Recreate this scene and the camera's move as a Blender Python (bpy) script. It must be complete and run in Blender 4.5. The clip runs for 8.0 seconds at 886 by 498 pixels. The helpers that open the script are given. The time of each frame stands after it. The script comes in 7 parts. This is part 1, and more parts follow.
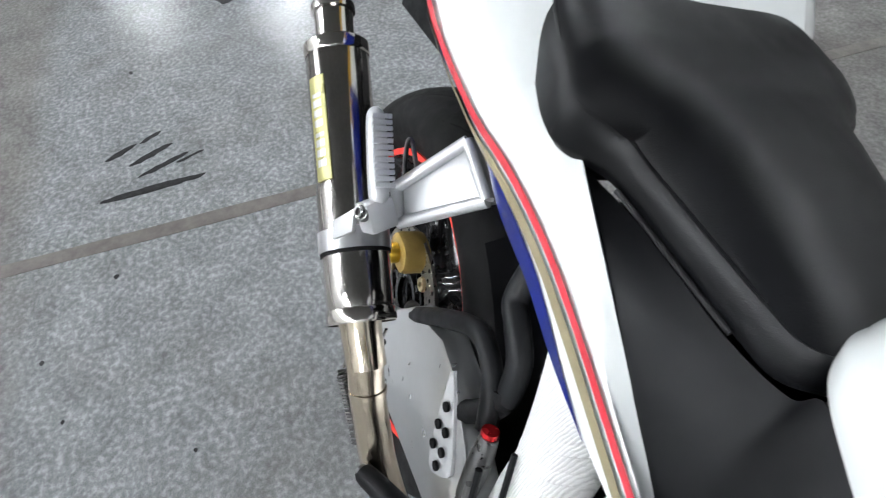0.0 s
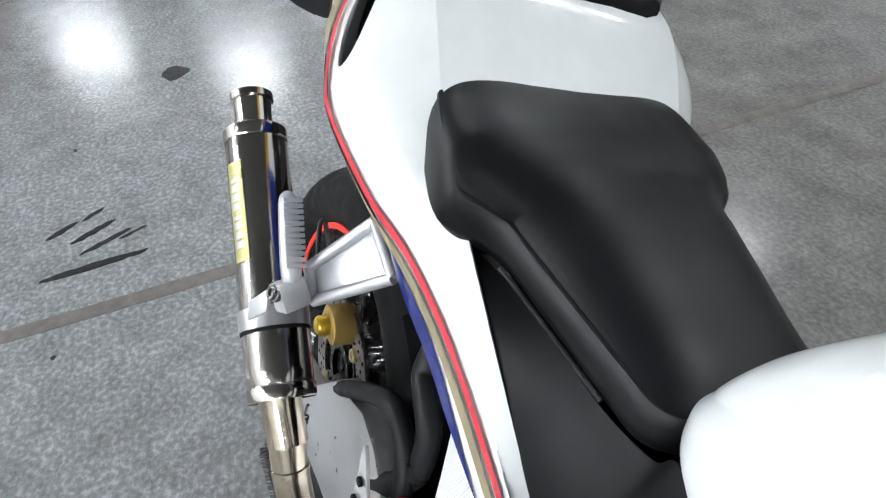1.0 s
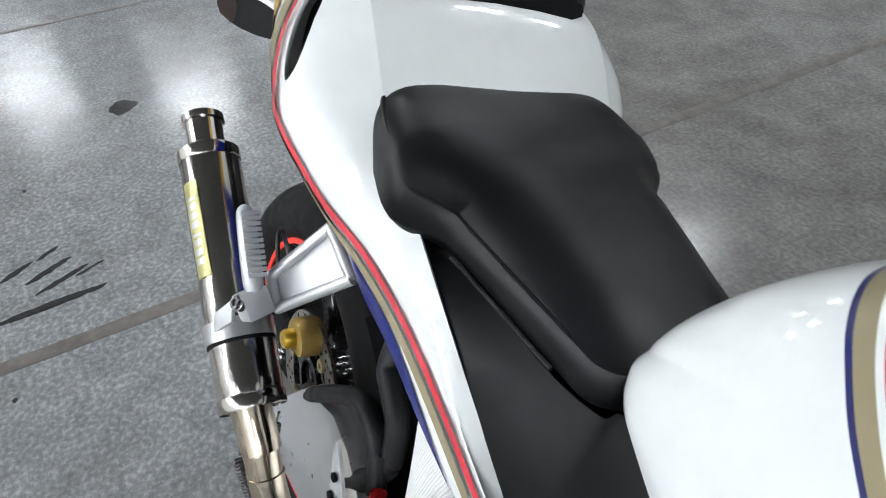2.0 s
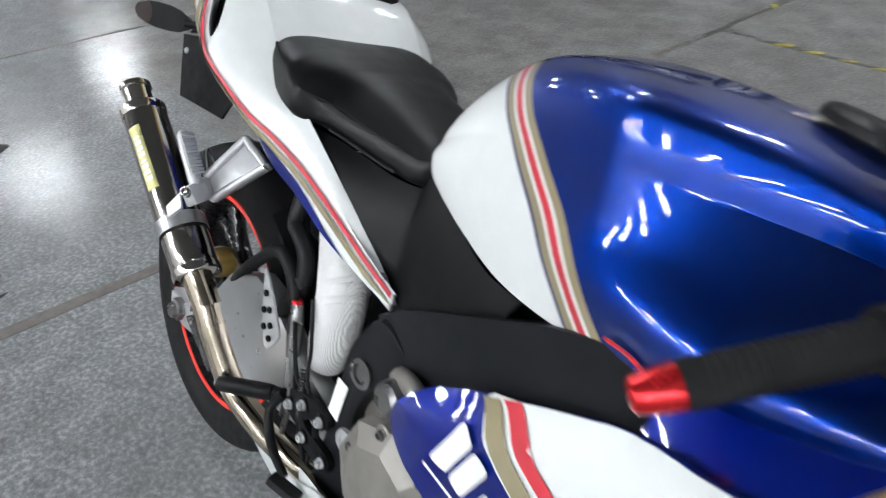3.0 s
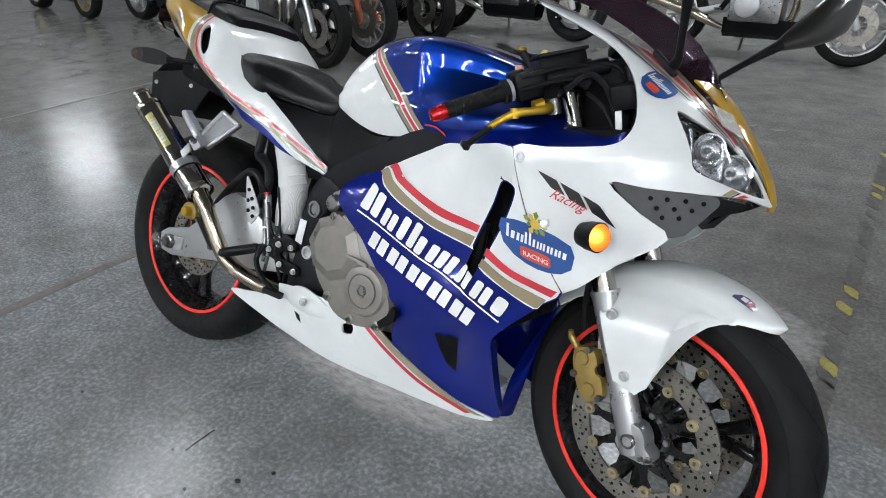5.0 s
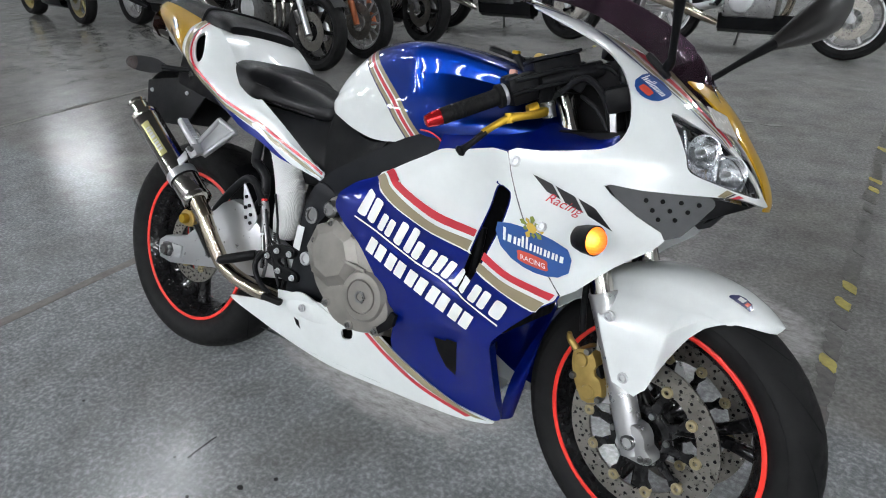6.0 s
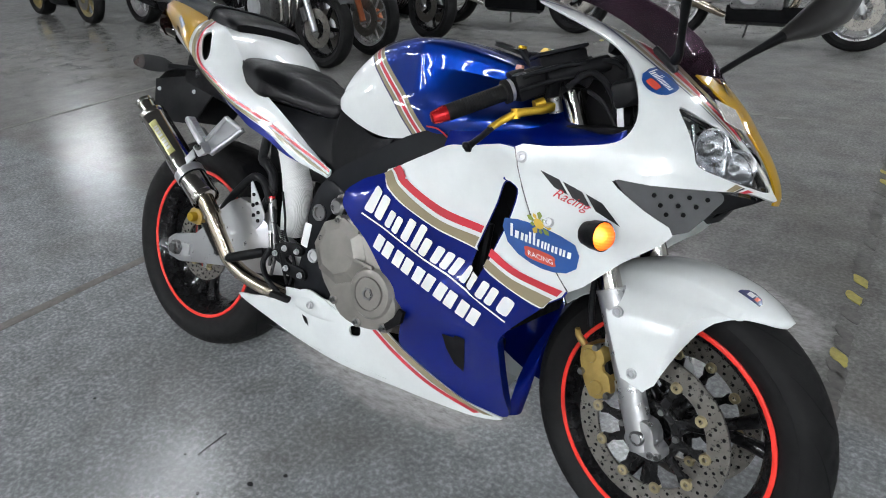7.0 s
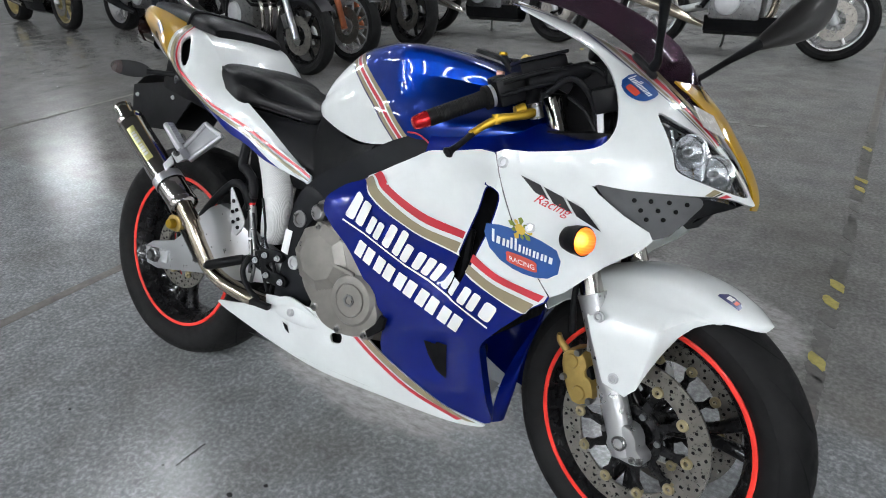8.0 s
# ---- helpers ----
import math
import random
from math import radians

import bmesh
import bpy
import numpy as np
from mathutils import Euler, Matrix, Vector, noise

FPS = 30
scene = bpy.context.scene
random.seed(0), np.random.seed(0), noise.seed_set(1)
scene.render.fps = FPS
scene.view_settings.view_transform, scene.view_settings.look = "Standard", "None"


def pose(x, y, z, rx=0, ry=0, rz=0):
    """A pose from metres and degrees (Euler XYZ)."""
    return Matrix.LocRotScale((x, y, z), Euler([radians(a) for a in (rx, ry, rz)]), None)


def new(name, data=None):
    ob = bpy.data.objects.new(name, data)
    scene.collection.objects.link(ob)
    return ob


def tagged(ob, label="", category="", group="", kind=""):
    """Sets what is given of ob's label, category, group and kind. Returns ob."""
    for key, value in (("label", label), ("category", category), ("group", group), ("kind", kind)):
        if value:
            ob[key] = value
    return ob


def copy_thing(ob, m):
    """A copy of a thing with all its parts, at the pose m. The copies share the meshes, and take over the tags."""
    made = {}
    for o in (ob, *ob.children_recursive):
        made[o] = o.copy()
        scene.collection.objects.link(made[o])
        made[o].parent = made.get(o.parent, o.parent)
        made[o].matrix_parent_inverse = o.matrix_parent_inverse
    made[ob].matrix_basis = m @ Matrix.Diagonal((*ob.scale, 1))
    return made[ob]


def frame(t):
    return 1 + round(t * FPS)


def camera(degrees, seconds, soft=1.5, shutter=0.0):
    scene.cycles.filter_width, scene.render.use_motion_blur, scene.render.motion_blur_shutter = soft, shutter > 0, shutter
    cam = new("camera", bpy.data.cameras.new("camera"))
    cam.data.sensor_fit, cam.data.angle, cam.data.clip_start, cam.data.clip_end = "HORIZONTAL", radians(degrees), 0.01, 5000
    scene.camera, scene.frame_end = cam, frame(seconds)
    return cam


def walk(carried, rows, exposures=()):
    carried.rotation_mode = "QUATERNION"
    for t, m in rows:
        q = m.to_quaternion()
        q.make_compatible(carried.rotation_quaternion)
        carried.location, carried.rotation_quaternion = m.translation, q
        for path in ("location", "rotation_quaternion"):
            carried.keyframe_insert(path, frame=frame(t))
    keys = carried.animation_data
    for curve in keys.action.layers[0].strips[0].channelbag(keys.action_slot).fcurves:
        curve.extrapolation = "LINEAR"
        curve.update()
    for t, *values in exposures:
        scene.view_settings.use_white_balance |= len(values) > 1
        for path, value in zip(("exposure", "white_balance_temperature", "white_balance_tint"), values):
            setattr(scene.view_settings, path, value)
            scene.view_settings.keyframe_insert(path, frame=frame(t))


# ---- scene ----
cam = camera(68.63, 8.0, soft=1.0, shutter=0.3)
# seconds, eye in metres, turn in degrees
PATH = [
    (0.0, 0.6171, -0.0592, 1.0913, 42.60, 3.12, 71.05),
    (0.5, 0.6495, -0.0298, 1.1085, 45.27, 2.40, 69.34),
    (1.0, 0.6451, -0.0109, 1.1198, 47.64, 2.49, 67.31),
    (1.2, 0.6474, -0.0064, 1.1222, 48.02, 2.76, 66.29),
    (2.3, 0.7365, -0.0357, 1.1283, 50.25, 2.97, 60.23),
    (2.5, 0.7998, -0.0864, 1.1378, 51.49, 1.30, 57.87),
    (2.7, 0.8908, -0.1549, 1.1406, 52.08, 2.01, 53.97),
    (2.9, 0.9864, -0.2199, 1.1459, 53.12, 1.45, 50.69),
    (3.0, 1.0392, -0.2467, 1.1600, 53.46, 1.47, 49.20),
    (3.2, 1.1841, -0.3289, 1.1686, 56.17, -0.04, 45.22),
    (3.4, 1.2963, -0.3880, 1.1815, 57.22, 0.20, 41.54),
    (3.5, 1.3438, -0.4062, 1.1860, 57.89, 0.60, 40.47),
    (3.8, 1.4389, -0.5572, 1.2010, 60.52, 0.11, 35.11),
    (4.0, 1.4809, -0.6895, 1.1846, 61.17, 0.36, 32.82),
    (4.2, 1.5233, -0.8219, 1.1743, 61.23, 0.01, 33.05),
    (4.5, 1.5560, -0.9105, 1.2118, 61.38, -0.14, 33.33),
    (4.7, 1.5817, -0.9439, 1.2115, 61.31, 0.01, 34.40),
    (5.8, 1.6085, -0.9435, 1.2185, 61.62, 1.40, 34.40),
    (6.0, 1.6006, -0.9393, 1.2233, 61.37, 1.53, 34.21),
    (6.5, 1.5990, -0.9332, 1.2227, 61.09, 1.96, 34.18),
    (7.0, 1.6009, -0.9369, 1.2235, 61.03, 2.22, 34.64),
    (7.5, 1.6058, -0.9385, 1.2196, 61.36, 1.84, 33.81),
    (8.0, 1.6013, -0.9341, 1.2179, 61.67, 1.66, 33.20),
]
walk(cam, [(t, pose(x, y, z, rx, ry, rz)) for t, x, y, z, rx, ry, rz in PATH], exposures=[(0.0, 0.30), (1.2, 0.26), (2.5, -0.04), (3.0, -0.02), (3.5, -0.14), (4.0, -0.33), (4.5, -0.35), (6.0, -0.29), (8.0, -0.30)])

# ---------------------------------------------------------------- light
world = bpy.data.worlds.new("hall_air")
scene.world = world
world.use_nodes = True
world.node_tree.nodes["Background"].inputs[0].default_value = (0.75, 0.85, 1.0, 1)
world.node_tree.nodes["Background"].inputs[1].default_value = 0.05

LEAN = -19.74          # the machine rests on its side stand
STEER = -13.4          # bars turned to the machine's right
CEILING = 4.6
# These rows are unseen lamps added to brighten the machine, mostly from the south.
TUBES = [(x, y) for x in (-7.0, -4.6, -2.3, 0.0, 2.3, 4.6, 7.0, 9.4) for y in (-8.4, -7.0, -5.4)] + [(x, y) for x in (0.0, 3.5, 7.0) for y in (5.0, 7.5)]
# First two are added fill too; the last five follow the floor's glints.
TUBES += [(8.0, -1.4), (-3.5, 5.0), (-4.0, 1.4), (-14.6, 6.6), (-13.8, -2.0), (-11.3, 0.8), (-15.6, 3.6)]



# ---------------------------------------------------------------- materials
def shader(name, color, rough=0.5, metal=0.0, coat=0.0, spec=0.5):
    m = bpy.data.materials.new(name)
    m.use_nodes = True
    b = m.node_tree.nodes["Principled BSDF"]
    b.inputs["Base Color"].default_value = (*color, 1)
    b.inputs["Roughness"].default_value = rough
    b.inputs["Metallic"].default_value = metal
    b.inputs["Coat Weight"].default_value = coat
    b.inputs["Coat Roughness"].default_value = 0.04
    b.inputs["Specular IOR Level"].default_value = spec
    return m, m.node_tree, b


def noise_tex(nt, scale, detail=4.0, rough=0.55, stretch=None):
    tc = nt.nodes.new("ShaderNodeTexCoord")
    n = nt.nodes.new("ShaderNodeTexNoise")
    n.inputs["Scale"].default_value = scale
    n.inputs["Detail"].default_value = detail
    n.inputs["Roughness"].default_value = rough
    if stretch:
        mp = nt.nodes.new("ShaderNodeMapping")
        mp.inputs["Scale"].default_value = stretch
        nt.links.new(tc.outputs["Object"], mp.inputs[0])
        nt.links.new(mp.outputs[0], n.inputs[0])
    else:
        nt.links.new(tc.outputs["Object"], n.inputs[0])
    return n.outputs[0]


def ramp(nt, fac, stops):
    r = nt.nodes.new("ShaderNodeValToRGB")
    while len(r.color_ramp.elements) < len(stops):
        r.color_ramp.elements.new(0.5)
    for e, (p, c) in zip(r.color_ramp.elements, stops):
        e.position = p
        e.color = (*c, 1) if len(c) == 3 else c
    nt.links.new(fac, r.inputs[0])
    return r.outputs[0]


def grey(v):
    return (v, v, v)


def mixed(nt, fac, a, b, mode="MIX"):
    m = nt.nodes.new("ShaderNodeMix")
    m.data_type, m.blend_type = "RGBA", mode
    for i, s in ((0, fac), (6, a), (7, b)):
        if isinstance(s, (int, float)):
            m.inputs[i].default_value = s
        elif isinstance(s, tuple):
            m.inputs[i].default_value = (*s, 1)
        else:
            nt.links.new(s, m.inputs[i])
    return m.outputs[2]


def bump(nt, b, height, strength, distance=0.002):
    n = nt.nodes.new("ShaderNodeBump")
    n.inputs["Strength"].default_value = strength
    n.inputs["Distance"].default_value = distance
    nt.links.new(height, n.inputs["Height"])
    nt.links.new(n.outputs[0], b.inputs["Normal"])


def surface(name, color, rough=0.5, metal=0.0, coat=0.0, vary=0.15, scale=18, grain=0.0, grain_scale=400, stretch=None, rough_vary=0.12, spec=None):
    """A plain coloured surface with uneven tone, uneven gloss and fine relief."""
    if max(color) < 0.06 and metal < 0.1:
        spec = spec or 0.11
        color = tuple(c * 0.52 for c in color)
    m, nt, b = shader(name, color, rough, metal, coat, spec or 0.5)
    n = noise_tex(nt, scale, 5, 0.6, stretch)
    dark = tuple(c * (1 - vary) for c in color)
    light = tuple(min(1, c * (1 + vary)) for c in color)
    nt.links.new(ramp(nt, n, [(0.3, dark), (0.7, light)]), b.inputs["Base Color"])
    n2 = noise_tex(nt, scale * 3.3, 4, 0.6, stretch)
    nt.links.new(ramp(nt, n2, [(0.3, grey(max(0.02, rough - rough_vary))), (0.75, grey(min(1, rough + rough_vary)))]), b.inputs["Roughness"])
    if grain:
        bump(nt, b, noise_tex(nt, grain_scale, 3, 0.6), grain, 0.001)
    return m


def paint(name, color, flake=0.0, dust=0.05, coat=1.0, spec=0.5):
    """Glossy body paint under clear lacquer, with faint dust and orange peel."""
    m, nt, b = shader(name, color, 0.28, 0.0, coat, spec)
    n = noise_tex(nt, 9, 5, 0.65)
    nt.links.new(ramp(nt, n, [(0.35, tuple(c * (1 - dust) for c in color)), (0.7, tuple(min(1, c * (1 + dust)) for c in color))]), b.inputs["Base Color"])
    n2 = noise_tex(nt, 30, 5, 0.7)
    nt.links.new(ramp(nt, n2, [(0.4, grey(0.02)), (0.8, grey(0.07))]), b.inputs["Coat Roughness"])
    if flake:
        b.inputs["Metallic"].default_value = flake
        nt.links.new(ramp(nt, noise_tex(nt, 1500, 2), [(0.3, grey(0.34)), (0.7, grey(0.46))]), b.inputs["Roughness"])
    return m


WHITE = paint("white_paint", (0.755, 0.785, 0.778))
BLUE = paint("blue_paint", (0.0002, 0.0085, 0.16), 0.35, spec=0.08)
TANKBLUE = paint("tank_blue_paint", (0.0003, 0.028, 0.26), 0.96, spec=0.1)
NAVY = paint("navy_paint", (0.012, 0.016, 0.10))
RED = paint("red_stripe_paint", (0.55, 0.028, 0.045))
KHAKI = paint("khaki_stripe_paint", (0.27, 0.23, 0.135))
YELLOW = paint("yellow_paint", (0.42, 0.235, 0.008), spec=0.2)
LOGOBLUE = paint("badge_blue", (0.010, 0.070, 0.27))
LOGORED = paint("badge_red", (0.60, 0.07, 0.04))
LOGOLEAF = paint("badge_leaf", (0.20, 0.25, 0.04))
LOGOGOLD = paint("badge_gold", (0.60, 0.40, 0.05))
BLACKINK = paint("black_ink", (0.012, 0.012, 0.014))
TAPEWHITE = surface("tag_white", (0.82, 0.83, 0.82), 0.5, vary=0.05)
LEATHER = surface("seat_leather", (0.009, 0.0095, 0.011), 0.40, vary=0.45, scale=7, grain=0.22, grain_scale=900, rough_vary=0.09, spec=0.20)
SCUFFED = surface("frayed_seam", (0.036, 0.036, 0.038), 0.6, vary=0.7, scale=90, grain=0.4)
BLACKPL = surface("black_plastic", (0.012, 0.0125, 0.014), 0.44, vary=0.35, scale=12, grain=0.12, grain_scale=1400)
MATTEPL = surface("matte_black_frame", (0.018, 0.0195, 0.023), 0.40, vary=0.25, scale=10, grain=0.06, grain_scale=900)
GLOSSBLK = paint("gloss_black_shell", (0.010, 0.009, 0.009))
# Black parts, and the shade in holes and hollows put in as colour.
DARK = surface("dark_part_and_recess_shade", (0.008, 0.008, 0.009), 0.7, vary=0.3)
RUBBER = surface("tyre_rubber", (0.020, 0.020, 0.0205), 0.66, vary=0.3, scale=14, grain=0.2, grain_scale=500)
HOSE = surface("rubber_hose", (0.020, 0.021, 0.023), 0.40, vary=0.3, grain=0.05)
CHROME = surface("polished_steel", (0.62, 0.59, 0.55), 0.12, 1.0, vary=0.10, scale=9, rough_vary=0.06)
HOTSTEEL = surface("heat_tinted_steel", (0.56, 0.49, 0.39), 0.15, 1.0, vary=0.22, scale=12, rough_vary=0.07)
BRUSHED = surface("brushed_steel", (0.52, 0.495, 0.465), 0.15, 1.0, vary=0.08, scale=30, stretch=(1, 14, 14), rough_vary=0.06)
ALU = surface("cast_aluminium", (0.50, 0.51, 0.52), 0.38, 0.5, vary=0.07, scale=25, grain=0.02, grain_scale=500, rough_vary=0.06)
ALUBR = surface("brushed_aluminium", (0.60, 0.61, 0.62), 0.30, 0.85, vary=0.05, scale=12, rough_vary=0.03)
FORKALU = surface("painted_fork_silver", (0.46, 0.465, 0.47), 0.30, 0.8, coat=0.3, vary=0.03, scale=14, rough_vary=0.04)
ENGINE = surface("painted_engine_case", (0.21, 0.198, 0.180), 0.42, 0.4, vary=0.14, scale=16, grain=0.05)
STEELDK = surface("dark_bolt_steel", (0.20, 0.20, 0.20), 0.35, 1.0, vary=0.2)
GOLD = surface("gold_anodised", (0.56, 0.36, 0.035), 0.36, 0.85, vary=0.05, scale=12, rough_vary=0.03)
CALIPER = surface("gold_caliper", (0.36, 0.25, 0.075), 0.42, 0.6, vary=0.2, scale=30, grain=0.05)
REDAL = surface("red_anodised", (0.62, 0.02, 0.025), 0.25, 0.7, vary=0.12)
RIMRED = surface("rim_tape_red", (0.80, 0.035, 0.022), 0.42, vary=0.08)
RIMBLK = surface("black_rim", (0.012, 0.012, 0.013), 0.28, coat=0.4, vary=0.3)
DISC = surface("brake_disc_steel", (0.28, 0.265, 0.24), 0.34, 0.95, vary=0.16, scale=40)
PALEGOLD = surface("pale_gold_button", (0.40, 0.34, 0.20), 0.38, 0.6, vary=0.15)
GREYPL = surface("grey_mesh_plastic", (0.062, 0.064, 0.067), 0.5, vary=0.18, scale=20, grain=0.06)
SPRING = surface("spring_steel", (0.05, 0.05, 0.05), 0.4, 0.8, vary=0.3)
BADGE = surface("khaki_badge", (0.40, 0.38, 0.16), 0.35, 0.4, vary=0.12)
LENSRED = surface("red_lens", (0.03, 0.012, 0.011), 0.15, coat=0.5, vary=0.2)
REFLECT = surface("headlamp_reflector", (0.82, 0.83, 0.85), 0.20, 1.0, vary=0.06)
CREAM = surface("clear_tape", (0.62, 0.60, 0.56), 0.25, vary=0.1, scale=30)

# white glass-fibre wrap, woven
WRAP, _nt, _b = shader("glass_fibre_wrap", (0.74, 0.74, 0.73), 0.7)
_w = _nt.nodes.new("ShaderNodeTexWave")
_w.inputs["Scale"].default_value = 120
_w.inputs["Distortion"].default_value = 3
_tc = _nt.nodes.new("ShaderNodeTexCoord")
_nt.links.new(_tc.outputs["Object"], _w.inputs[0])
_nt.links.new(ramp(_nt, _w.outputs[1], [(0.0, (0.62, 0.62, 0.61)), (0.6, (0.78, 0.78, 0.77))]), _b.inputs["Base Color"])
bump(_nt, _b, _w.outputs[1], 0.45, 0.0015)

GLASS, _nt, _b = shader("clear_lens", (0.95, 0.97, 0.98), 0.02)
_b.inputs["Transmission Weight"].default_value = 1.0
_b.inputs["IOR"].default_value = 1.06
_b.inputs["Coat Weight"].default_value = 0.6
HOUSING, _nt, _b = shader("fluted_lamp_reflector", (0.62, 0.63, 0.65), 0.24, 0.75)
_w = _nt.nodes.new("ShaderNodeTexWave")
_w.inputs["Scale"].default_value = 22
_w.inputs["Distortion"].default_value = 1.5
_tc = _nt.nodes.new("ShaderNodeTexCoord")
_nt.links.new(_tc.outputs["Object"], _w.inputs[0])
bump(_nt, _b, _w.outputs[1], 0.35, 0.004)
SMOKE, _nt, _b = shader("smoked_screen", (0.20, 0.12, 0.17), 0.03)
_b.inputs["Transmission Weight"].default_value = 0.94
_b.inputs["IOR"].default_value = 1.1
_b.inputs["Coat Weight"].default_value = 0.5
AMBER, _nt, _b = shader("amber_lens_lit", (0.9, 0.25, 0.02), 0.2)
# the bulb stands behind the rear half of the ribbed lens
_tc = _nt.nodes.new("ShaderNodeTexCoord")
_d = _nt.nodes.new("ShaderNodeVectorMath")
_d.operation = "DISTANCE"
_d.inputs[1].default_value = (1.262, -0.276, 0.668)
_nt.links.new(_tc.outputs["Object"], _d.inputs[0])
_nt.links.new(ramp(_nt, _d.outputs["Value"], [(0.006, (1.0, 0.62, 0.16)), (0.014, (1.0, 0.26, 0.02)), (0.030, (0.62, 0.055, 0.002))]), _b.inputs["Emission Color"])
_nt.links.new(ramp(_nt, _d.outputs["Value"], [(0.006, grey(1.0)), (0.016, grey(0.45)), (0.032, grey(0.22))]), _b.inputs["Emission Strength"])
_m = _nt.nodes.new("ShaderNodeMath")
_m.operation = "MULTIPLY"
_m.inputs[1].default_value = 4.0
_nt.links.new(_b.inputs["Emission Strength"].links[0].from_socket, _m.inputs[0])
_nt.links.new(_m.outputs[0], _b.inputs["Emission Strength"])
_w = _nt.nodes.new("ShaderNodeTexWave")
_w.inputs["Scale"].default_value = 60
_w.bands_direction = "Z"
_nt.links.new(_tc.outputs["Object"], _w.inputs[0])
bump(_nt, _b, _w.outputs[1], 0.6, 0.002)
TUBE, _nt, _b = shader("fluorescent_tube", (1, 1, 1), 0.4)
_b.inputs["Emission Color"].default_value = (0.965, 1.0, 1.05, 1)
_b.inputs["Emission Strength"].default_value = 125


def floor_material():
    """Polished concrete: fine speckle, brown worn lanes, pale mottled places, faint streaks."""
    m, nt, b = shader("polished_concrete", (0.3, 0.3, 0.3), 0.3, spec=0.17)
    speck = noise_tex(nt, 78, 3.0, 0.6)
    fine = noise_tex(nt, 430, 2, 0.6)
    mid = noise_tex(nt, 11, 4, 0.6)
    stain = noise_tex(nt, 2.3, 5, 0.6)
    tc = nt.nodes.new("ShaderNodeTexCoord")
    xyz = nt.nodes.new("ShaderNodeSeparateXYZ")
    nt.links.new(tc.outputs["Object"], xyz.inputs[0])

    def step(socket, at, soft):
        r = nt.nodes.new("ShaderNodeMapRange")
        r.inputs["From Min"].default_value, r.inputs["From Max"].default_value = at - soft, at + soft
        nt.links.new(socket, r.inputs[0])
        return r.outputs[0]

    def maths(op, a, c):
        n = nt.nodes.new("ShaderNodeMath")
        n.operation = op
        for i, s in ((0, a), (1, c)):
            if isinstance(s, (int, float)):
                n.inputs[i].default_value = s
            else:
                nt.links.new(s, n.inputs[i])
        return n.outputs[0]

    base = ramp(nt, speck, [(0.34, (0.118, 0.126, 0.132)), (0.5, (0.190, 0.202, 0.208)), (0.66, (0.335, 0.352, 0.358))])
    base = mixed(nt, 0.32, base, ramp(nt, fine, [(0.3, grey(0.085)), (0.7, grey(0.320))]))
    base = mixed(nt, 1.0, base, ramp(nt, mid, [(0.3, grey(0.80)), (0.7, grey(1.18))]), "MULTIPLY")
    wob = maths("MULTIPLY", maths("SUBTRACT", noise_tex(nt, 9, 4, 0.65), 0.5), 0.14)
    yy = maths("ADD", xyz.outputs[1], wob)
    lane = maths("MULTIPLY", step(yy, -0.73, 0.05), maths("SUBTRACT", 1.0, step(yy, 0.62, 0.06)))
    lane = maths("MAXIMUM", lane, maths("MULTIPLY", step(yy, 2.13, 0.05), 0.12))
    worn = mixed(nt, 1.0, ramp(nt, speck, [(0.3, (0.120, 0.113, 0.105)), (0.7, (0.190, 0.182, 0.171))]), ramp(nt, noise_tex(nt, 5, 6, 0.7), [(0.3, grey(0.58)), (0.7, grey(1.36))]), "MULTIPLY")
    col = mixed(nt, lane, mixed(nt, 0.75, base, worn), base)
    col = mixed(nt, ramp(nt, stain, [(0.48, grey(0)), (0.75, grey(0.45))]), col, (0.100, 0.092, 0.076))
    # pale mottled places: centre, reach, slant
    for cx, cy, rx, ry, slant in ((0.56, 0.22, 0.42, 0.19, -8), (1.30, 1.04, 0.36, 0.20, -22)):
        mp = nt.nodes.new("ShaderNodeMapping")
        mp.vector_type = "TEXTURE"
        mp.inputs["Location"].default_value = (cx, cy, 0)
        mp.inputs["Rotation"].default_value = (0, 0, radians(slant))
        mp.inputs["Scale"].default_value = (rx, ry, 50)
        nt.links.new(tc.outputs["Object"], mp.inputs[0])
        ln = nt.nodes.new("ShaderNodeVectorMath")
        ln.operation = "LENGTH"
        nt.links.new(mp.outputs[0], ln.inputs[0])
        edge = maths("ADD", ln.outputs["Value"], maths("MULTIPLY", maths("SUBTRACT", noise_tex(nt, 7, 6, 0.7), 0.5), 1.1))
        mask = maths("MULTIPLY", maths("SUBTRACT", 1.0, step(edge, 0.98, 0.10)), 0.85)
        pale = ramp(nt, noise_tex(nt, 26, 6, 0.7, (1, 2.2, 1)), [(0.32, (0.190, 0.180, 0.175)), (0.5, (0.32, 0.31, 0.305)), (0.68, (0.43, 0.42, 0.415))])
        col = mixed(nt, mask, col, pale)
    # faint dark drag marks
    marks = ramp(nt, noise_tex(nt, 9, 3, 0.5, (1.0, 9.0, 1)), [(0.66, grey(0)), (0.74, grey(0.30))])
    col = mixed(nt, marks, col, (0.060, 0.058, 0.054))
    nt.links.new(col, b.inputs["Base Color"])
    gloss = mixed(nt, 0.6, ramp(nt, noise_tex(nt, 40, 4, 0.6), [(0.3, grey(0.14)), (0.7, grey(0.24))]), ramp(nt, noise_tex(nt, 6, 6, 0.75), [(0.35, grey(0.10)), (0.65, grey(0.30))]))
    nt.links.new(gloss, b.inputs["Roughness"])
    bump(nt, b, noise_tex(nt, 160, 3, 0.6), 0.06, 0.0012)
    return m


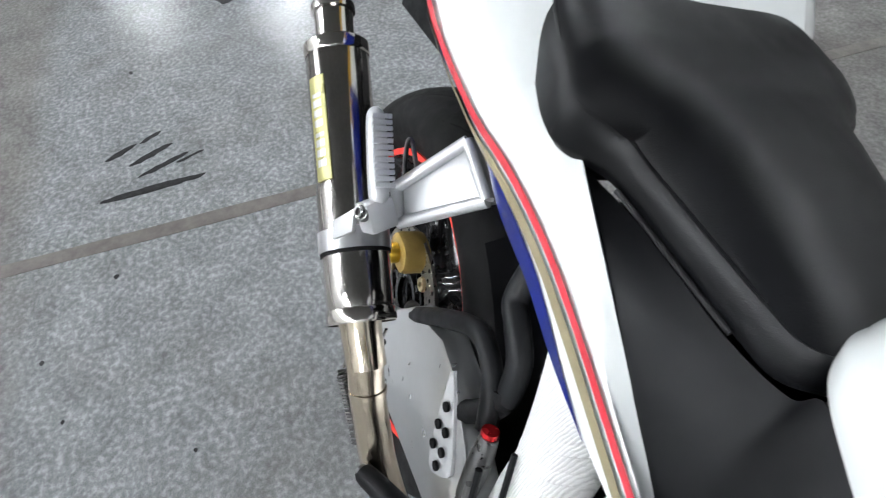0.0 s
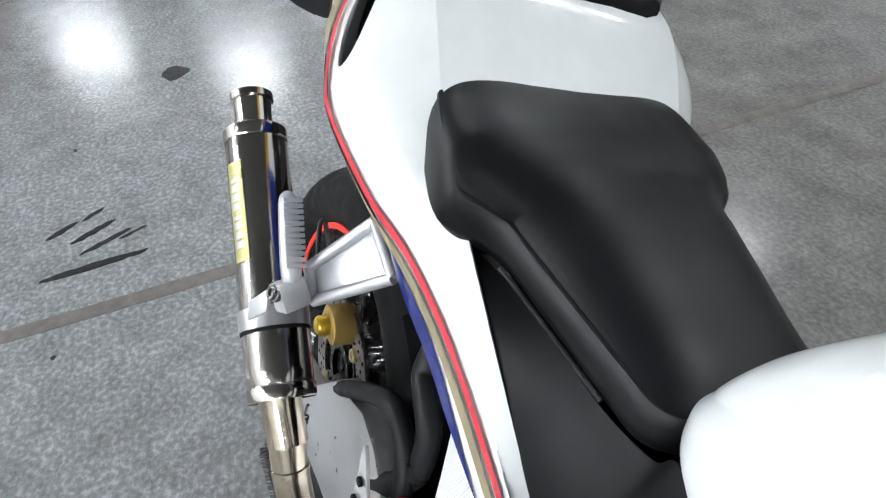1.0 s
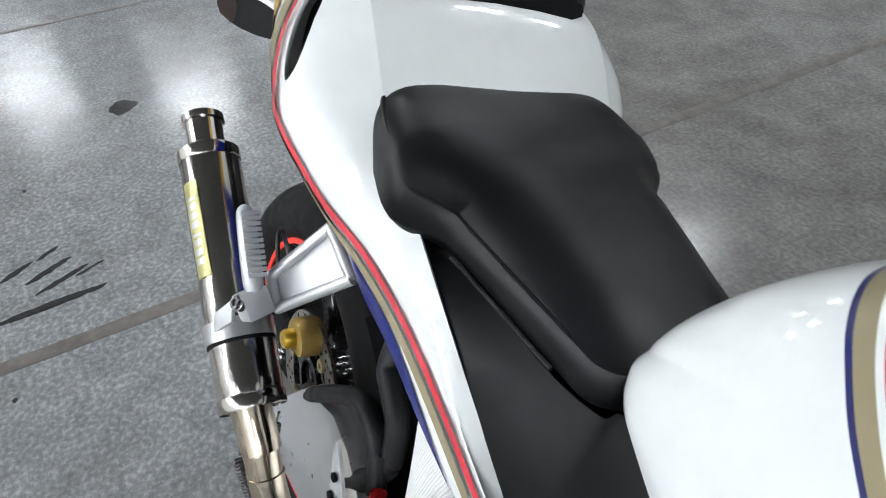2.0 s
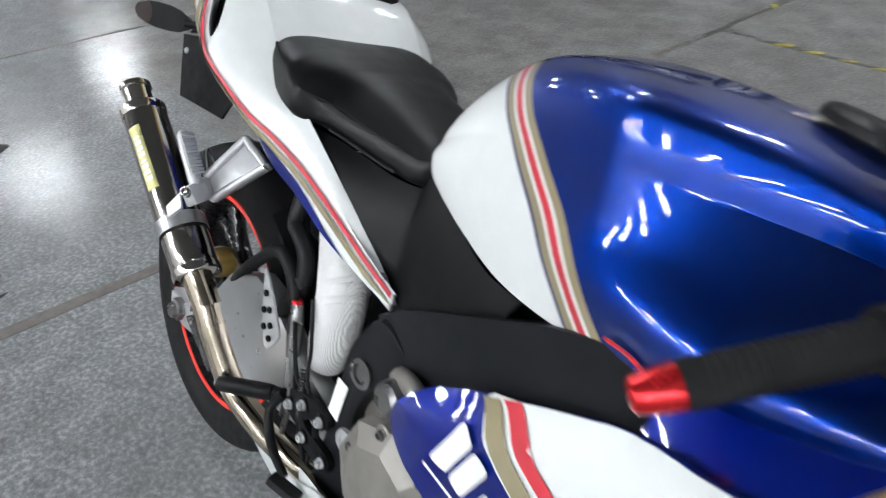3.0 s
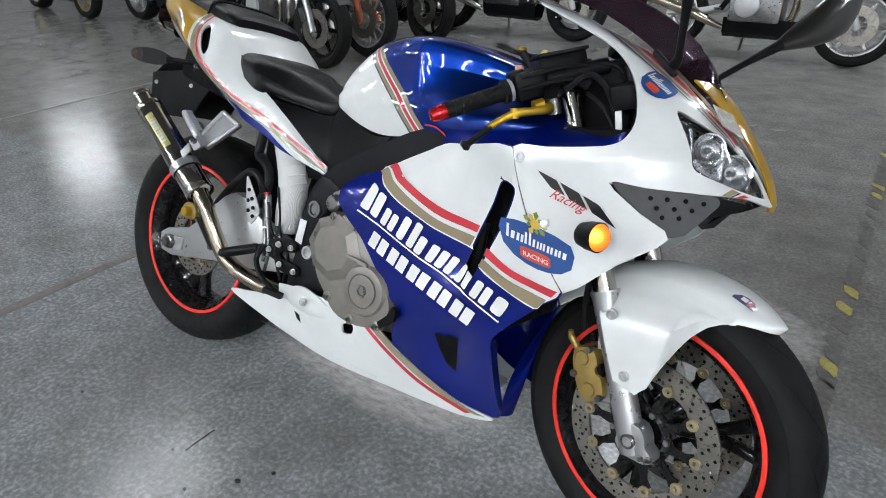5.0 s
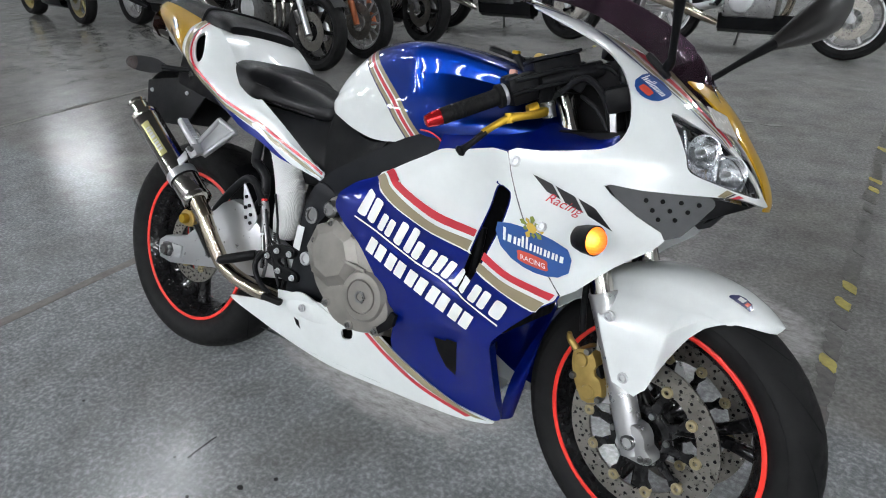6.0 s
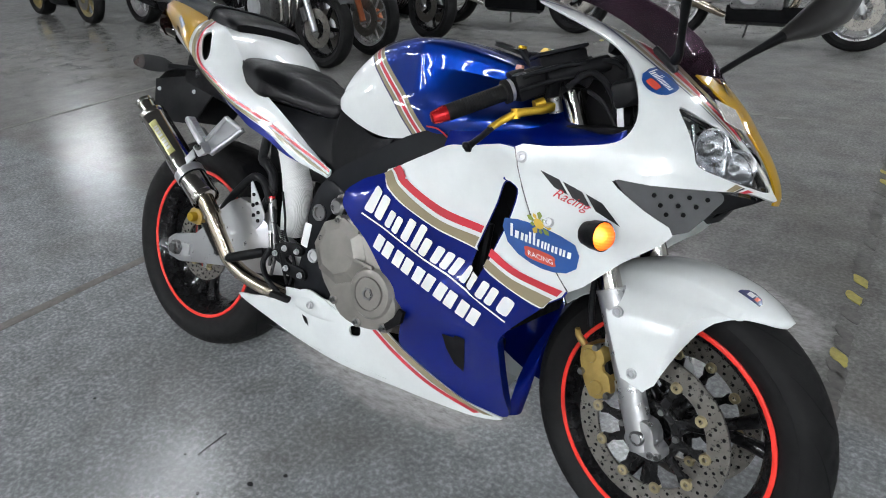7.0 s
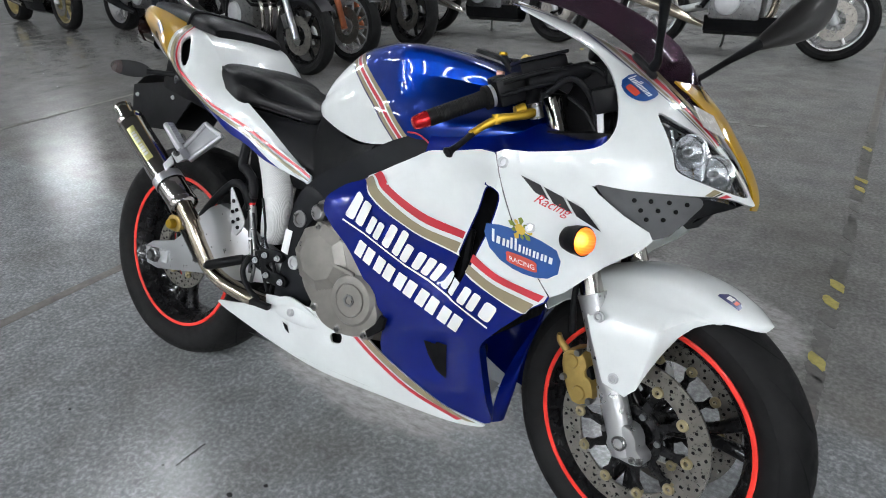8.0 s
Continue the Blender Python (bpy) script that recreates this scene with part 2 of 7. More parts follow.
FLOOR = floor_material()
JOINT = surface("joint_filler", (0.098, 0.088, 0.078), 0.6, vary=0.35, scale=20, grain=0.3)
WALLM = surface("hall_wall_paint", (0.40, 0.405, 0.40), 0.7, vary=0.08, scale=2)
CEILM = surface("hall_ceiling_paint", (0.16, 0.165, 0.165), 0.8, vary=0.08, scale=2)
SCUFF = surface("rubber_scuff", (0.035, 0.035, 0.036), 0.5, vary=0.4, scale=60)
TAPEY = surface("tape_yellow", (0.30, 0.25, 0.045), 0.5, vary=0.3, scale=40)
TAPEK = surface("tape_black", (0.065, 0.062, 0.056), 0.5, vary=0.4, scale=40)
FIXTURE = surface("lamp_housing_white", (0.7, 0.7, 0.7), 0.5, vary=0.05)


# ---------------------------------------------------------------- modelling helpers
def part(name, bm, material, parent, label="", angle=38, m=None):
    """Links a bmesh as one mesh object under a thing or a part."""
    bmesh.ops.recalc_face_normals(bm, faces=bm.faces)
    return raw_part(name, bm, material, parent, label, angle, m)


def raw_part(name, bm, material, parent, label="", angle=38, m=None):
    lim = radians(angle)
    for e in bm.edges:
        if len(e.link_faces) == 2 and e.calc_face_angle(0) > lim:
            e.smooth = False
    for f in bm.faces:
        f.smooth = True
    me = bpy.data.meshes.new(name)
    bm.to_mesh(me)
    bm.free()
    for mt in (material if isinstance(material, (list, tuple)) else [material]):
        me.materials.append(mt)
    ob = new(name, me)
    if parent is not None:
        ob.parent = parent
    if m is not None:
        ob.matrix_basis = m
    if label:
        ob["label"] = label
    return ob


def thing(name, label, category, m=None, group=""):
    ob = new(name)
    ob.empty_display_size = 0.1
    if m is not None:
        ob.matrix_basis = m
    return tagged(ob, label, category, group)


def cr(points, n=6, closed=False):
    """A smooth curve through points of any dimension."""
    p = [np.array(q, float) for q in points]
    k = len(p)
    out = []
    for i in range(k if closed else k - 1):
        a, b, c, d = (p[(i + j) % k] if closed else p[min(max(i + j, 0), k - 1)] for j in (-1, 0, 1, 2))
        for s in range(n):
            t = s / n
            out.append(0.5 * (2 * b + (c - a) * t + (2 * a - 5 * b + 4 * c - d) * t * t + (3 * b - a - 3 * c + d) * t ** 3))
    if not closed:
        out.append(p[-1])
    return out


def loft(rings, closed=True, caps=True):
    bm = bmesh.new()
    vs = [[bm.verts.new(q) for q in r] for r in rings]
    n = len(vs[0])
    for a, b in zip(vs, vs[1:]):
        for i in range(n if closed else n - 1):
            j = (i + 1) % n
            bm.faces.new((a[i], a[j], b[j], b[i]))
    if caps and closed:
        bm.faces.new(vs[0][::-1])
        bm.faces.new(vs[-1])
    return bm


def tube(points, radius, seg=14, n=6, caps=True, smooth=True):
    """A round bar along a smooth curve; radius is one number or one for each point."""
    rad = radius if isinstance(radius, (list, tuple)) else [radius] * len(points)
    path = cr([(*p, r) for p, r in zip(points, rad)], n) if smooth and len(points) > 2 else [np.array((*p, r), float) for p, r in zip(points, rad)]
    rings, up = [], None
    for i, q in enumerate(path):
        d = Vector(path[min(i + 1, len(path) - 1)][:3] - path[max(i - 1, 0)][:3]).normalized()
        if up is None:
            up = d.orthogonal().normalized()
        up = (up - d * up.dot(d)).normalized()
        side = d.cross(up)
        rings.append([Vector(q[:3]) + float(q[3]) * (up * math.cos(a) + side * math.sin(a)) for a in (2 * math.pi * k / seg for k in range(seg))])
    return loft(rings, True, caps)


def lathe(profile, seg=40, center=(0, 0, 0), axis="y", closed=False, caps=True):
    """Turns a profile of (distance along the axis, radius) round an axis."""
    bm = bmesh.new()
    rings = []
    for h, r in profile:
        ring = []
        for k in range(seg):
            a = 2 * math.pi * k / seg
            c, s = r * math.cos(a), r * math.sin(a)
            q = {"x": (h, c, s), "y": (c, h, s), "z": (c, s, h)}[axis]
            ring.append(bm.verts.new(Vector(center) + Vector(q)))
        rings.append(ring)
    pairs = list(zip(rings, rings[1:])) + ([(rings[-1], rings[0])] if closed else [])
    for a, b in pairs:
        for k in range(seg):
            j = (k + 1) % seg
            bm.faces.new((a[k], a[j], b[j], b[k]))
    if not closed and caps:
        for ring, r in ((rings[0], profile[0][1]), (rings[-1], profile[-1][1])):
            if r > 1e-5:
                bm.faces.new(ring)
    bmesh.ops.remove_doubles(bm, verts=bm.verts, dist=1e-6)
    return bm


def aimed(bm, a, b):
    """Lays a bmesh that was turned round z from the origin along the line from a towards b."""
    d = Vector(b) - Vector(a)
    bm.transform(Matrix.Translation(a) @ d.to_track_quat("Z", "Y").to_matrix().to_4x4())
    return bm


def box(size, at=(0, 0, 0), bev=0.004, turn=(0, 0, 0), seg=2):
    bm = bmesh.new()
    bmesh.ops.create_cube(bm, size=1)
    bm.transform(Matrix.Diagonal((*size, 1)))
    if bev:
        bmesh.ops.bevel(bm, geom=bm.edges[:], offset=bev, segments=seg, affect="EDGES", profile=0.6)
    bm.transform(pose(*at, *turn))
    return bm


def prism(outline, depth, axis=1, at=0.0, bev=0.0, round_n=0):
    """An outline in the plane across an axis, pulled to a depth along it."""
    if round_n:
        outline = cr(outline, round_n, True)
    bm = bmesh.new()

    def place(q, h):
        c = list(q[:2])
        c.insert(axis, h)
        return c
    a = [bm.verts.new(place(q, at)) for q in outline]
    f = bm.faces.new(a)
    top = bmesh.ops.extrude_face_region(bm, geom=[f])
    d = [0, 0, 0]
    d[axis] = depth
    bmesh.ops.translate(bm, verts=[g for g in top["geom"] if isinstance(g, bmesh.types.BMVert)], vec=d)
    bmesh.ops.recalc_face_normals(bm, faces=bm.faces)
    if bev:
        rim = [e for e in bm.edges if len(e.link_faces) == 2 and e.calc_face_angle(0) > 0.7 and any(len(g.verts) > 4 for g in e.link_faces)]
        bmesh.ops.bevel(bm, geom=rim, offset=bev, segments=2, affect="EDGES", profile=0.6)
    return bm


def thicken(bm, t):
    """Gives an open sheet a thickness inwards, with a closed rim."""
    bm.normal_update()
    base = bm.faces[:]
    rim = [e for e in bm.edges if len(e.link_faces) == 1]
    twin = {v: bm.verts.new(v.co - v.normal * t) for v in bm.verts[:]}
    for f in base:
        bm.faces.new([twin[v] for v in reversed(f.verts)]).material_index = f.material_index
    for e in rim:
        f = e.link_faces[0]
        a, b = e.verts
        for l in f.loops:
            if l.edge == e:
                a, b = l.vert, l.link_loop_next.vert
        bm.faces.new((b, a, twin[a], twin[b])).material_index = f.material_index
    return bm


def join(*bms):
    out = bmesh.new()
    for b in bms:
        me = bpy.data.meshes.new("tmp")
        b.to_mesh(me)
        b.free()
        out.from_mesh(me)
        bpy.data.meshes.remove(me)
    return out


def flipped(bm):
    """A copy mirrored to the machine's other side."""
    out = bm.copy()
    out.transform(Matrix.Diagonal((1, -1, 1, 1)))
    bmesh.ops.reverse_faces(out, faces=out.faces)
    return out


# ---- the fairing's skin: half width as a function of the place along and the height
def nose_line(w):
    return 1.485 - 0.75 * max(w - 0.76, 0) - 6.0 * max(w - 0.86, 0) ** 2


def skin_swell(u, w):
    a, b = u - 1, w - 0.6
    return 0.3261 + 0.2316 * a + 0.2036 * b - 0.0839 * a * a + 0.533 * a * b - 0.0494 * b * b + 0.763 * b ** 3 + 0.0701 * a * b * b


def ease(t):
    t = min(1.0, max(0.0, t))
    return t * t * (3 - 2 * t)


def skin_dent(u, w):
    """The hollow that leads into the air slit from behind, the rolled top edge, the swelling at the rear corner and the basin round the lower inlet."""
    back = float(np.interp(w, [0.490, 0.525, 0.574, 0.621, 0.668, 0.703], [0.994, 0.993, 1.004, 1.020, 1.037, 1.047]))
    d = back - u
    along = ease(1 - d / 0.105) if d > 0 else ease(1 + d / 0.030)
    hollow = 0.026 * along * ease((w - 0.455) / 0.09) * ease((0.775 - w) / 0.075)
    top = float(np.interp(u, [0.711, 0.751, 0.805, 0.862, 0.927], [0.652, 0.672, 0.700, 0.730, 0.760]))
    roll = 0.020 * ease(1 - (top - w) / 0.045) * ease((u - 0.70) / 0.06) * ease((0.96 - u) / 0.08) if u < 0.96 else 0.0
    corner = 0.019 * ease((0.765 - u) / 0.06) * ease((w - 0.50) / 0.08) * ease((top - w) / 0.03)
    basin = 0.012 * ease((u - 0.87) / 0.12) * ease((1.035 - u) / 0.035) * ease((w - 0.265) / 0.05) * ease((0.405 - w) / 0.03) if w > 0.24 else 0.0
    return hollow + roll - corner + basin


def skin_fold(u, w):
    """The soft fold from the seam to the headlamp."""
    line = 0.752 + 0.21 * (u - 1.122)
    return 0.007 * ease((w - line) / 0.022 + 0.5) * ease((u - 1.08) / 0.07) * ease((1.40 - u) / 0.05) * ease((0.87 - w) / 0.06)


def skin(u, w):
    return skin_swell(u, w) * math.sqrt(max(nose_line(w) - u, 0)) - skin_dent(u, w) + skin_fold(u, w)


def to_sw(q):
    return (math.sqrt(max(nose_line(q[1]) - q[0], 0)), q[1])


def cut_outline(outline, hole=None):
    """Joins an outline and a hole in it into one loop by a double edge."""
    if not hole:
        return list(outline)
    i, j = min(((i, j) for i in range(len(outline)) for j in range(len(hole))), key=lambda k: (outline[k[0]][0] - hole[k[1]][0]) ** 2 + (outline[k[0]][1] - hole[k[1]][1]) ** 2)
    area = lambda l: sum(a[0] * b[1] - a[1] * b[0] for a, b in zip(l, l[1:] + l[:1]))
    hole = hole[j:] + hole[:j]
    if area(list(map(tuple, outline))) * area(list(map(tuple, hole))) > 0:
        hole = [hole[0]] + hole[:0:-1]
    return outline[:i + 1] + hole + [hole[0]] + outline[i:]


def sheet(loop, place, step, thick=0.0, flat_hole=None):
    """A bent sheet: a flat loop cut into a grid, then laid onto a surface by place(a, b)."""
    bm = bmesh.new()
    vs = [bm.verts.new((q[0], 0, q[1])) for q in cut_outline([tuple(map(float, q)) for q in loop], [tuple(map(float, q)) for q in flat_hole] if flat_hole else None)]
    bm.faces.new(vs)
    lo = [min(v.co[k] for v in vs) for k in (0, 2)]
    hi = [max(v.co[k] for v in vs) for k in (0, 2)]
    for k, (l, h) in enumerate(zip(lo, hi)):
        n = max(1, int((h - l) / step[k]))
        for i in range(1, n):
            no = (1, 0, 0) if k == 0 else (0, 0, 1)
            co = Vector(no) * (l + (h - l) * i / n)
            bmesh.ops.bisect_plane(bm, geom=bm.verts[:] + bm.edges[:] + bm.faces[:], dist=1e-6, plane_co=co, plane_no=no)
    bmesh.ops.remove_doubles(bm, verts=bm.verts, dist=1e-5)
    for v in bm.verts:
        v.co = Vector(place(v.co.x, v.co.z))
    bm.normal_update()
    if sum(f.normal.y * f.calc_area() for f in bm.faces) > 0:
        bmesh.ops.reverse_faces(bm, faces=bm.faces)
    if thick:
        thicken(bm, thick)
    return bm


def panel(outline, thick=0.004, off=0.0, hole=None, n=5, step=0.016, smooth=True):
    """A piece of the fairing's right skin from its outline in (along, height)."""
    loop = cr(outline, n, True) if smooth else outline
    hl = cr(hole, 4, True) if hole else None

    def lay(s, w):
        u = nose_line(w) - s * s
        e = 0.004
        h = skin(u, w)
        if not off:
            return (u, -h, w)
        nu = (skin(u + e, w) - skin(u - e, w)) / (2 * e) if s > 0.08 else -3.0
        nw = (skin(u, w + e) - skin(u, w - e)) / (2 * e)
        d = Vector((-nu, 1, -nw)).normalized()
        return (u + d.x * off, -h - d.y * off, w + d.z * off)
    return sheet([to_sw(q) for q in loop], lay, (step, step), thick, [to_sw(q) for q in hl] if hl else None)


def band(a, b, off=0.0012, n=6, thick=0.0):
    """A stripe on the fairing's skin between two edge curves."""
    return panel([tuple(q) for q in cr(a, n)] + [tuple(q) for q in cr(b, n)][::-1], thick, off, smooth=False, step=0.012)


def wheel_turn(angle):
    """The front end's turn about the steering axis."""
    rake = radians(24)
    ax = Vector((-math.sin(rake), 0, math.cos(rake)))
    base = Vector((1.485, 0, 0))
    return Matrix.Translation(base) @ Matrix.Rotation(radians(angle), 4, ax) @ Matrix.Translation(-base)


# ---------------------------------------------------------------- the hall
def slab(name, lo, hi, material):
    bm = bmesh.new()
    bmesh.ops.create_cube(bm, size=1)
    bm.transform(Matrix.Translation([(a + b) / 2 for a, b in zip(lo, hi)]) @ Matrix.Diagonal((*[b - a for a, b in zip(lo, hi)], 1)))
    return raw_part(name, bm, material, None)


X0, X1, Y0, Y1 = -19.0, 11.0, -9.0, 13.0
tagged(slab("floor", (X0, Y0, -0.15), (X1, Y1, 0.0), FLOOR), "polished speckled grey concrete floor with worn brown lanes", "floor", kind="structure")
# Unseen walls and ceiling; their greys are set for the light they return.
tagged(slab("wall_west", (X0 - 0.2, Y0, 0), (X0, Y1, CEILING), WALLM), "plain painted grey hall wall, out of view", "wall", kind="structure")
tagged(slab("wall_east", (X1, Y0, 0), (X1 + 0.2, Y1, CEILING), WALLM), "plain painted grey hall wall, out of view", "wall", kind="structure")
tagged(slab("wall_south", (X0, Y0 - 0.2, 0), (X1, Y0, CEILING), WALLM), "plain painted grey hall wall, out of view", "wall", kind="structure")
tagged(slab("wall_north", (X0, Y1, 0), (X1, Y1 + 0.2, CEILING), WALLM), "plain painted grey hall wall, out of view", "wall", kind="structure")
tagged(slab("ceiling", (X0, Y0, CEILING), (X1, Y1, CEILING + 0.2), CEILM), "plain grey hall ceiling, out of view", "ceiling", kind="structure")


def tube_lamp():
    lamp = thing("ceiling_light", "white fluorescent batten lamp, lit, unseen on the hall ceiling", "ceiling light", group="hall ceiling lights")
    part("housing", prism([(-0.13, 0.0), (-0.05, -0.07), (0.05, -0.07), (0.13, 0.0)], 1.3, 1, -0.65), FIXTURE, lamp)
    for x in (-0.075, 0.075):
        part("tube", tube([(x, -0.6, -0.085), (x, 0.6, -0.085)], 0.030, 8), TUBE, lamp, "lit fluorescent tube")
    return lamp


first_lamp = tube_lamp()
for i, (x, y) in enumerate(TUBES):
    if i == 0:
        first_lamp.matrix_basis = pose(x, y, CEILING)
    else:
        copy_thing(first_lamp, pose(x, y, CEILING))


def strip(name, corners, material, z, label, category="floor joint", wob=0.004, n=60, kind="structure"):
    """A thin, uneven strip laid on the floor between two long edges."""
    (xa, ya), (xb, yb), width = corners
    d = Vector((xb - xa, yb - ya)).normalized()
    s = Vector((-d.y, d.x))
    rings = []
    for i in range(n + 1):
        c = Vector((xa, ya)).lerp(Vector((xb, yb)), i / n)
        a = c + s * (width / 2 + wob * noise.noise((i * 0.7, 1.3, xa)))
        b = c - s * (width / 2 + wob * noise.noise((i * 0.7, 7.7, ya)))
        rings.append([(a.x, a.y, -0.002), (a.x, a.y, z), (b.x, b.y, z), (b.x, b.y, -0.002)])
    bm = loft(rings, False, False)
    ob = part(name, bm, material, None)
    return tagged(ob, label, category, kind=kind)


strip("floor_joint", ((-0.68, -8.9), (-0.66, 2.9), 0.044), JOINT, 0.0015, "brown filled joint between concrete bays")
strip("floor_joint", ((1.66, -8.9), (1.66, 0.70), 0.044), JOINT, 0.0015, "brown filled joint between concrete bays")
strip("floor_joint", ((-3.02, -8.9), (-3.00, 12.9), 0.035), JOINT, 0.0015, "brown filled joint between concrete bays")
strip("floor_joint", ((1.66, 3.3), (1.66, 12.9), 0.044), JOINT, 0.0015, "brown filled joint between concrete bays")


def hazard_tape(a, b, width, pieces):
    """Worn yellow and black tape: slanted pieces, some of them torn away."""
    root = thing("hazard_tape", "worn yellow and black striped tape stuck along the floor joint", "floor tape")
    a, b = Vector(a), Vector(b)
    d = (b - a).normalized()
    s = Vector((-d.y, d.x))
    lng = (b - a).length / pieces
    bits = [(i, TAPEK, 0.0014) for i in range(pieces)] + [(i, TAPEY, 0.0026) for i in range(0, pieces, 2)]
    for i, material, z in bits:
        o = a + d * lng * i
        tear = 0.5 + 0.5 * noise.noise((i * 1.7, a.x + z * 900, a.y))
        if tear < (0.40 if material is TAPEK else 0.60):
            continue
        long = lng * (1.0 if material is TAPEK else 0.35 + 0.6 * tear)
        w0, w1 = -width / 2 * (0.6 + 0.5 * random.random()), width / 2 * (0.5 + 0.55 * random.random())
        sl = 0.7 * width
        q = [o + s * w0, o + d * long + s * w0, o + d * (long + sl) + s * w1, o + d * (sl + 0.3 * lng * random.random()) + s * w1]
        loop = [tuple(p) for p in q]
        loop = [(x + 0.006 * noise.noise((x * 60, y * 60, 0.0)), y + 0.006 * noise.noise((x * 60, y * 60, 5.0))) for x, y in cr(loop + loop[:1], 4)[:-1]]
        part("stripe", prism(loop, z + 0.001, 2, -0.001), material, root)
    return root


hazard_tape((1.66, 0.62), (1.66, 3.3), 0.052, 44)
hazard_tape((-0.66, 2.95), (-0.64, 6.8), 0.052, 54)
hazard_tape((-0.66, 3.13), (1.2, 3.13), 0.05, 24)


def patch(name, outline, material, label, z=0.0022, rough=0.012, category="floor mark"):
    """A flat, ragged spot on the floor."""
    loop = cr(outline, 8, True)
    loop = [(q[0] + rough * noise.noise((q[0] * 40, q[1] * 40, 2.0)), q[1] + rough * noise.noise((q[0] * 40, q[1] * 40, 9.0))) for q in loop]
    ob = part(name, prism(loop, z + 0.001, 2, -0.001), material, None)
    return tagged(ob, label, category, kind="structure")


for dx, dy, ln, wd, turn in ((0, 0, 0.27, 0.022, 93), (0.09, 0.03, 0.15, 0.015, 114), (0.15, 0.0, 0.13, 0.018, 118), (0.19, -0.08, 0.10, 0.016, 122), (0.10, 0.10, 0.08, 0.009, 112), (0.23, 0.0, 0.07, 0.012, 124)):
    c, s = math.cos(radians(turn)), math.sin(radians(turn))
    o = Vector((-0.835 - dx, -0.42 + dy))
    o += Vector((-0.0, 0.0))
    patch("tyre_scuff", [tuple(o + Vector((c * a - s * b, s * a + c * b))) for a, b in ((-ln / 2, 0), (-ln / 4, wd / 2), (ln / 4, wd / 2), (ln / 2, 0), (ln / 4, -wd / 2), (-ln / 4, -wd / 2))], SCUFF, "black rubber scuff streak on the concrete", 0.0012, 0.006)
patch("floor_stain", [(-1.80, -0.13), (-1.86, -0.06), (-1.92, -0.12), (-1.86, -0.17)], SCUFF, "dark oil spot on the concrete", 0.0012)
for x, y, r in ((-0.55, -0.512, 0.007), (0.566, -0.333, 0.007), (-0.20, -0.61, 0.004), (-0.05, -0.37, 0.004), (0.35, -0.36, 0.004), (-1.45, -0.47, 0.008), (0.62, -0.27, 0.005), (0.48, -0.42, 0.004), (-0.36, -0.66, 0.005)):
    patch("floor_speck", [(x - r, y), (x, y + r), (x + r * 1.3, y), (x, y - r * 0.8)], SCUFF, "small black speck on the concrete", 0.0012, 0.004)
patch("tyre_scuff", [(0.378, -0.34), (0.379, -0.30), (0.380, -0.26), (0.384, -0.26), (0.384, -0.30), (0.382, -0.34)], SCUFF, "thin black scratch on the concrete", 0.0010, 0.002)


# ---------------------------------------------------------------- the motorcycle on show
bike = thing("motorcycle", "white and blue striped sports motorcycle leaning on its side stand", "motorcycle", pose(0, 0, 0, LEAN))
TURN = wheel_turn(STEER)


def bolt(parent, at, to, r=0.008, material=STEELDK, h=0.005, name="bolt", m=None):
    b = aimed(lathe([(-0.004, r * 1.25), (0.001, r * 1.25), (0.0015, r), (h, r * 0.92), (h, r * 0.55), (h * 0.45, r * 0.45), (h * 0.45, 0)], 14, axis="z"), at, Vector(at) + Vector(to))
    return part(name, b, material, parent, m=m)


def tyre_bm(R, half, bead, seg=72):
    pr = [(-bead, 0.222), (-bead - 0.006, 0.226), (-half * 0.97, 0.245), (-half, 0.262), (-half * 0.985, R - 0.042), (-half * 0.90, R - 0.026), (-half * 0.70, R - 0.0125), (-half * 0.4, R - 0.0035), (0, R)]
    pr = pr + [(-h, r) for h, r in pr[-2::-1]]
    pr = cr(pr, 2)
    return lathe([tuple(q) for q in pr], seg, caps=False)


def groove_ring(parent, R, half, n, seg_len, m, hand=1):
    """Tread grooves as thin dark inlays, shade put in as colour, that follow the crown."""
    prof = lambda y: R - 0.0035 * (abs(y) / (half * 0.4)) ** 2 if abs(y) < half * 0.4 else np.interp(abs(y), [half * 0.4, half * 0.7, half * 0.9], [R - 0.0035, R - 0.0125, R - 0.026])
    for k in range(n):
        for side in (-1, 1):
            a0 = 2 * math.pi * (k + (0.5 if side > 0 else 0)) / n
            rings = []
            for i in range(7):
                t = i / 6
                y = side * half * (0.10 + 0.74 * t)
                a = a0 + hand * seg_len * (t ** 1.5)
                wd = 0.0046 * (1 - 0.6 * abs(2 * t - 1))
                row = []
                for s in (-1, 1):
                    aa = a + s * wd / R
                    r = prof(y) + 0.0012
                    row.append(Vector((r * math.cos(aa), y, r * math.sin(aa))))
                rings.append(row)
            part("tread_groove", loft(rings, False, False), DARK, parent, m=m)


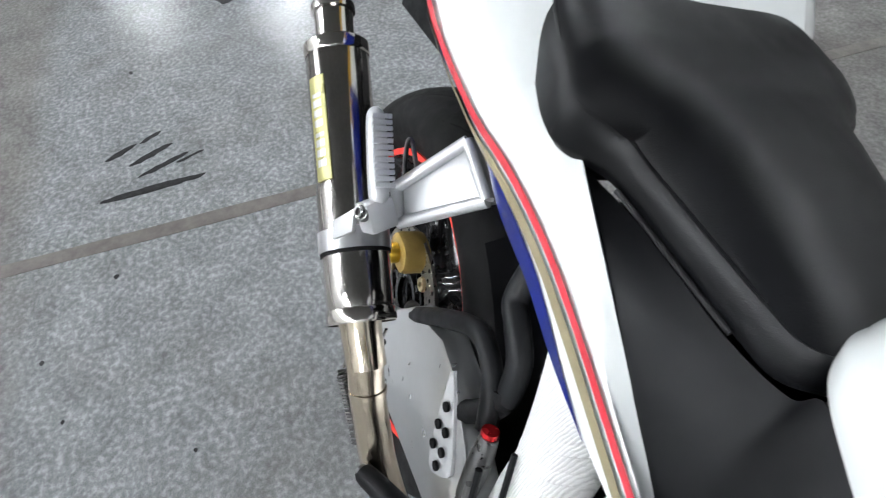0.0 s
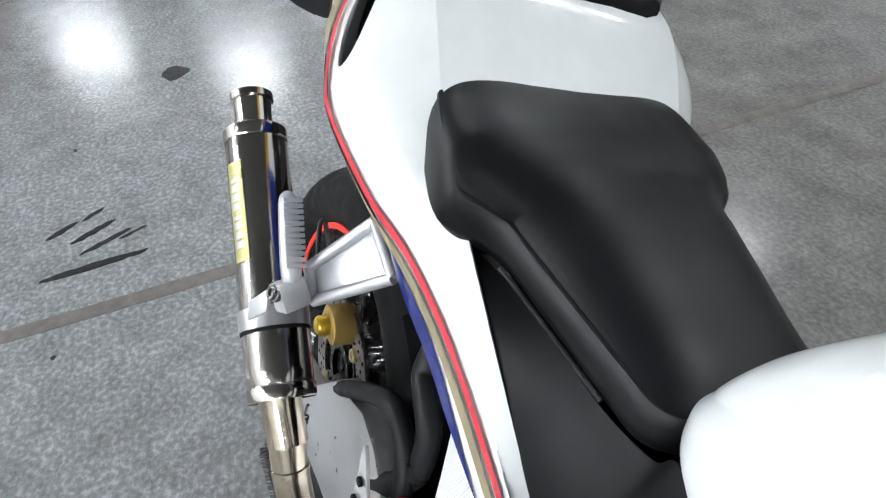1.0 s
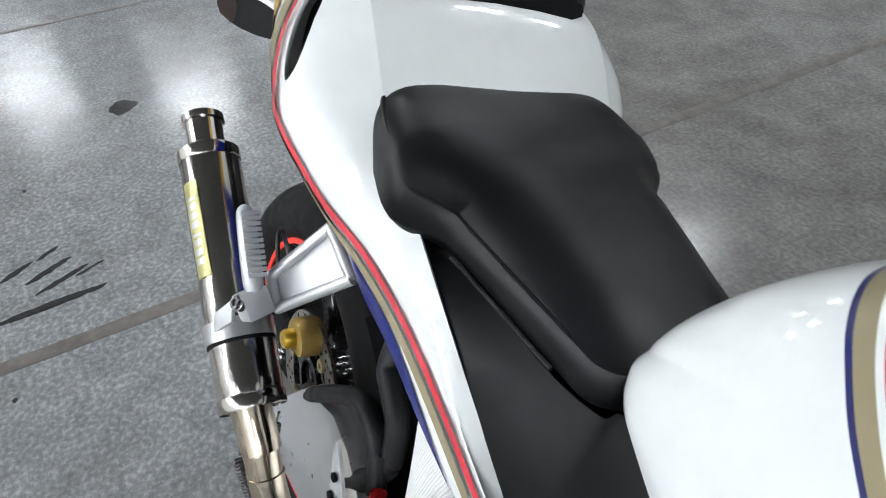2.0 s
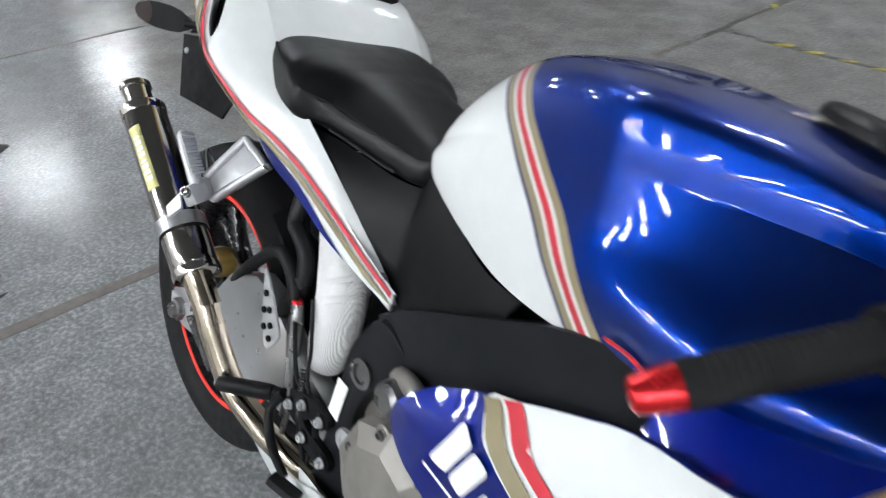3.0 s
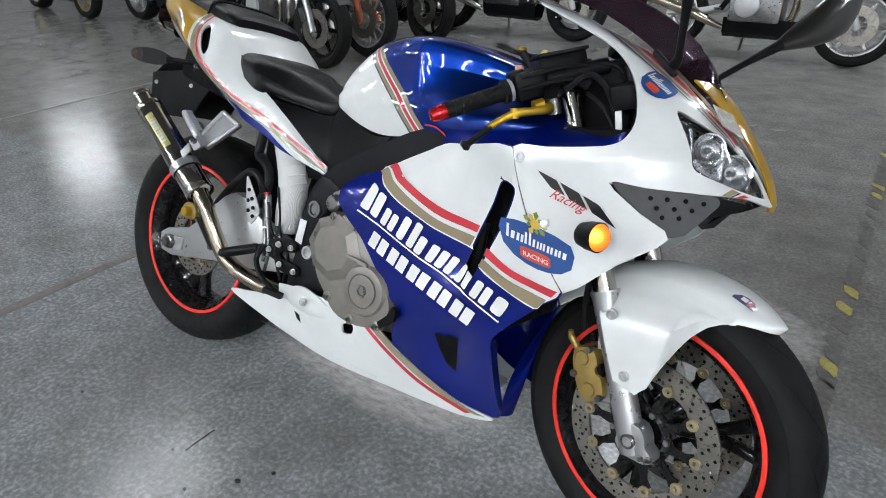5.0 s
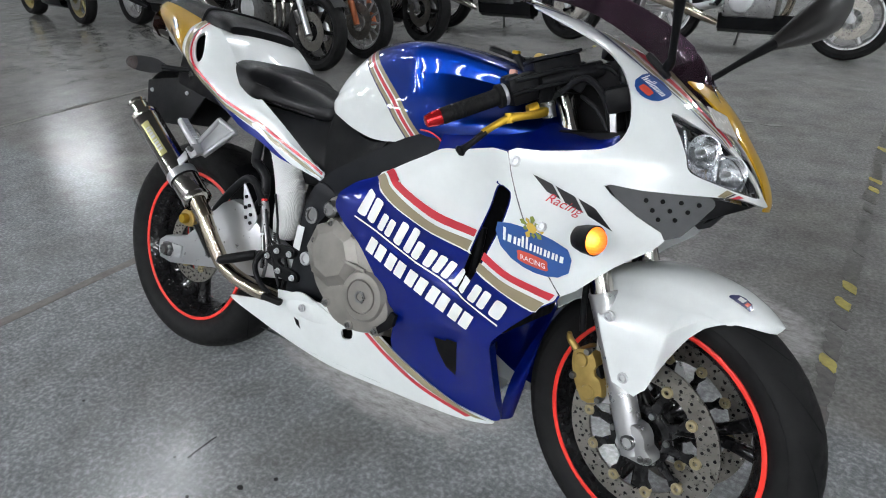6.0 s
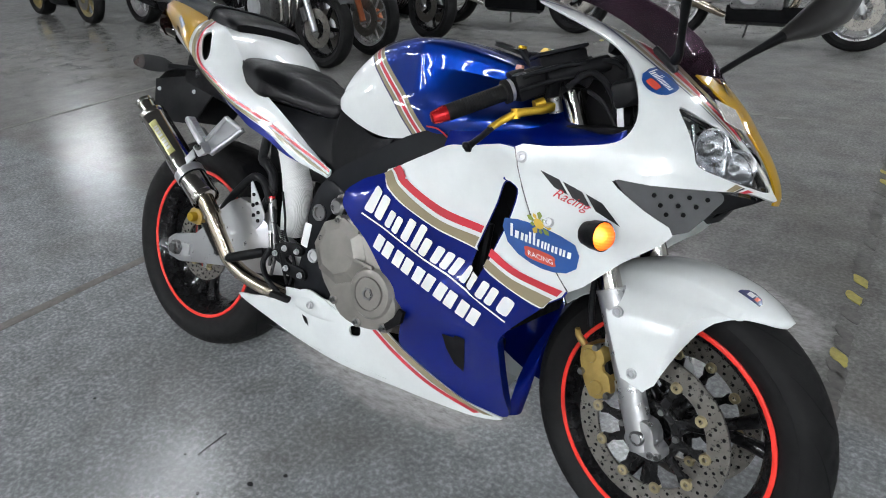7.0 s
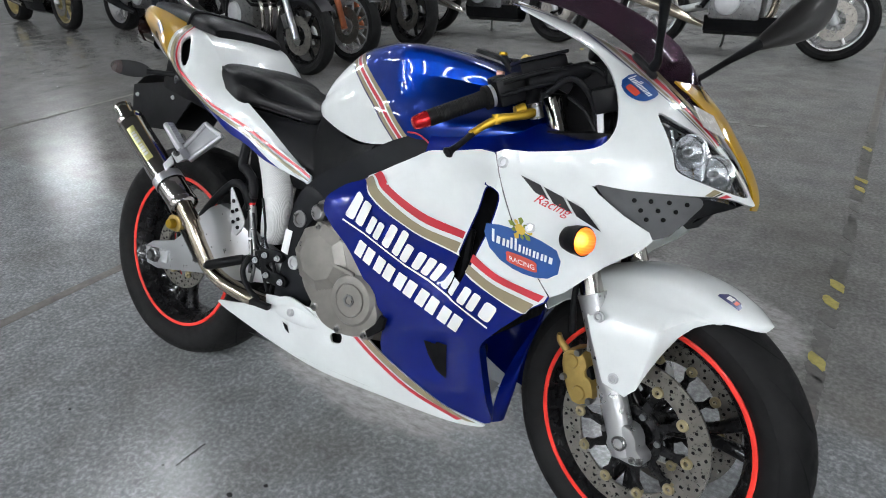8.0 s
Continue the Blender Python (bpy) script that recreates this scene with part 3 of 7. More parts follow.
def wheel(name, center, R, half, bead, m, spokes, label):
    c = Vector(center)
    mm = (m or Matrix()) @ Matrix.Translation(c)
    w = thing(name, label, "")
    for key in ("label", "category"):
        if key in w:
            del w[key]
    w["label"] = label
    w.parent = bike
    w.matrix_basis = mm
    part("tyre", tyre_bm(R, half, bead), RUBBER, w, "black treaded rubber tyre")
    groove_ring(w, R, half, 15, 0.42, None, 1)
    b = bead
    part("rim", lathe([(-b - 0.004, 0.2235), (-b - 0.006, 0.216), (-b + 0.006, 0.208), (-b + 0.016, 0.196), (-b * 0.3, 0.188), (b * 0.3, 0.188), (b - 0.016, 0.196), (b - 0.006, 0.208), (b + 0.006, 0.216), (b + 0.004, 0.2235), (b * 0.4, 0.205), (-b * 0.4, 0.205)], 72, closed=True), RIMBLK, w, "gloss black cast rim")
    for s in (-1, 1):
        part("rim_stripe", lathe([(s * (b + 0.0068), 0.2235), (s * (b + 0.0082), 0.2195), (s * (b + 0.0066), 0.2145), (s * (b + 0.003), 0.2145), (s * (b + 0.003), 0.2235)], 72, closed=True), RIMRED, w, "bright red rim tape")
    part("hub", lathe([(-0.05, 0.0), (-0.05, 0.032), (-0.035, 0.045), (0, 0.04), (0.035, 0.045), (0.05, 0.032), (0.05, 0.0)], 28), RIMBLK, w)
    for k in range(spokes):
        a = 2 * math.pi * k / spokes + 0.3
        for o in (-0.16, 0.16):
            p0 = (0.035 * math.cos(a), 0, 0.035 * math.sin(a))
            p1 = (0.12 * math.cos(a + o * 0.5), 0, 0.12 * math.sin(a + o * 0.5))
            p2 = (0.193 * math.cos(a + o), 0, 0.193 * math.sin(a + o))
            part("spoke", tube([p0, p1, p2], [0.024, 0.017, 0.020] if half > 0.08 else [0.018, 0.012, 0.015], 12), RIMBLK, w)
    return w


def disc(parent, v, r, inner, carrier, buttons, holes, label, m=None):
    d = part("brake_disc", lathe([(v - 0.0025, r), (v - 0.0025, inner), (v + 0.0025, inner), (v + 0.0025, r)], 72, closed=True), DISC, parent, label)
    for ring, (rr, off) in enumerate(((inner + (r - inner) * 0.22, 0.0), (inner + (r - inner) * 0.5, 0.35), (inner + (r - inner) * 0.78, 0.7))):
        for k in range(holes):
            a = 2 * math.pi * (k + off) / holes
            for s in (-1, 1):
                # Each hole is a flat dark disc, its shade put in as colour.
                part("drill_hole", lathe([(v + s * 0.0028, 0.0), (v + s * 0.0028, 0.0033), (v + s * 0.0018, 0.0033)], 8, (rr * math.cos(a), 0, rr * math.sin(a))), DARK, d)
    if carrier:
        hub_r = inner * 0.42
        part("disc_carrier", lathe([(v - 0.004, hub_r), (v - 0.004, inner * 0.56), (v + 0.004, inner * 0.56), (v + 0.004, hub_r)], 48, closed=True), carrier, d, "black disc carrier")
        for k in range(buttons):
            a = 2 * math.pi * k / buttons
            p0, p1 = inner * 0.54, inner - 0.008
            arm_at = lambda r, t: (r * math.cos(a + t), r * math.sin(a + t))
            part("carrier_arm", prism([arm_at(p0, -0.16), arm_at(p1 * 0.85, -0.07), arm_at(p1, -0.12), arm_at(p1 + 0.004, 0.0), arm_at(p1, 0.12), arm_at(p1 * 0.85, 0.07), arm_at(p0, 0.16)], 0.006, 1, v - 0.003, 0.001, 2), carrier, d)
        for k in range(buttons):
            a = 2 * math.pi * k / buttons
            at = (inner * math.cos(a), 0, inner * math.sin(a))
            part("rivet", lathe([(v - 0.007, 0.0046), (v - 0.007, 0.010), (v - 0.004, 0.0115), (v + 0.004, 0.0115), (v + 0.007, 0.010), (v + 0.007, 0.0046)], 18, at, closed=True), PALEGOLD, d, "pale gold floating disc button")
    return d


# ---- wheels
rear = wheel("rear_wheel", (0, 0, 0.315), 0.315, 0.090, 0.066, None, 3, "black rear wheel with a red rim stripe")
disc(rear, -0.060, 0.110, 0.072, RIMBLK, 6, 20, "small drilled rear brake disc")
front = wheel("front_wheel", (1.39, 0, 0.30), 0.30, 0.061, 0.042, TURN, 3, "black front wheel with a red rim stripe")
for s in (-1, 1):
    disc(front, s * 0.072, 0.155, 0.113, RIMBLK, 10, 30, "drilled floating front brake disc")
    for k in range(6):
        a = 2 * math.pi * k / 6 + 0.2
        part("disc_bolt", lathe([(s * 0.074, 0.007), (s * 0.081, 0.006), (s * 0.081, 0.0)], 12, (0.056 * math.cos(a), 0, 0.052 * math.sin(a))), STEELDK, front)

# ---- fork, fender, caliper, all turned with the bars
RAKE = radians(24)
BA = 66.5
FD = Vector((-math.sin(RAKE), 0, math.cos(RAKE)))


def on_fork(s, v, side=0.0):
    p = Vector((1.383, v, 0.30)) + FD * s + Vector((math.cos(RAKE), 0, math.sin(RAKE))) * side
    return p


for s in (-1, 1):
    v = s * 0.096
    part("fork_slider", tube([on_fork(-0.03, v), on_fork(0.05, v), on_fork(0.15, v), on_fork(0.25, v), on_fork(0.28, v)], [0.0255, 0.0262, 0.0255, 0.0265, 0.0285], 26, 4), FORKALU, bike, "silver fork slider", m=TURN)
    part("fork_tube", tube([on_fork(0.27, v), on_fork(0.66, v)], 0.0225, 22), CHROME, bike, "bare upper fork tube", m=TURN)
    clamp = part("axle_clamp", prism([(1.362, 0.285), (1.366, 0.318), (1.380, 0.334), (1.405, 0.334), (1.420, 0.316), (1.424, 0.300), (1.436, 0.292), (1.440, 0.278), (1.428, 0.268), (1.404, 0.266), (1.380, 0.268)], 0.040, 1, v - 0.020, 0.006, 2), FORKALU, bike, "rounded silver axle clamp", m=TURN)
    for x, z in ((1.420, 0.279), (1.434, 0.283)):
        bolt(clamp, (x, v + s * 0.020, z), (0, s, 0), 0.0052, STEELDK, 0.006, "clamp_bolt")
    part("axle_end", lathe([(v - s * 0.01, 0.017), (v + s * 0.026, 0.0145), (v + s * 0.028, 0.012), (v + s * 0.0275, 0.010), (v + s * 0.022, 0.009), (v + s * 0.022, 0)], 24, (1.39, 0, 0.30)), STEELDK, bike, "dark axle end", m=TURN)
    cal = part("brake_caliper", prism([(-0.026, -0.052), (0.004, -0.058), (0.026, -0.046), (0.028, -0.012), (0.020, -0.004), (0.020, 0.008), (0.027, 0.016), (0.024, 0.042), (0.004, 0.052), (-0.024, 0.046), (-0.034, 0.0)], 0.056, 1, -0.028, 0.007, 2), CALIPER, bike, "gold four piston front brake caliper", m=TURN @ pose(1.272, s * 0.078, 0.385, 0, -24, 0))
    for z in (-0.034, 0.030):
        part("piston_cap", lathe([(-s * 0.02, 0.0), (s * 0.026, 0.016), (s * 0.031, 0.0135), (s * 0.031, 0)], 18, (-0.004, 0, z)), CALIPER, cal)
    for x, z in ((0.018, -0.05), (0.016, 0.046), (-0.030, 0.0)):
        part("caliper_bolt", lathe([(-s * 0.03, 0.0), (s * 0.032, 0.0075), (s * 0.036, 0.006), (s * 0.036, 0)], 12, (x, 0, z)), STEELDK, cal)
    part("caliper_bleed", tube([(-0.020, s * 0.012, 0.045), (-0.030, s * 0.016, 0.070), (-0.026, s * 0.02, 0.084)], [0.008, 0.007, 0.005], 10), CALIPER, cal)
    part("caliper_bridge", box((0.02, 0.05, 0.03), (0.018, -s * 0.004, 0.0), 0.004), DARK, cal)
    part("caliper_lug", prism([(1.29, 0.33), (1.345, 0.345), (1.345, 0.39), (1.30, 0.37)], 0.014, 1, v * 0.86 - 0.007, 0.003), FORKALU, bike, m=TURN)
    part("caliper_lug", prism([(1.275, 0.435), (1.325, 0.44), (1.32, 0.475), (1.272, 0.46)], 0.014, 1, v * 0.86 - 0.007, 0.003), FORKALU, bike, m=TURN)
    part("brake_hose", tube([(1.235, s * 0.085, 0.46), (1.23, s * 0.09, 0.52), (1.225, s * 0.085, 0.60), (1.20, s * 0.06, 0.70)], 0.0065, 10), HOSE, bike, "black brake hose", m=TURN)


def fender():
    low = [(56, 0.312), (62, 0.304), (66, 0.296), (70, 0.282), (73, 0.266), (76, 0.236), (78.5, 0.190), (80.5, 0.148), (82, 0.122), (91, 0.099), (103, 0.105), (115, 0.119), (116.5, 0.180), (118, 0.262), (125, 0.278), (130, 0.284), (142, 0.292)]
    rings = []
    for i in range(90):
        th = 57 + (141 - 57) * i / 89
        rl = float(np.interp(th, [a for a, _ in low], [b for _, b in low]))
        tip = min(1, max(0.01, (th - 56.95) / 15)) ** 0.55
        a = radians(th)
        row = []
        prof = [(0.0, 0.326), (0.028, 0.3245), (0.05, 0.318), (0.066, 0.306), (0.076, 0.288)]
        g = min(1, (0.326 - rl) / 0.038)
        prof = [(v * tip, 0.326 - (0.326 - r) * g) for v, r in prof]
        rl = min(rl, prof[-1][1])
        side0 = prof[-1]
        ext = [(side0[0] + (0.1305 - side0[0]) * min(1, max(0, (0.288 - rl) / 0.15)) * min(1, t / 0.32) ** 0.8, side0[1] + (rl - side0[1]) * t) for t in (0.07, 0.14, 0.22, 0.30, 0.5, 0.75, 1.0)]
        half = prof + ext
        for v, r in [(-v, r) for v, r in half[::-1]] + half[1:]:
            row.append((1.39 + r * math.cos(a), v, 0.30 + r * math.sin(a)))
        rings.append(row)
    bm = loft(rings, False, False)
    bmesh.ops.recalc_face_normals(bm, faces=bm.faces)
    thicken(bm, 0.003)
    return bm


part("front_fender", fender(), WHITE, bike, "glossy white front fender", m=TURN)
for s in (-1, 1):
    for u, w in ((1.311, 0.529), (1.361, 0.425)):
        bolt(bike, (u, s * 0.1315, w), (0, s, 0), 0.0085, ALU, 0.006, "fender_bolt", m=TURN)

FB = TURN @ pose(1.39, 0, 0.30)


def on_fender(th, v, off=0.001):
    r = float(np.interp(abs(v), [0, 0.028, 0.05, 0.066], [0.326, 0.3245, 0.318, 0.306])) + off
    return (r * math.cos(radians(th)), v, r * math.sin(radians(th)))


fb = part("badge", loft([[on_fender(th, -0.042 + w * k) for k in (0, 0.33, 0.66, 1)] for th, w in ((BA, 0.010), (BA + 1.5, 0.022), (BA + 4, 0.026), (BA + 6, 0.022), (BA + 7.5, 0.008))], False, False), NAVY, bike, "small blue shield badge", m=FB)
part("script_bar", loft([[on_fender(th, v, 0.0018) for v in (-0.036, -0.024)] for th in (BA + 3.2, BA + 3.9, BA + 4.6, BA + 5.2)], False, False), TAPEWHITE, fb)
part("lozenge", loft([[on_fender(th, v, 0.0018) for v in (-0.037, -0.026)] for th in (BA + 1.4, BA + 2.1, BA + 2.6)], False, False), LOGORED, fb)

# ---- swingarm and rear end
for s in (-1, 1):
    v = s * 0.128
    part("swingarm", prism([(-0.056, 0.33), (-0.03, 0.347), (0.06, 0.368), (0.10, 0.40), (0.16, 0.475), (0.24, 0.512), (0.285, 0.505), (0.36, 0.46), (0.48, 0.42), (0.50, 0.36), (0.33, 0.325), (0.19, 0.308), (0.0, 0.272), (-0.05, 0.278)], 0.034, 1, v - 0.017, 0.007), ALUBR, bike, "brushed aluminium swingarm")
    part("axle_block", prism([(-0.045, 0.292), (0.05, 0.300), (0.055, 0.336), (-0.045, 0.330)], 0.012, 1, v + s * 0.017 - 0.006, 0.003), ALU, bike)
    part("axle_nut", lathe([(v + s * 0.02, 0.022), (v + s * 0.034, 0.022), (v + s * 0.036, 0.016), (v + s * 0.044, 0.014), (v + s * 0.044, 0)], 6, (0.0, 0, 0.315)), STEELDK, bike, "dark hexagon axle nut")
rc = part("rear_caliper", prism([(-0.034, 0.380), (0.012, 0.378), (0.024, 0.40), (0.012, 0.422), (-0.024, 0.424), (-0.040, 0.405)], 0.042, 1, -0.094, 0.007, 3), CALIPER, bike, "gold rear brake caliper")
part("caliper_cap", lathe([(-0.112, 0.0), (-0.112, 0.012), (-0.108, 0.015), (-0.095, 0.015)], 22, (-0.008, 0, 0.40)), GOLD, rc, "round gold piston cap")
part("rear_hugger", loft([[(0.335 * math.cos(radians(a)) * 1.0, v * 0.92, 0.315 + (0.335 - 0.5 * abs(v) ** 1.5 * 2) * math.sin(radians(a))) for v in (-0.095, -0.07, -0.035, 0, 0.035, 0.07, 0.095)] for a in range(8, 62, 4)], False, False), BLACKPL, bike, "black plastic rear hugger")

# ---- exhaust
CA, CB = Vector((0.197, -0.218, 0.500)), Vector((-0.050, -0.222, 0.684))
LEN = (CB - CA).length
can = part("silencer", aimed(lathe([(0.0, 0.0), (0.0, 0.024), (0.004, 0.032), (0.008, 0.0350), (0.03, 0.0360), (0.14, 0.0360), (0.145, 0.0350), (LEN - 0.004, 0.0350), (LEN, 0.033), (LEN, 0.0)], 48, axis="z"), CA, CB), BRUSHED, bike, "brushed steel silencer can")
part("silencer_collar", aimed(lathe([(-0.002, 0.0360), (0.0, 0.0372), (0.012, 0.0372), (0.014, 0.0360)], 48, axis="z", closed=True), CA, CB), CHROME, can)
part("end_collar", aimed(lathe([(LEN - 0.016, 0.0352), (LEN - 0.014, 0.0364), (LEN - 0.002, 0.0364), (LEN, 0.0345)], 48, axis="z", closed=True), CA, CB), CHROME, can)
part("outlet", aimed(lathe([(LEN - 0.002, 0.017), (LEN - 0.002, 0.0215), (LEN + 0.02, 0.0215), (LEN + 0.036, 0.022), (LEN + 0.038, 0.025), (LEN + 0.046, 0.025), (LEN + 0.048, 0.022), (LEN + 0.046, 0.020), (LEN + 0.01, 0.018)], 40, axis="z", closed=True), CA, CB), CHROME, can, "polished outlet tip")
# Dark disc in the outlet's mouth stands for the shade inside.
part("outlet_core", aimed(lathe([(LEN + 0.008, 0.0), (LEN + 0.008, 0.0185), (LEN + 0.004, 0.0185)], 30, axis="z"), CA, CB), DARK, can)
cl = part("silencer_clamp", aimed(lathe([(0.074, 0.0360), (0.074, 0.0385), (0.096, 0.0385), (0.096, 0.0360)], 48, axis="z", closed=True), CA, CB), ALUBR, bike, "metal strap round the silencer")
part("clamp_edge", aimed(lathe([(0.070, 0.0361), (0.070, 0.0374), (0.0745, 0.0374), (0.0745, 0.0361)], 48, axis="z", closed=True), CA, CB), RUBBER, cl)
# maker's plate, lettering as plain bars
ax = (CB - CA).normalized()
out = Vector((0.25, -0.85, 0.45))
out = (out - ax * out.dot(ax)).normalized()
sid = ax.cross(out)


def on_can(z, a, r):
    return CA + ax * z + (out * math.cos(a) + sid * math.sin(a)) * r


def can_plate(z0, z1, a0, a1, r, thick=0.0012):
    rings = []
    for i in range(9):
        a = a0 + (a1 - a0) * i / 8
        rings.append([on_can(z0, a, r), on_can(z1, a, r), on_can(z1, a, r - thick), on_can(z0, a, r - thick)])
    return loft(rings, True, True)


PA = -0.05
plate = part("maker_plate", can_plate(0.148, 0.262, PA - 0.30, PA + 0.30, 0.0364), BADGE, bike, "yellow-green metal badge riveted to the silencer")
for i in range(8):
    z = 0.163 + i * 0.0108
    part("badge_bar", can_plate(z, z + (0.0075 if i not in (3, 7) else 0.004), PA - 0.17, PA + 0.16, 0.0369), ALU, plate)
part("link_pipe", tube([(0.185, -0.221, 0.510), (0.200, -0.219, 0.494), (0.226, -0.213, 0.462)], [0.027, 0.0225, 0.022], 30, 6), HOTSTEEL, bike, "straw-tinted steel sleeve")
pipe = part("exhaust_pipe", tube([(0.215, -0.216, 0.475), (0.238, -0.209, 0.430), (0.258, -0.200, 0.390), (0.285, -0.190, 0.350), (0.335, -0.178, 0.322), (0.42, -0.160, 0.305), (0.56, -0.11, 0.29)], 0.0205, 28, 8), HOTSTEEL, bike, "heat-tinted curved exhaust pipe")
part("weld_ring", tube([(0.236, -0.2095, 0.436), (0.2385, -0.2088, 0.431)], 0.0214, 28), HOTSTEEL, pipe)


def spring_bm(a, b, r=0.006, turns=22):
    a, b = Vector(a), Vector(b)
    d = (b - a).normalized()
    up = d.orthogonal().normalized()
    sd = d.cross(up)
    return tube([a.lerp(b, k / (turns * 6)) + r * (up * math.cos(k * math.pi / 3) + sd * math.sin(k * math.pi / 3)) for k in range(turns * 6 + 1)], 0.0016, 5, 1, True, False)


for sgn, va in ((1, -0.234), (-1, -0.188)):
    sp = part("exhaust_spring", spring_bm((0.205 + 0.012 * sgn, va, 0.452 - 0.01 * sgn), (0.252 + 0.006 * sgn, va + 0.022 * sgn, 0.365)), SPRING, bike, "dark coil spring on the pipe joint")
    part("spring_hook", tube([(0.198, va, 0.485), (0.206 + 0.01 * sgn, va, 0.468), (0.205 + 0.012 * sgn, va, 0.452)], 0.0018, 6), CHROME, sp)

# ---- passenger peg bracket
def slab4(corners, thick, bev=0.003, inset=0.0, depth=0.0):
    """A thick plate on four corners, with a sunk field."""
    bm = bmesh.new()
    f = bm.faces.new([bm.verts.new(c) for c in corners])
    bm.normal_update()
    n = f.normal.copy()
    top = bmesh.ops.extrude_face_region(bm, geom=[f])
    bmesh.ops.translate(bm, verts=[g for g in top["geom"] if isinstance(g, bmesh.types.BMVert)], vec=-n * thick)
    bmesh.ops.recalc_face_normals(bm, faces=bm.faces)
    if bev:
        bmesh.ops.bevel(bm, geom=bm.edges[:], offset=bev, segments=2, affect="EDGES", profile=0.6)
    if inset:
        bm.faces.ensure_lookup_table()
        big = max((g for g in bm.faces if g.normal.dot(n) > 0.9), key=lambda g: g.calc_area())
        bmesh.ops.inset_region(bm, faces=[big], thickness=inset, depth=0)
        bmesh.ops.inset_region(bm, faces=[big], thickness=0.004, depth=-depth)
    return bm


BA4 = [Vector(q) for q in ((0.152, -0.206, 0.643), (0.175, -0.203, 0.614), (0.232, -0.148, 0.690), (0.168, -0.152, 0.714))]
bn = (BA4[1] - BA4[0]).cross(BA4[2] - BA4[0]).normalized()
br = part("peg_bracket", slab4([q - bn * 0.007 for q in BA4], 0.014, 0.003), ALU, bike, "cast aluminium passenger peg bracket with a sunk field")
bc = sum(BA4, Vector()) / 4
rim = [bc + (q - bc) * 0.93 for q in BA4]
for a, b in zip(rim, rim[1:] + rim[:1]):
    part("bracket_rim", tube([a + (b - a) * t - bn * 0.004 for t in (0.0, 1.0)], 0.0062, 12), ALU, br)
part("peg_knuckle", box((0.026, 0.030, 0.030), (0.172, -0.222, 0.626), 0.004, (10, -35, 12)), ALU, br)
bolt(br, (0.176, -0.239, 0.632), (0.2, -1, 0.5), 0.007)
part("clamp_tab", slab4([(0.158, -0.236, 0.622), (0.172, -0.238, 0.604), (0.160, -0.252, 0.582), (0.146, -0.250, 0.596)], 0.006, 0.002), ALU, br)
peg = part("passenger_peg", tube([(0.168, -0.222, 0.640), (0.160, -0.222, 0.650), (0.108, -0.219, 0.688), (0.098, -0.218, 0.693)], [0.0085, 0.0105, 0.0095, 0.006], 12, 3), ALU, bike, "ribbed aluminium passenger peg, folded up")
for k in range(12):
    q = Vector((0.160, -0.222, 0.650)).lerp(Vector((0.106, -0.219, 0.690)), k / 11)
    part("peg_rib", box((0.0045, 0.020, 0.0022), q + Vector((0.009, 0.002, 0.009)), 0.0006, (0, 45, 0), 1), ALU, peg)
part("peg_spring", tube([(0.150, -0.19, 0.632), (0.120, -0.186, 0.668), (0.118, -0.180, 0.672), (0.150, -0.176, 0.642)], 0.0025, 8), STEELDK, peg)

# ---- tail: white shell with stripes, seat and pad
TAIL = [  # along, outer half width, outer edge height, inner half width, inner height, underside half width, underside height
    (0.536, 0.133, 0.630, 0.1225, 0.622, 0.131, 0.617),
    (0.500, 0.141, 0.649, 0.1220, 0.650, 0.138, 0.627),
    (0.440, 0.141, 0.670, 0.1230, 0.688, 0.141, 0.640),
    (0.380, 0.142, 0.694, 0.1280, 0.730, 0.142, 0.654),
    (0.320, 0.148, 0.721, 0.1305, 0.768, 0.148, 0.682),
    (0.260, 0.160, 0.746, 0.1310, 0.804, 0.153, 0.703),
    (0.215, 0.182, 0.772, 0.1360, 0.842, 0.154, 0.730),
    (0.160, 0.209, 0.820, 0.1380, 0.906, 0.144, 0.752),
    (0.120, 0.205, 0.838, 0.134, 0.936, 0.130, 0.766),
    (0.060, 0.192, 0.868, 0.124, 0.950, 0.106, 0.787),
    (-0.020, 0.165, 0.905, 0.108, 0.968, 0.088, 0.820),
    (-0.120, 0.116, 0.945, 0.086, 0.990, 0.066, 0.862),
    (-0.220, 0.078, 0.975, 0.060, 1.005, 0.044, 0.910),
    (-0.290, 0.040, 0.985, 0.030, 1.003, 0.022, 0.955)]
TAILC = [tuple(q) for q in cr(TAIL, 6)]


def tail_at(u):
    us = [-q[0] for q in TAILC]
    return [float(np.interp(-u, us, [q[k] for q in TAILC])) for k in range(1, 7)]


def tail_point(u, f, off=0.001):
    """A place on the right tail skin: f runs from the inner edge (0) over the outer edge (about 0.5) to the underside (1)."""
    ve, we, vi, wi, vb, wb = tail_at(u)
    vb += float(np.interp(u, [0.10, 0.30], [0.10, 0.15])) * (ve - vb)
    pts = cr([(vi, wi), (vi + 0.62 * (ve - vi), wi + 0.38 * (we - wi)), (ve - 0.003, we + 0.010), (ve - 0.001, we - 0.012), (vb + 0.55 * (ve - vb), wb + 0.42 * (we - wb)), (vb, wb)], 5)
    x = f * (len(pts) - 1)
    i = min(int(x), len(pts) - 2)
    a, b = pts[i], pts[i + 1]
    p = a + (b - a) * (x - i)
    d = (b - a) / (np.linalg.norm(b - a) + 1e-9)
    return Vector((u, -p[0] + d[1] * off, p[1] + d[0] * off))


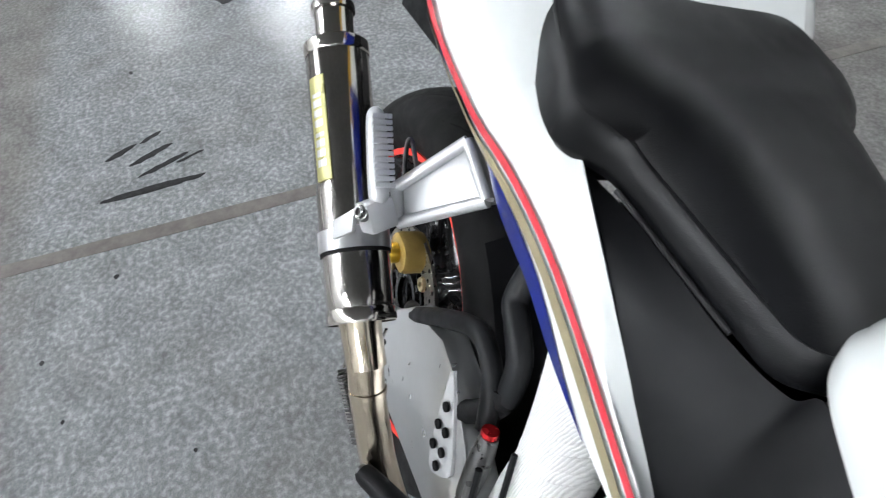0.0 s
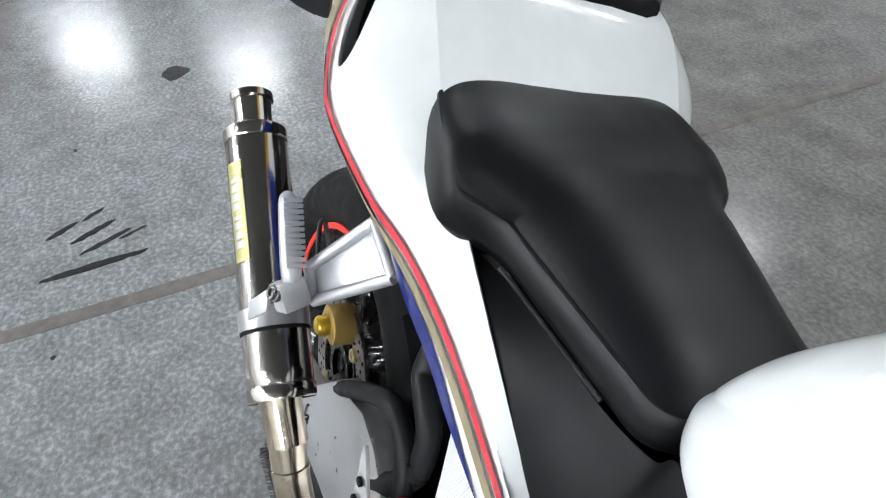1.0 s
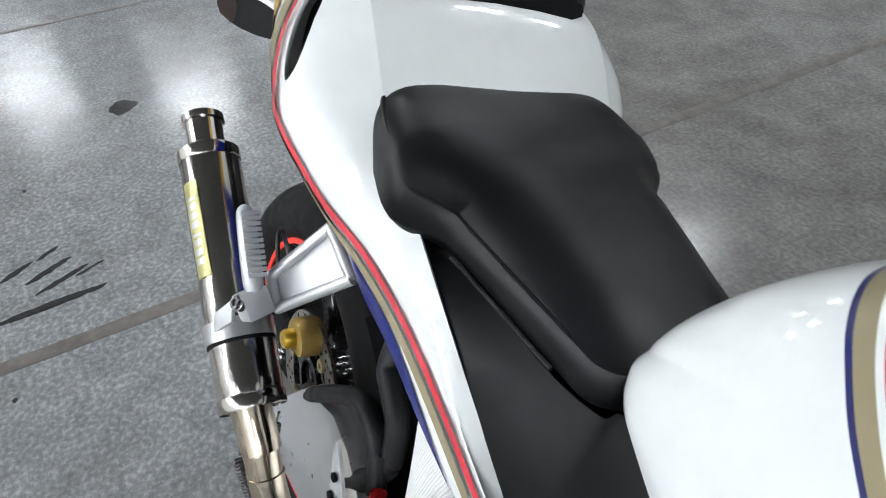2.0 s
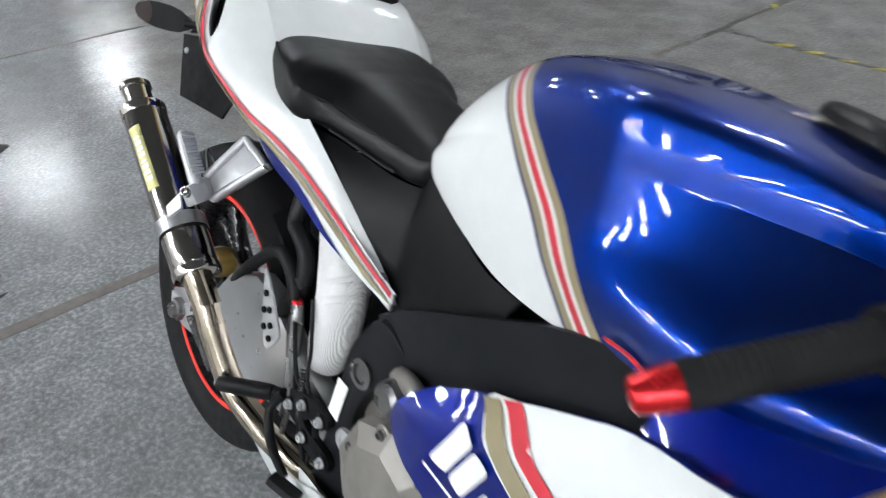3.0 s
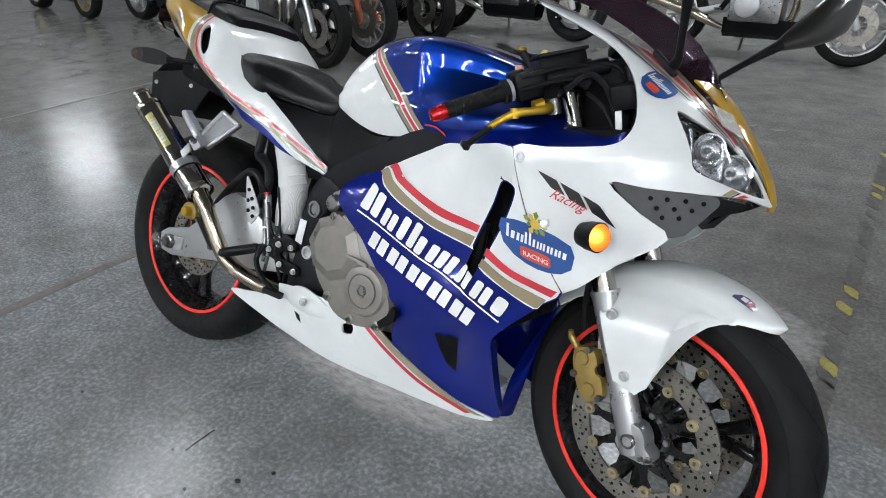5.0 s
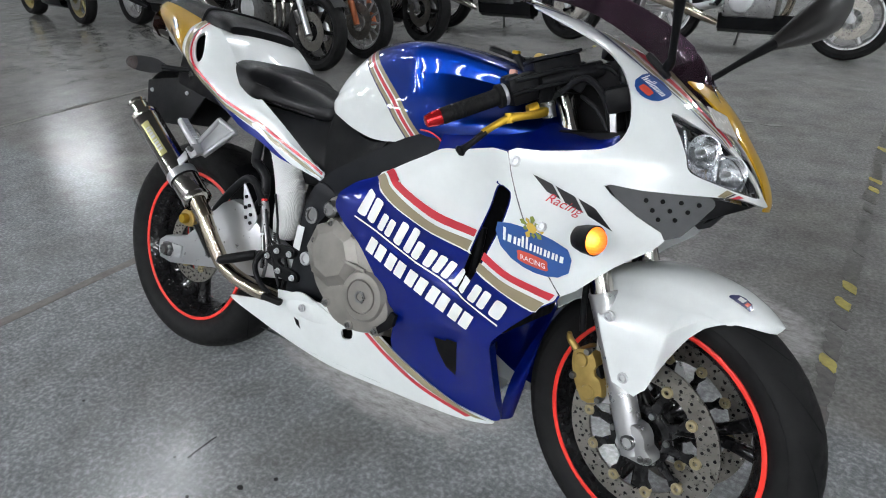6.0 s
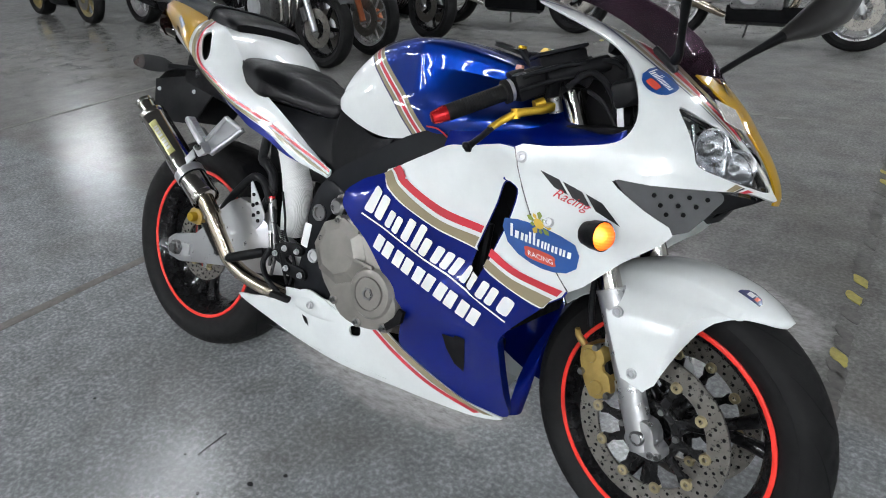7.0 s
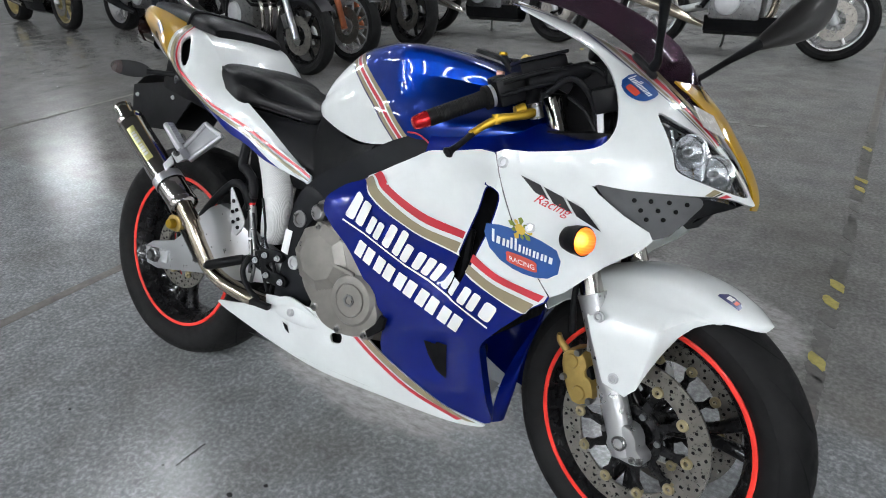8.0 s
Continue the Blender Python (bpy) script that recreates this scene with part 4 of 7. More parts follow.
def tail_band(edge_a, edge_b, material, name, label, off=0.001):
    """A stripe on the tail between two edges given as (along, f)."""
    ea, eb = cr(edge_a, 10), cr(edge_b, 10)
    bm = loft([[tail_point(a[0], a[1] + (b[1] - a[1]) * t, off) if abs(a[0] - b[0]) < 1e-6 else tail_point(a[0] + (b[0] - a[0]) * t, a[1] + (b[1] - a[1]) * t, off) for t in (k / 20 for k in range(21))] for a, b in zip(ea, eb)], False, False)
    bmesh.ops.recalc_face_normals(bm, faces=bm.faces)
    if sum(f.normal.y for f in bm.faces) > 0:
        bmesh.ops.reverse_faces(bm, faces=bm.faces)
    b2 = flipped(bm)
    for q, par in ((bm, tail_r), (b2, tail_l)):
        raw_part(name, q, material, par, label)


SLOT = [(0.128, 0.385), (0.138, 0.345), (0.134, 0.27), (0.106, 0.165), (0.088, 0.135), (0.079, 0.17), (0.084, 0.25), (0.108, 0.355)]
FK = 0.30
tail_loop = [(0.536, 0.0), (0.44, 0.0), (0.34, 0.0), (0.24, 0.0), (0.14, 0.0), (0.04, 0.0), (-0.08, 0.0), (-0.18, 0.0), (-0.29, 0.0), (-0.29, FK * 0.5), (-0.29, FK), (-0.16, FK), (0.0, FK), (0.15, FK), (0.30, FK), (0.44, FK), (0.536, FK), (0.536, FK * 0.5)]
for s in (-1, 1):
    bm = sheet(tail_loop, lambda a, b: tail_point(a, b / FK, 0), (0.014, 0.012), 0.004, [(u, f * FK) for u, f in cr(SLOT, 5, True)])
    if s > 0:
        bm = flipped(bm)
    ob = raw_part("tail_side", bm, WHITE, bike, "white tail panel with blue underside and yellow rear", 30)
    if s < 0:
        tail_r = ob
    else:
        tail_l = ob
    # Dark sheet set behind the slot; its black stands for the hollow's shade.
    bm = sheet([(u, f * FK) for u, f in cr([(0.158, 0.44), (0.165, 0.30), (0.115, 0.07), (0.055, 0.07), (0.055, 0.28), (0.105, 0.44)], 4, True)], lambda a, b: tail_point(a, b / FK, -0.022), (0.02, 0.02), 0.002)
    raw_part("slot_liner", bm if s < 0 else flipped(bm), DARK, ob, "dark sheet standing for the shade behind the vent slot")

RS = [(0.534, 0.40), (0.44, 0.40), (0.34, 0.42), (0.27, 0.44), (0.20, 0.46), (0.14, 0.44), (0.095, 0.34), (0.075, 0.16), (0.066, 0.0)]


def shift(l, du, df):
    return [(u + du * max(0, min(1, (0.2 - u) / 0.08)), f + df * max(0, min(1, (u - 0.07) / 0.06))) for u, f in l]


RS = shift(RS, -0.002, 0.025)
tail_band(RS, shift(RS, -0.006, 0.062), RED, "red_stripe", "red pinstripe", 0.0036)
tail_band(shift(RS, -0.013, 0.105), shift(RS, -0.030, 0.225), KHAKI, "khaki_stripe", "khaki stripe", 0.0036)
BL = [(0.44, 0.985), (0.40, 0.90), (0.35, 0.82), (0.28, 0.765), (0.20, 0.74), (0.12, 0.70), (0.05, 0.66), (-0.01, 0.62)]
tail_band(BL, [(u, 1.0) for u, f in BL], BLUE, "blue_underside", "blue lower edge of the tail", 0.0018)
YB = [(0.026, 0.0), (0.028, 0.2), (0.036, 0.4), (0.052, 0.6), (0.06, 0.75)]
tail_band(YB, [(-0.285, f) for u, f in YB], YELLOW, "yellow_rear", "yellow rear part of the tail", 0.0018)
tail_band([(-0.03, 0.30), (-0.10, 0.28)], [(-0.035, 0.42), (-0.105, 0.40)], BLACKINK, "number_bar", "small black bar", 0.0030)

bolt(tail_r, tail_point(0.510, 0.30, 0.001), (0.1, -0.7, 0.6), 0.005, STEELDK, 0.0015, "tail_screw")

# hump between rider's seat and pad
HUMP = [(0.225, 0.138, 0.852, 0.846), (0.205, 0.140, 0.872, 0.860), (0.170, 0.140, 0.905, 0.897), (0.140, 0.137, 0.932, 0.924), (0.115, 0.134, 0.946, 0.938), (0.06, 0.124, 0.956, 0.950)]
rings = []
for u, hw, wc, we in (tuple(q) for q in cr(HUMP, 4)):
    hw, we = tail_at(u)[2:4]
    wc = max(wc, we + 0.009)
    rings.append([(u, hw * t, we + (wc - we) * (1 - t * t)) for t in (-1, -0.9, -0.7, -0.4, 0, 0.4, 0.7, 0.9, 1)])
bm = loft(rings, False, False)
thicken(bm, 0.004)
part("seat_hump", bm, WHITE, bike, "white cowl rising behind the rider's seat")
def cushion(stations, crown, roll=0.5, n_u=5):
    rings = []
    for q in cr(stations, n_u):
        u, hw, wt, wb = q
        row = []
        for k in range(24):
            a = math.pi * k / 23
            c, s = math.cos(a), math.sin(a)
            v = hw * math.copysign(abs(c) ** 0.42, c)
            w = wb + (wt - wb) * (s ** 0.50) + crown * (1 - (v / hw) ** 2) * (1 if 0.02 < s else 0)
            row.append((u, v, w))
        row += [(u, -hw * 0.85, wb - 0.006), (u, 0, wb - 0.006), (u, hw * 0.85, wb - 0.006)][::1]
        rings.append(row)
    return loft(rings, True, True)


def saddle(stations, lip):
    """A seat: a full rounded rear that runs forward into a rolled lip under a crown."""
    rings = []
    for u, hw, wt, wb in cr(stations, 6):
        k = float(np.interp(u, [0.255, 0.33], [1.0, 0.0]))
        top = wb + lip * 0.95
        thin = [(1.0, wb + 0.004), (1.0, wb + lip * 0.5), (0.985, wb + lip * 0.8), (0.96, wb + lip), (0.925, wb + lip * 0.97)]
        thin += [(t, top + (wt - top) * (1 - (t / 0.95) ** 4)) for t in (0.86, 0.78, 0.68, 0.56, 0.42, 0.28, 0.14, 0.0)]
        half = [(hw * 0.80, wb - 0.012), (hw * 0.94, wb - 0.008), (hw * 0.99, wb - 0.001)]
        for n, (tv, tw) in enumerate(thin):
            a = math.pi / 2 * n / (len(thin) - 1)
            fv, fw = math.cos(a) ** 0.42 if n < len(thin) - 1 else 0.0, wb + (wt - wb) * math.sin(a) ** 0.5
            half.append((hw * (tv + (fv - tv) * k), tw + (fw - tw) * k))
        rings.append([(u, -v, w) for v, w in half] + [(u, v * float(np.interp(u, [0.16, 0.24, 0.290, 0.335, 0.39, 0.448, 0.50], [1.0, 1.0, 1.05, 1.20, 1.16, 1.08, 1.0])), w) for v, w in half[-2::-1]])
    return loft(rings, True, True)


SEAT = [(0.160, 0.085, 0.866, 0.850), (0.172, 0.122, 0.874, 0.842), (0.200, 0.145, 0.876, 0.824), (0.245, 0.153, 0.868, 0.802), (0.272, 0.155, 0.861, 0.792), (0.285, 0.150, 0.857, 0.789), (0.297, 0.133, 0.853, 0.786), (0.311, 0.119, 0.850, 0.783), (0.335, 0.111, 0.845, 0.780), (0.390, 0.102, 0.830, 0.773), (0.448, 0.094, 0.813, 0.767), (0.478, 0.090, 0.804, 0.766), (0.495, 0.076, 0.797, 0.770), (0.506, 0.050, 0.791, 0.774)]
part("rider_seat", saddle(SEAT, 0.024), LEATHER, bike, "black leather rider's seat with a rolled edge, lightly worn")
edge = [tuple(q) for q in cr(SEAT, 3)]
part("seat_piping", tube([(u, -hw + 0.007, wb + 0.022 + 0.25 * (wt - wb) * float(np.interp(u, [0.25, 0.33], [1, 0]))) for u, hw, wt, wb in edge if 0.172 < u < 0.455], 0.0026, 8, 2), LEATHER, bike, "stitched seat ridge")
part("torn_edge", tube([(u, -hw - 0.0015, wb - 0.004) for u, hw, wt, wb in edge if 0.318 < u < 0.455], 0.0022, 8, 2), SCUFFED, bike, "ragged pale worn seam")
PAD = [(0.132, 0.115, 0.955, 0.938), (0.110, 0.128, 0.972, 0.942), (0.06, 0.122, 0.988, 0.950), (-0.02, 0.106, 1.000, 0.968), (-0.12, 0.084, 1.015, 0.988), (-0.20, 0.062, 1.022, 1.003), (-0.235, 0.040, 1.018, 1.006)]
part("pillion_pad", cushion(PAD, 0.003), LEATHER, bike, "black pillion pad")
part("pillion_strap", tube([(0.03, -0.125, 0.955), (0.03, -0.10, 0.993), (0.03, 0, 0.998), (0.03, 0.10, 0.993), (0.03, 0.125, 0.955)], 0.004, 8), BLACKPL, bike)

# black side panel under the seat
PTOP = [(0.292, -0.117, 0.770), (0.335, -0.106, 0.767), (0.390, -0.099, 0.762), (0.450, -0.092, 0.756), (0.495, -0.086, 0.760), (0.515, -0.092, 0.780), (0.580, -0.107, 0.756), (0.657, -0.133, 0.738), (0.730, -0.158, 0.744)]
PLOW = [(0.292, -0.127, 0.776), (0.350, -0.1280, 0.742), (0.405, -0.1265, 0.704), (0.460, -0.1245, 0.666), (0.500, -0.1235, 0.641), (0.536, -0.1240, 0.614), (0.585, -0.136, 0.646), (0.645, -0.150, 0.680), (0.725, -0.166, 0.722)]
for s in (-1, 1):
    bm = loft([[(a[0] + (b[0] - a[0]) * t, -s * (a[1] + (b[1] - a[1]) * t - 0.005 * math.sin(math.pi * t)), a[2] + (b[2] - a[2]) * t) for t in (0, 0.08, 0.2, 0.4, 0.6, 0.8, 0.93, 1)] for a, b in zip(cr(PTOP, 6), cr(PLOW, 6))], False, False)
    bmesh.ops.recalc_face_normals(bm, faces=bm.faces)
    if sum(f.normal.y * -s for f in bm.faces) > 0:
        bmesh.ops.reverse_faces(bm, faces=bm.faces)
    thicken(bm, 0.004)
    part("seat_side_panel", bm, BLACKPL, bike, "black scuffed plastic side panel")

# ---- tank
def tank_bm():
    st = [  # along, half width, lower edge, top
        (0.480, 0.030, 0.800, 0.808), (0.488, 0.066, 0.793, 0.828), (0.505, 0.090, 0.785, 0.864), (0.540, 0.103, 0.772, 0.910), (0.60, 0.121, 0.755, 0.955), (0.68, 0.148, 0.744, 0.974), (0.76, 0.175, 0.750, 0.978), (0.84, 0.202, 0.766, 0.972), (0.92, 0.214, 0.774, 0.956), (1.00, 0.205, 0.785, 0.930), (1.06, 0.178, 0.795, 0.905), (1.10, 0.14, 0.80, 0.885)]
    rings = []
    for u, hw, w0, wt in cr(st, 7):
        k = float(np.interp(u, [0.60, 0.74], [0.0, 1.0]))   # how sharp the side crease is
        cv = hw * float(np.interp(u, [0.50, 0.66, 0.785, 0.964, 1.1], [0.90, 0.95, 0.955, 0.53, 0.42]))
        wc = w0 + float(np.interp(u, [0.5, 0.6, 0.77, 0.964, 1.1], [0.5, 0.55, 0.64, 0.72, 0.75])) * (wt - w0)
        up = lambda f, g: (cv * f, wc + g * (wt - wc))
        low = [(hw * 0.97, w0), (hw * 1.00, w0 + (0.20 + 0.16 * k) * (wc - w0)), ((hw * 0.99 + cv) / 2 + 0.006 * (1 - k) - 0.003 * k, w0 + (0.62 + 0.06 * k) * (wc - w0)), (cv, wc)]
        high = [(cv, wc), up(0.955 + 0.035 * k, 0.30 + 0.16 * k), up(0.80 + 0.11 * k, 0.66 + 0.10 * k), up(0.50 + 0.06 * k, 0.92), (0, wt)]
        half = cr(low, 8)[:-1] + cr(high, 8)
        rings.append([(u, -v, w) for v, w in half] + [(u, v, w) for v, w in half[-2::-1]])
    bm = loft(rings, False, False)
    n = len(rings[0])
    bm.verts.ensure_lookup_table()
    us = [r[0][0] for r in rings]
    k0 = min(range(len(us)), key=lambda k: abs(us[k] - 0.785))
    crest = {k * n + c for k in range(k0, len(us)) for c in (24, n - 25)}
    rear = {k0 * n + c for c in list(range(4, 25)) + list(range(n - 25, n - 4))}
    for e in bm.edges:
        a, b = e.verts[0].index, e.verts[1].index
        if (a in crest and b in crest) or (a in rear and b in rear):
            e.smooth = False
    return bm


TB = [0.0, 0.0034, 0.0128, 0.0165, 0.0252, 0.0290, 0.0390]      # edges of the stripes across the tank
TBU, TBW, TBK = 0.5685, 0.928, 1.355
bm = tank_bm()
no = Vector((1, 0, TBK)).normalized()
for d in TB:
    bmesh.ops.bisect_plane(bm, geom=bm.verts[:] + bm.edges[:] + bm.faces[:], dist=1e-6, plane_co=Vector((TBU, 0, TBW)) + no * d, plane_no=no)
bm.normal_update()
for f in bm.faces:
    d = (f.calc_center_median() - Vector((TBU, 0, TBW))).dot(no)
    f.material_index = sum(d > t for t in TB)
bmesh.ops.recalc_face_normals(bm, faces=bm.faces)
if sum(f.normal.z for f in bm.faces) < 0:
    bmesh.ops.reverse_faces(bm, faces=bm.faces)
tank = raw_part("fuel_tank", bm, [WHITE, NAVY, KHAKI, WHITE, RED, WHITE, KHAKI, TANKBLUE], bike, "metallic blue fuel tank, white at the rear behind stripes", 24)
part("filler_cap", lathe([(0, 0.045), (0.008, 0.044), (0.012, 0.038), (0.012, 0)], 32, axis="z"), BLACKPL, tank, "round black filler cap", m=pose(0.90, 0, 0.966, 0, 12, 0))

# ---- frame
spar = [(0.540, 0.612), (0.556, 0.628), (0.583, 0.650), (0.640, 0.682), (0.690, 0.708), (0.755, 0.742), (0.810, 0.767), (0.865, 0.783), (0.905, 0.775), (0.918, 0.745), (0.831, 0.698), (0.735, 0.645), (0.66, 0.600), (0.61, 0.552), (0.57, 0.57)]
sv = lambda u, w: -(0.150 + 0.17 * (u - 0.555))
bm = sheet(cr(spar, 4, True), lambda u, w: (u, sv(u, w) - 0.006 * math.sin(min(1, max(0, (w - 0.55) / 0.2)) * math.pi), w), (0.02, 0.012), 0.03)
b2 = flipped(bm)
part("frame_spar", bm, MATTEPL, bike, "satin black aluminium frame spar")
part("frame_spar", b2, MATTEPL, bike, "satin black aluminium frame spar")
part("tank_trim", tube([(0.845, -0.206, 0.786), (0.875, -0.210, 0.785), (0.908, -0.216, 0.770), (0.922, -0.219, 0.748)], 0.0018, 6), RED, bike, "thin red edge trim")
piv = [(0.556, 0.622), (0.520, 0.570), (0.508, 0.520), (0.510, 0.469), (0.498, 0.400), (0.490, 0.325), (0.556, 0.322), (0.612, 0.345), (0.580, 0.400), (0.548, 0.455), (0.560, 0.510), (0.600, 0.562), (0.615, 0.60)]
for s in (-1, 1):
    pv = part("pivot_plate", prism(piv, 0.03, 1, s * 0.150 - 0.015, 0.006, 3), MATTEPL, bike, "satin black swingarm pivot plate")
    part("pivot_bore", lathe([(s * 0.166, 0.0), (s * 0.166, 0.020), (s * 0.170, 0.020), (s * 0.170, 0.014), (s * 0.162, 0.012)], 22, (0.548, 0, 0.540)), STEELDK, pv)
    part("pivot_nut", lathe([(s * 0.164, 0.017), (s * 0.171, 0.016), (s * 0.171, 0.011), (s * 0.167, 0.010), (s * 0.167, 0)], 22, (0.545, 0, 0.432)), ALU, pv)
part("white_tag", slab4([(0.508, -0.1672, 0.508), (0.530, -0.1672, 0.506), (0.522, -0.1672, 0.446), (0.500, -0.1672, 0.450)], 0.001, 0), TAPEWHITE, bike, "blank white sticker on the frame")

# ---- engine
eng = part("engine_block", join(box((0.42, 0.30, 0.24), (0.75, 0, 0.42), 0.03, (0, -8, 0)), box((0.22, 0.28, 0.24), (0.90, 0, 0.58), 0.02, (0, 30, 0))), ENGINE, bike, "grey engine block")
cov = [(0.600, 0.470), (0.604, 0.515), (0.635, 0.545), (0.690, 0.560), (0.735, 0.540), (0.790, 0.470), (0.835, 0.415), (0.840, 0.375), (0.800, 0.335), (0.745, 0.325), (0.690, 0.335), (0.650, 0.375), (0.620, 0.410)]
part("clutch_cover", prism(cov, 0.07, 1, -0.216, 0.012, 3), ENGINE, eng, "warm grey clutch cover")
dome = lathe([(-0.200, 0.080), (-0.217, 0.077), (-0.2255, 0.058), (-0.2285, 0.052), (-0.2295, 0.0)], 8, (0.668, 0, 0.481))
part("clutch_dome", dome, ENGINE, eng, "faceted clutch cover", 12)
part("cover_ridge", slab4([(0.700, -0.2215, 0.484), (0.772, -0.2185, 0.474), (0.772, -0.2185, 0.466), (0.700, -0.2215, 0.476)], 0.008, 0.002), ENGINE, eng)
tc = part("timing_cover", lathe([(-0.19, 0.064), (-0.212, 0.061), (-0.222, 0.053), (-0.2245, 0.044), (-0.2245, 0.0385), (-0.2215, 0.0375), (-0.2215, 0.036), (-0.2255, 0.035), (-0.2262, 0.016), (-0.2262, 0.0)], 48, (0.770, 0, 0.412)), ENGINE, eng, "round timing cover", 20)
part("timing_plug", lathe([(-0.224, 0.0150), (-0.2285, 0.0145), (-0.2285, 0.0095), (-0.224, 0.0085), (-0.224, 0)], 6, (0.770, 0, 0.412)), STEELDK, tc, "dark hexagon plug", 20)
for u, w in ((0.613, 0.500), (0.655, 0.548), (0.724, 0.540), (0.816, 0.346), (0.742, 0.337), (0.668, 0.368)):
    part("bolt_boss", lathe([(-0.20, 0.013), (-0.2175, 0.0115), (-0.2185, 0.010), (-0.2185, 0)], 18, (u, 0, w)), ENGINE, eng)
    bolt(eng, (u, -0.2185, w), (0, -1, 0), 0.0062, STEELDK, 0.006)
part("cable_bracket", prism([(0.828, 0.345), (0.862, 0.372), (0.866, 0.398), (0.852, 0.402), (0.842, 0.380), (0.820, 0.358)], 0.012, 1, -0.222, 0.003), DARK, eng)
part("oil_filler", lathe([(-0.18, 0.022), (-0.205, 0.020), (-0.21, 0.014), (-0.21, 0)], 18, (0.635, 0, 0.575)), STEELDK, eng)
part("clutch_arm", tube([(0.62, -0.175, 0.585), (0.66, -0.19, 0.60), (0.69, -0.195, 0.585)], [0.014, 0.011, 0.008], 10), ENGINE, eng)
part("radiator", box((0.05, 0.30, 0.26), (1.02, 0, 0.53), 0.01, (0, -18, 0)), DARK, bike, "dark radiator core")
part("under_tray", box((0.62, 0.20, 0.10), (0.66, 0, 0.26), 0.02), DARK, bike)
part("airbox", box((0.40, 0.26, 0.16), (0.88, 0, 0.72), 0.03), DARK, bike, "black airbox")
part("inner_tray", box((0.30, 0.18, 0.14), (0.42, 0, 0.66), 0.02), DARK, bike)
part("rear_frame", tube([(0.55, -0.10, 0.66), (0.30, -0.10, 0.72), (0.0, -0.06, 0.80), (-0.15, -0.03, 0.86)], 0.014, 10), MATTEPL, bike)
part("rear_frame", tube([(0.55, 0.10, 0.66), (0.30, 0.10, 0.72), (0.0, 0.06, 0.80), (-0.15, 0.03, 0.86)], 0.014, 10), MATTEPL, bike)
part("under_tail", box((0.36, 0.17, 0.10), (0.06, 0, 0.79), 0.02, (0, 12, 0)), DARK, bike)
part("rear_shock", tube([(0.40, 0.02, 0.60), (0.36, 0.02, 0.40)], 0.035, 18), DARK, bike)

# ---- wrapped pipe, hoses and rear set
wr = [(0.315, -0.070, 0.698), (0.353, -0.082, 0.655), (0.391, -0.098, 0.605), (0.415, -0.110, 0.550), (0.415, -0.113, 0.495), (0.408, -0.112, 0.450)]
part("wrapped_pipe", tube(wr, [0.036, 0.037, 0.038, 0.037, 0.035, 0.028], 28, 8), WRAP, bike, "pipe bandaged in white woven heat wrap")
for k in range(8):
    q = cr(wr, 20)
    i = 6 + k * 7
    a, b = Vector(q[i]), Vector(q[i + 1])
    tilt = Vector((0.25, 0.35, 0.1))
    bm = lathe([(-0.011, 0.0345), (-0.004, 0.0382), (0.004, 0.0388), (0.009, 0.0345)], 28, axis="z")
    part("wrap_turn", aimed(bm, a, a + (b - a).normalized() + tilt * 0.6), WRAP, bike)
part("brake_hose", tube([(0.120, -0.118, 0.425), (0.163, -0.135, 0.463), (0.222, -0.140, 0.525), (0.2785, -0.140, 0.573), (0.315, -0.140, 0.572), (0.338, -0.141, 0.548), (0.352, -0.142, 0.520)], 0.0105, 12), HOSE, bike, "thick black rear brake hose")
part("reservoir_hose", tube([(0.275, -0.100, 0.690), (0.284, -0.118, 0.625), (0.310, -0.125, 0.612), (0.336, -0.127, 0.590), (0.343, -0.130, 0.547), (0.325, -0.134, 0.505), (0.298, -0.134, 0.468)], 0.0125, 12), HOSE, bike, "thick black hose")
part("hose_clip", tube([(0.338, -0.130, 0.560), (0.343, -0.131, 0.545)], 0.0145, 12), BLACKPL, bike)
part("master_cylinder", tube([(0.368, -0.150, 0.535), (0.375, -0.152, 0.50), (0.382, -0.154, 0.455)], [0.009, 0.012, 0.010], 14), STEELDK, bike, "rear brake master cylinder")
part("cylinder_cap", tube([(0.366, -0.150, 0.540), (0.3685, -0.1505, 0.53)], 0.0085, 12), REDAL, bike)
heel = part("heel_plate", prism([(0.318, 0.568), (0.330, 0.562), (0.372, 0.505), (0.376, 0.485), (0.352, 0.455), (0.338, 0.468), (0.326, 0.515)], 0.004, 1, -0.180, 0.001, 2), ALU, bike, "drilled aluminium heel plate")
for u, w in ((0.336, 0.540), (0.350, 0.520), (0.336, 0.513), (0.357, 0.498), (0.341, 0.488), (0.358, 0.477)):
    # Dark discs laid on the plate paint the shade of its holes.
    part("plate_hole", lathe([(-0.1845, 0.0), (-0.1845, 0.0048), (-0.1815, 0.0048)], 12, (u, 0, w)), DARK, heel)
rs = part("rear_set", prism([(0.412, 0.424), (0.440, 0.440), (0.462, 0.447), (0.505, 0.448), (0.516, 0.434), (0.505, 0.420), (0.474, 0.416), (0.462, 0.405), (0.480, 0.396), (0.522, 0.392), (0.534, 0.378), (0.522, 0.363), (0.468, 0.366), (0.448, 0.386), (0.420, 0.394)], 0.012, 1, -0.176, 0.003, 2), BLACKPL, bike, "black rider foot peg mount")
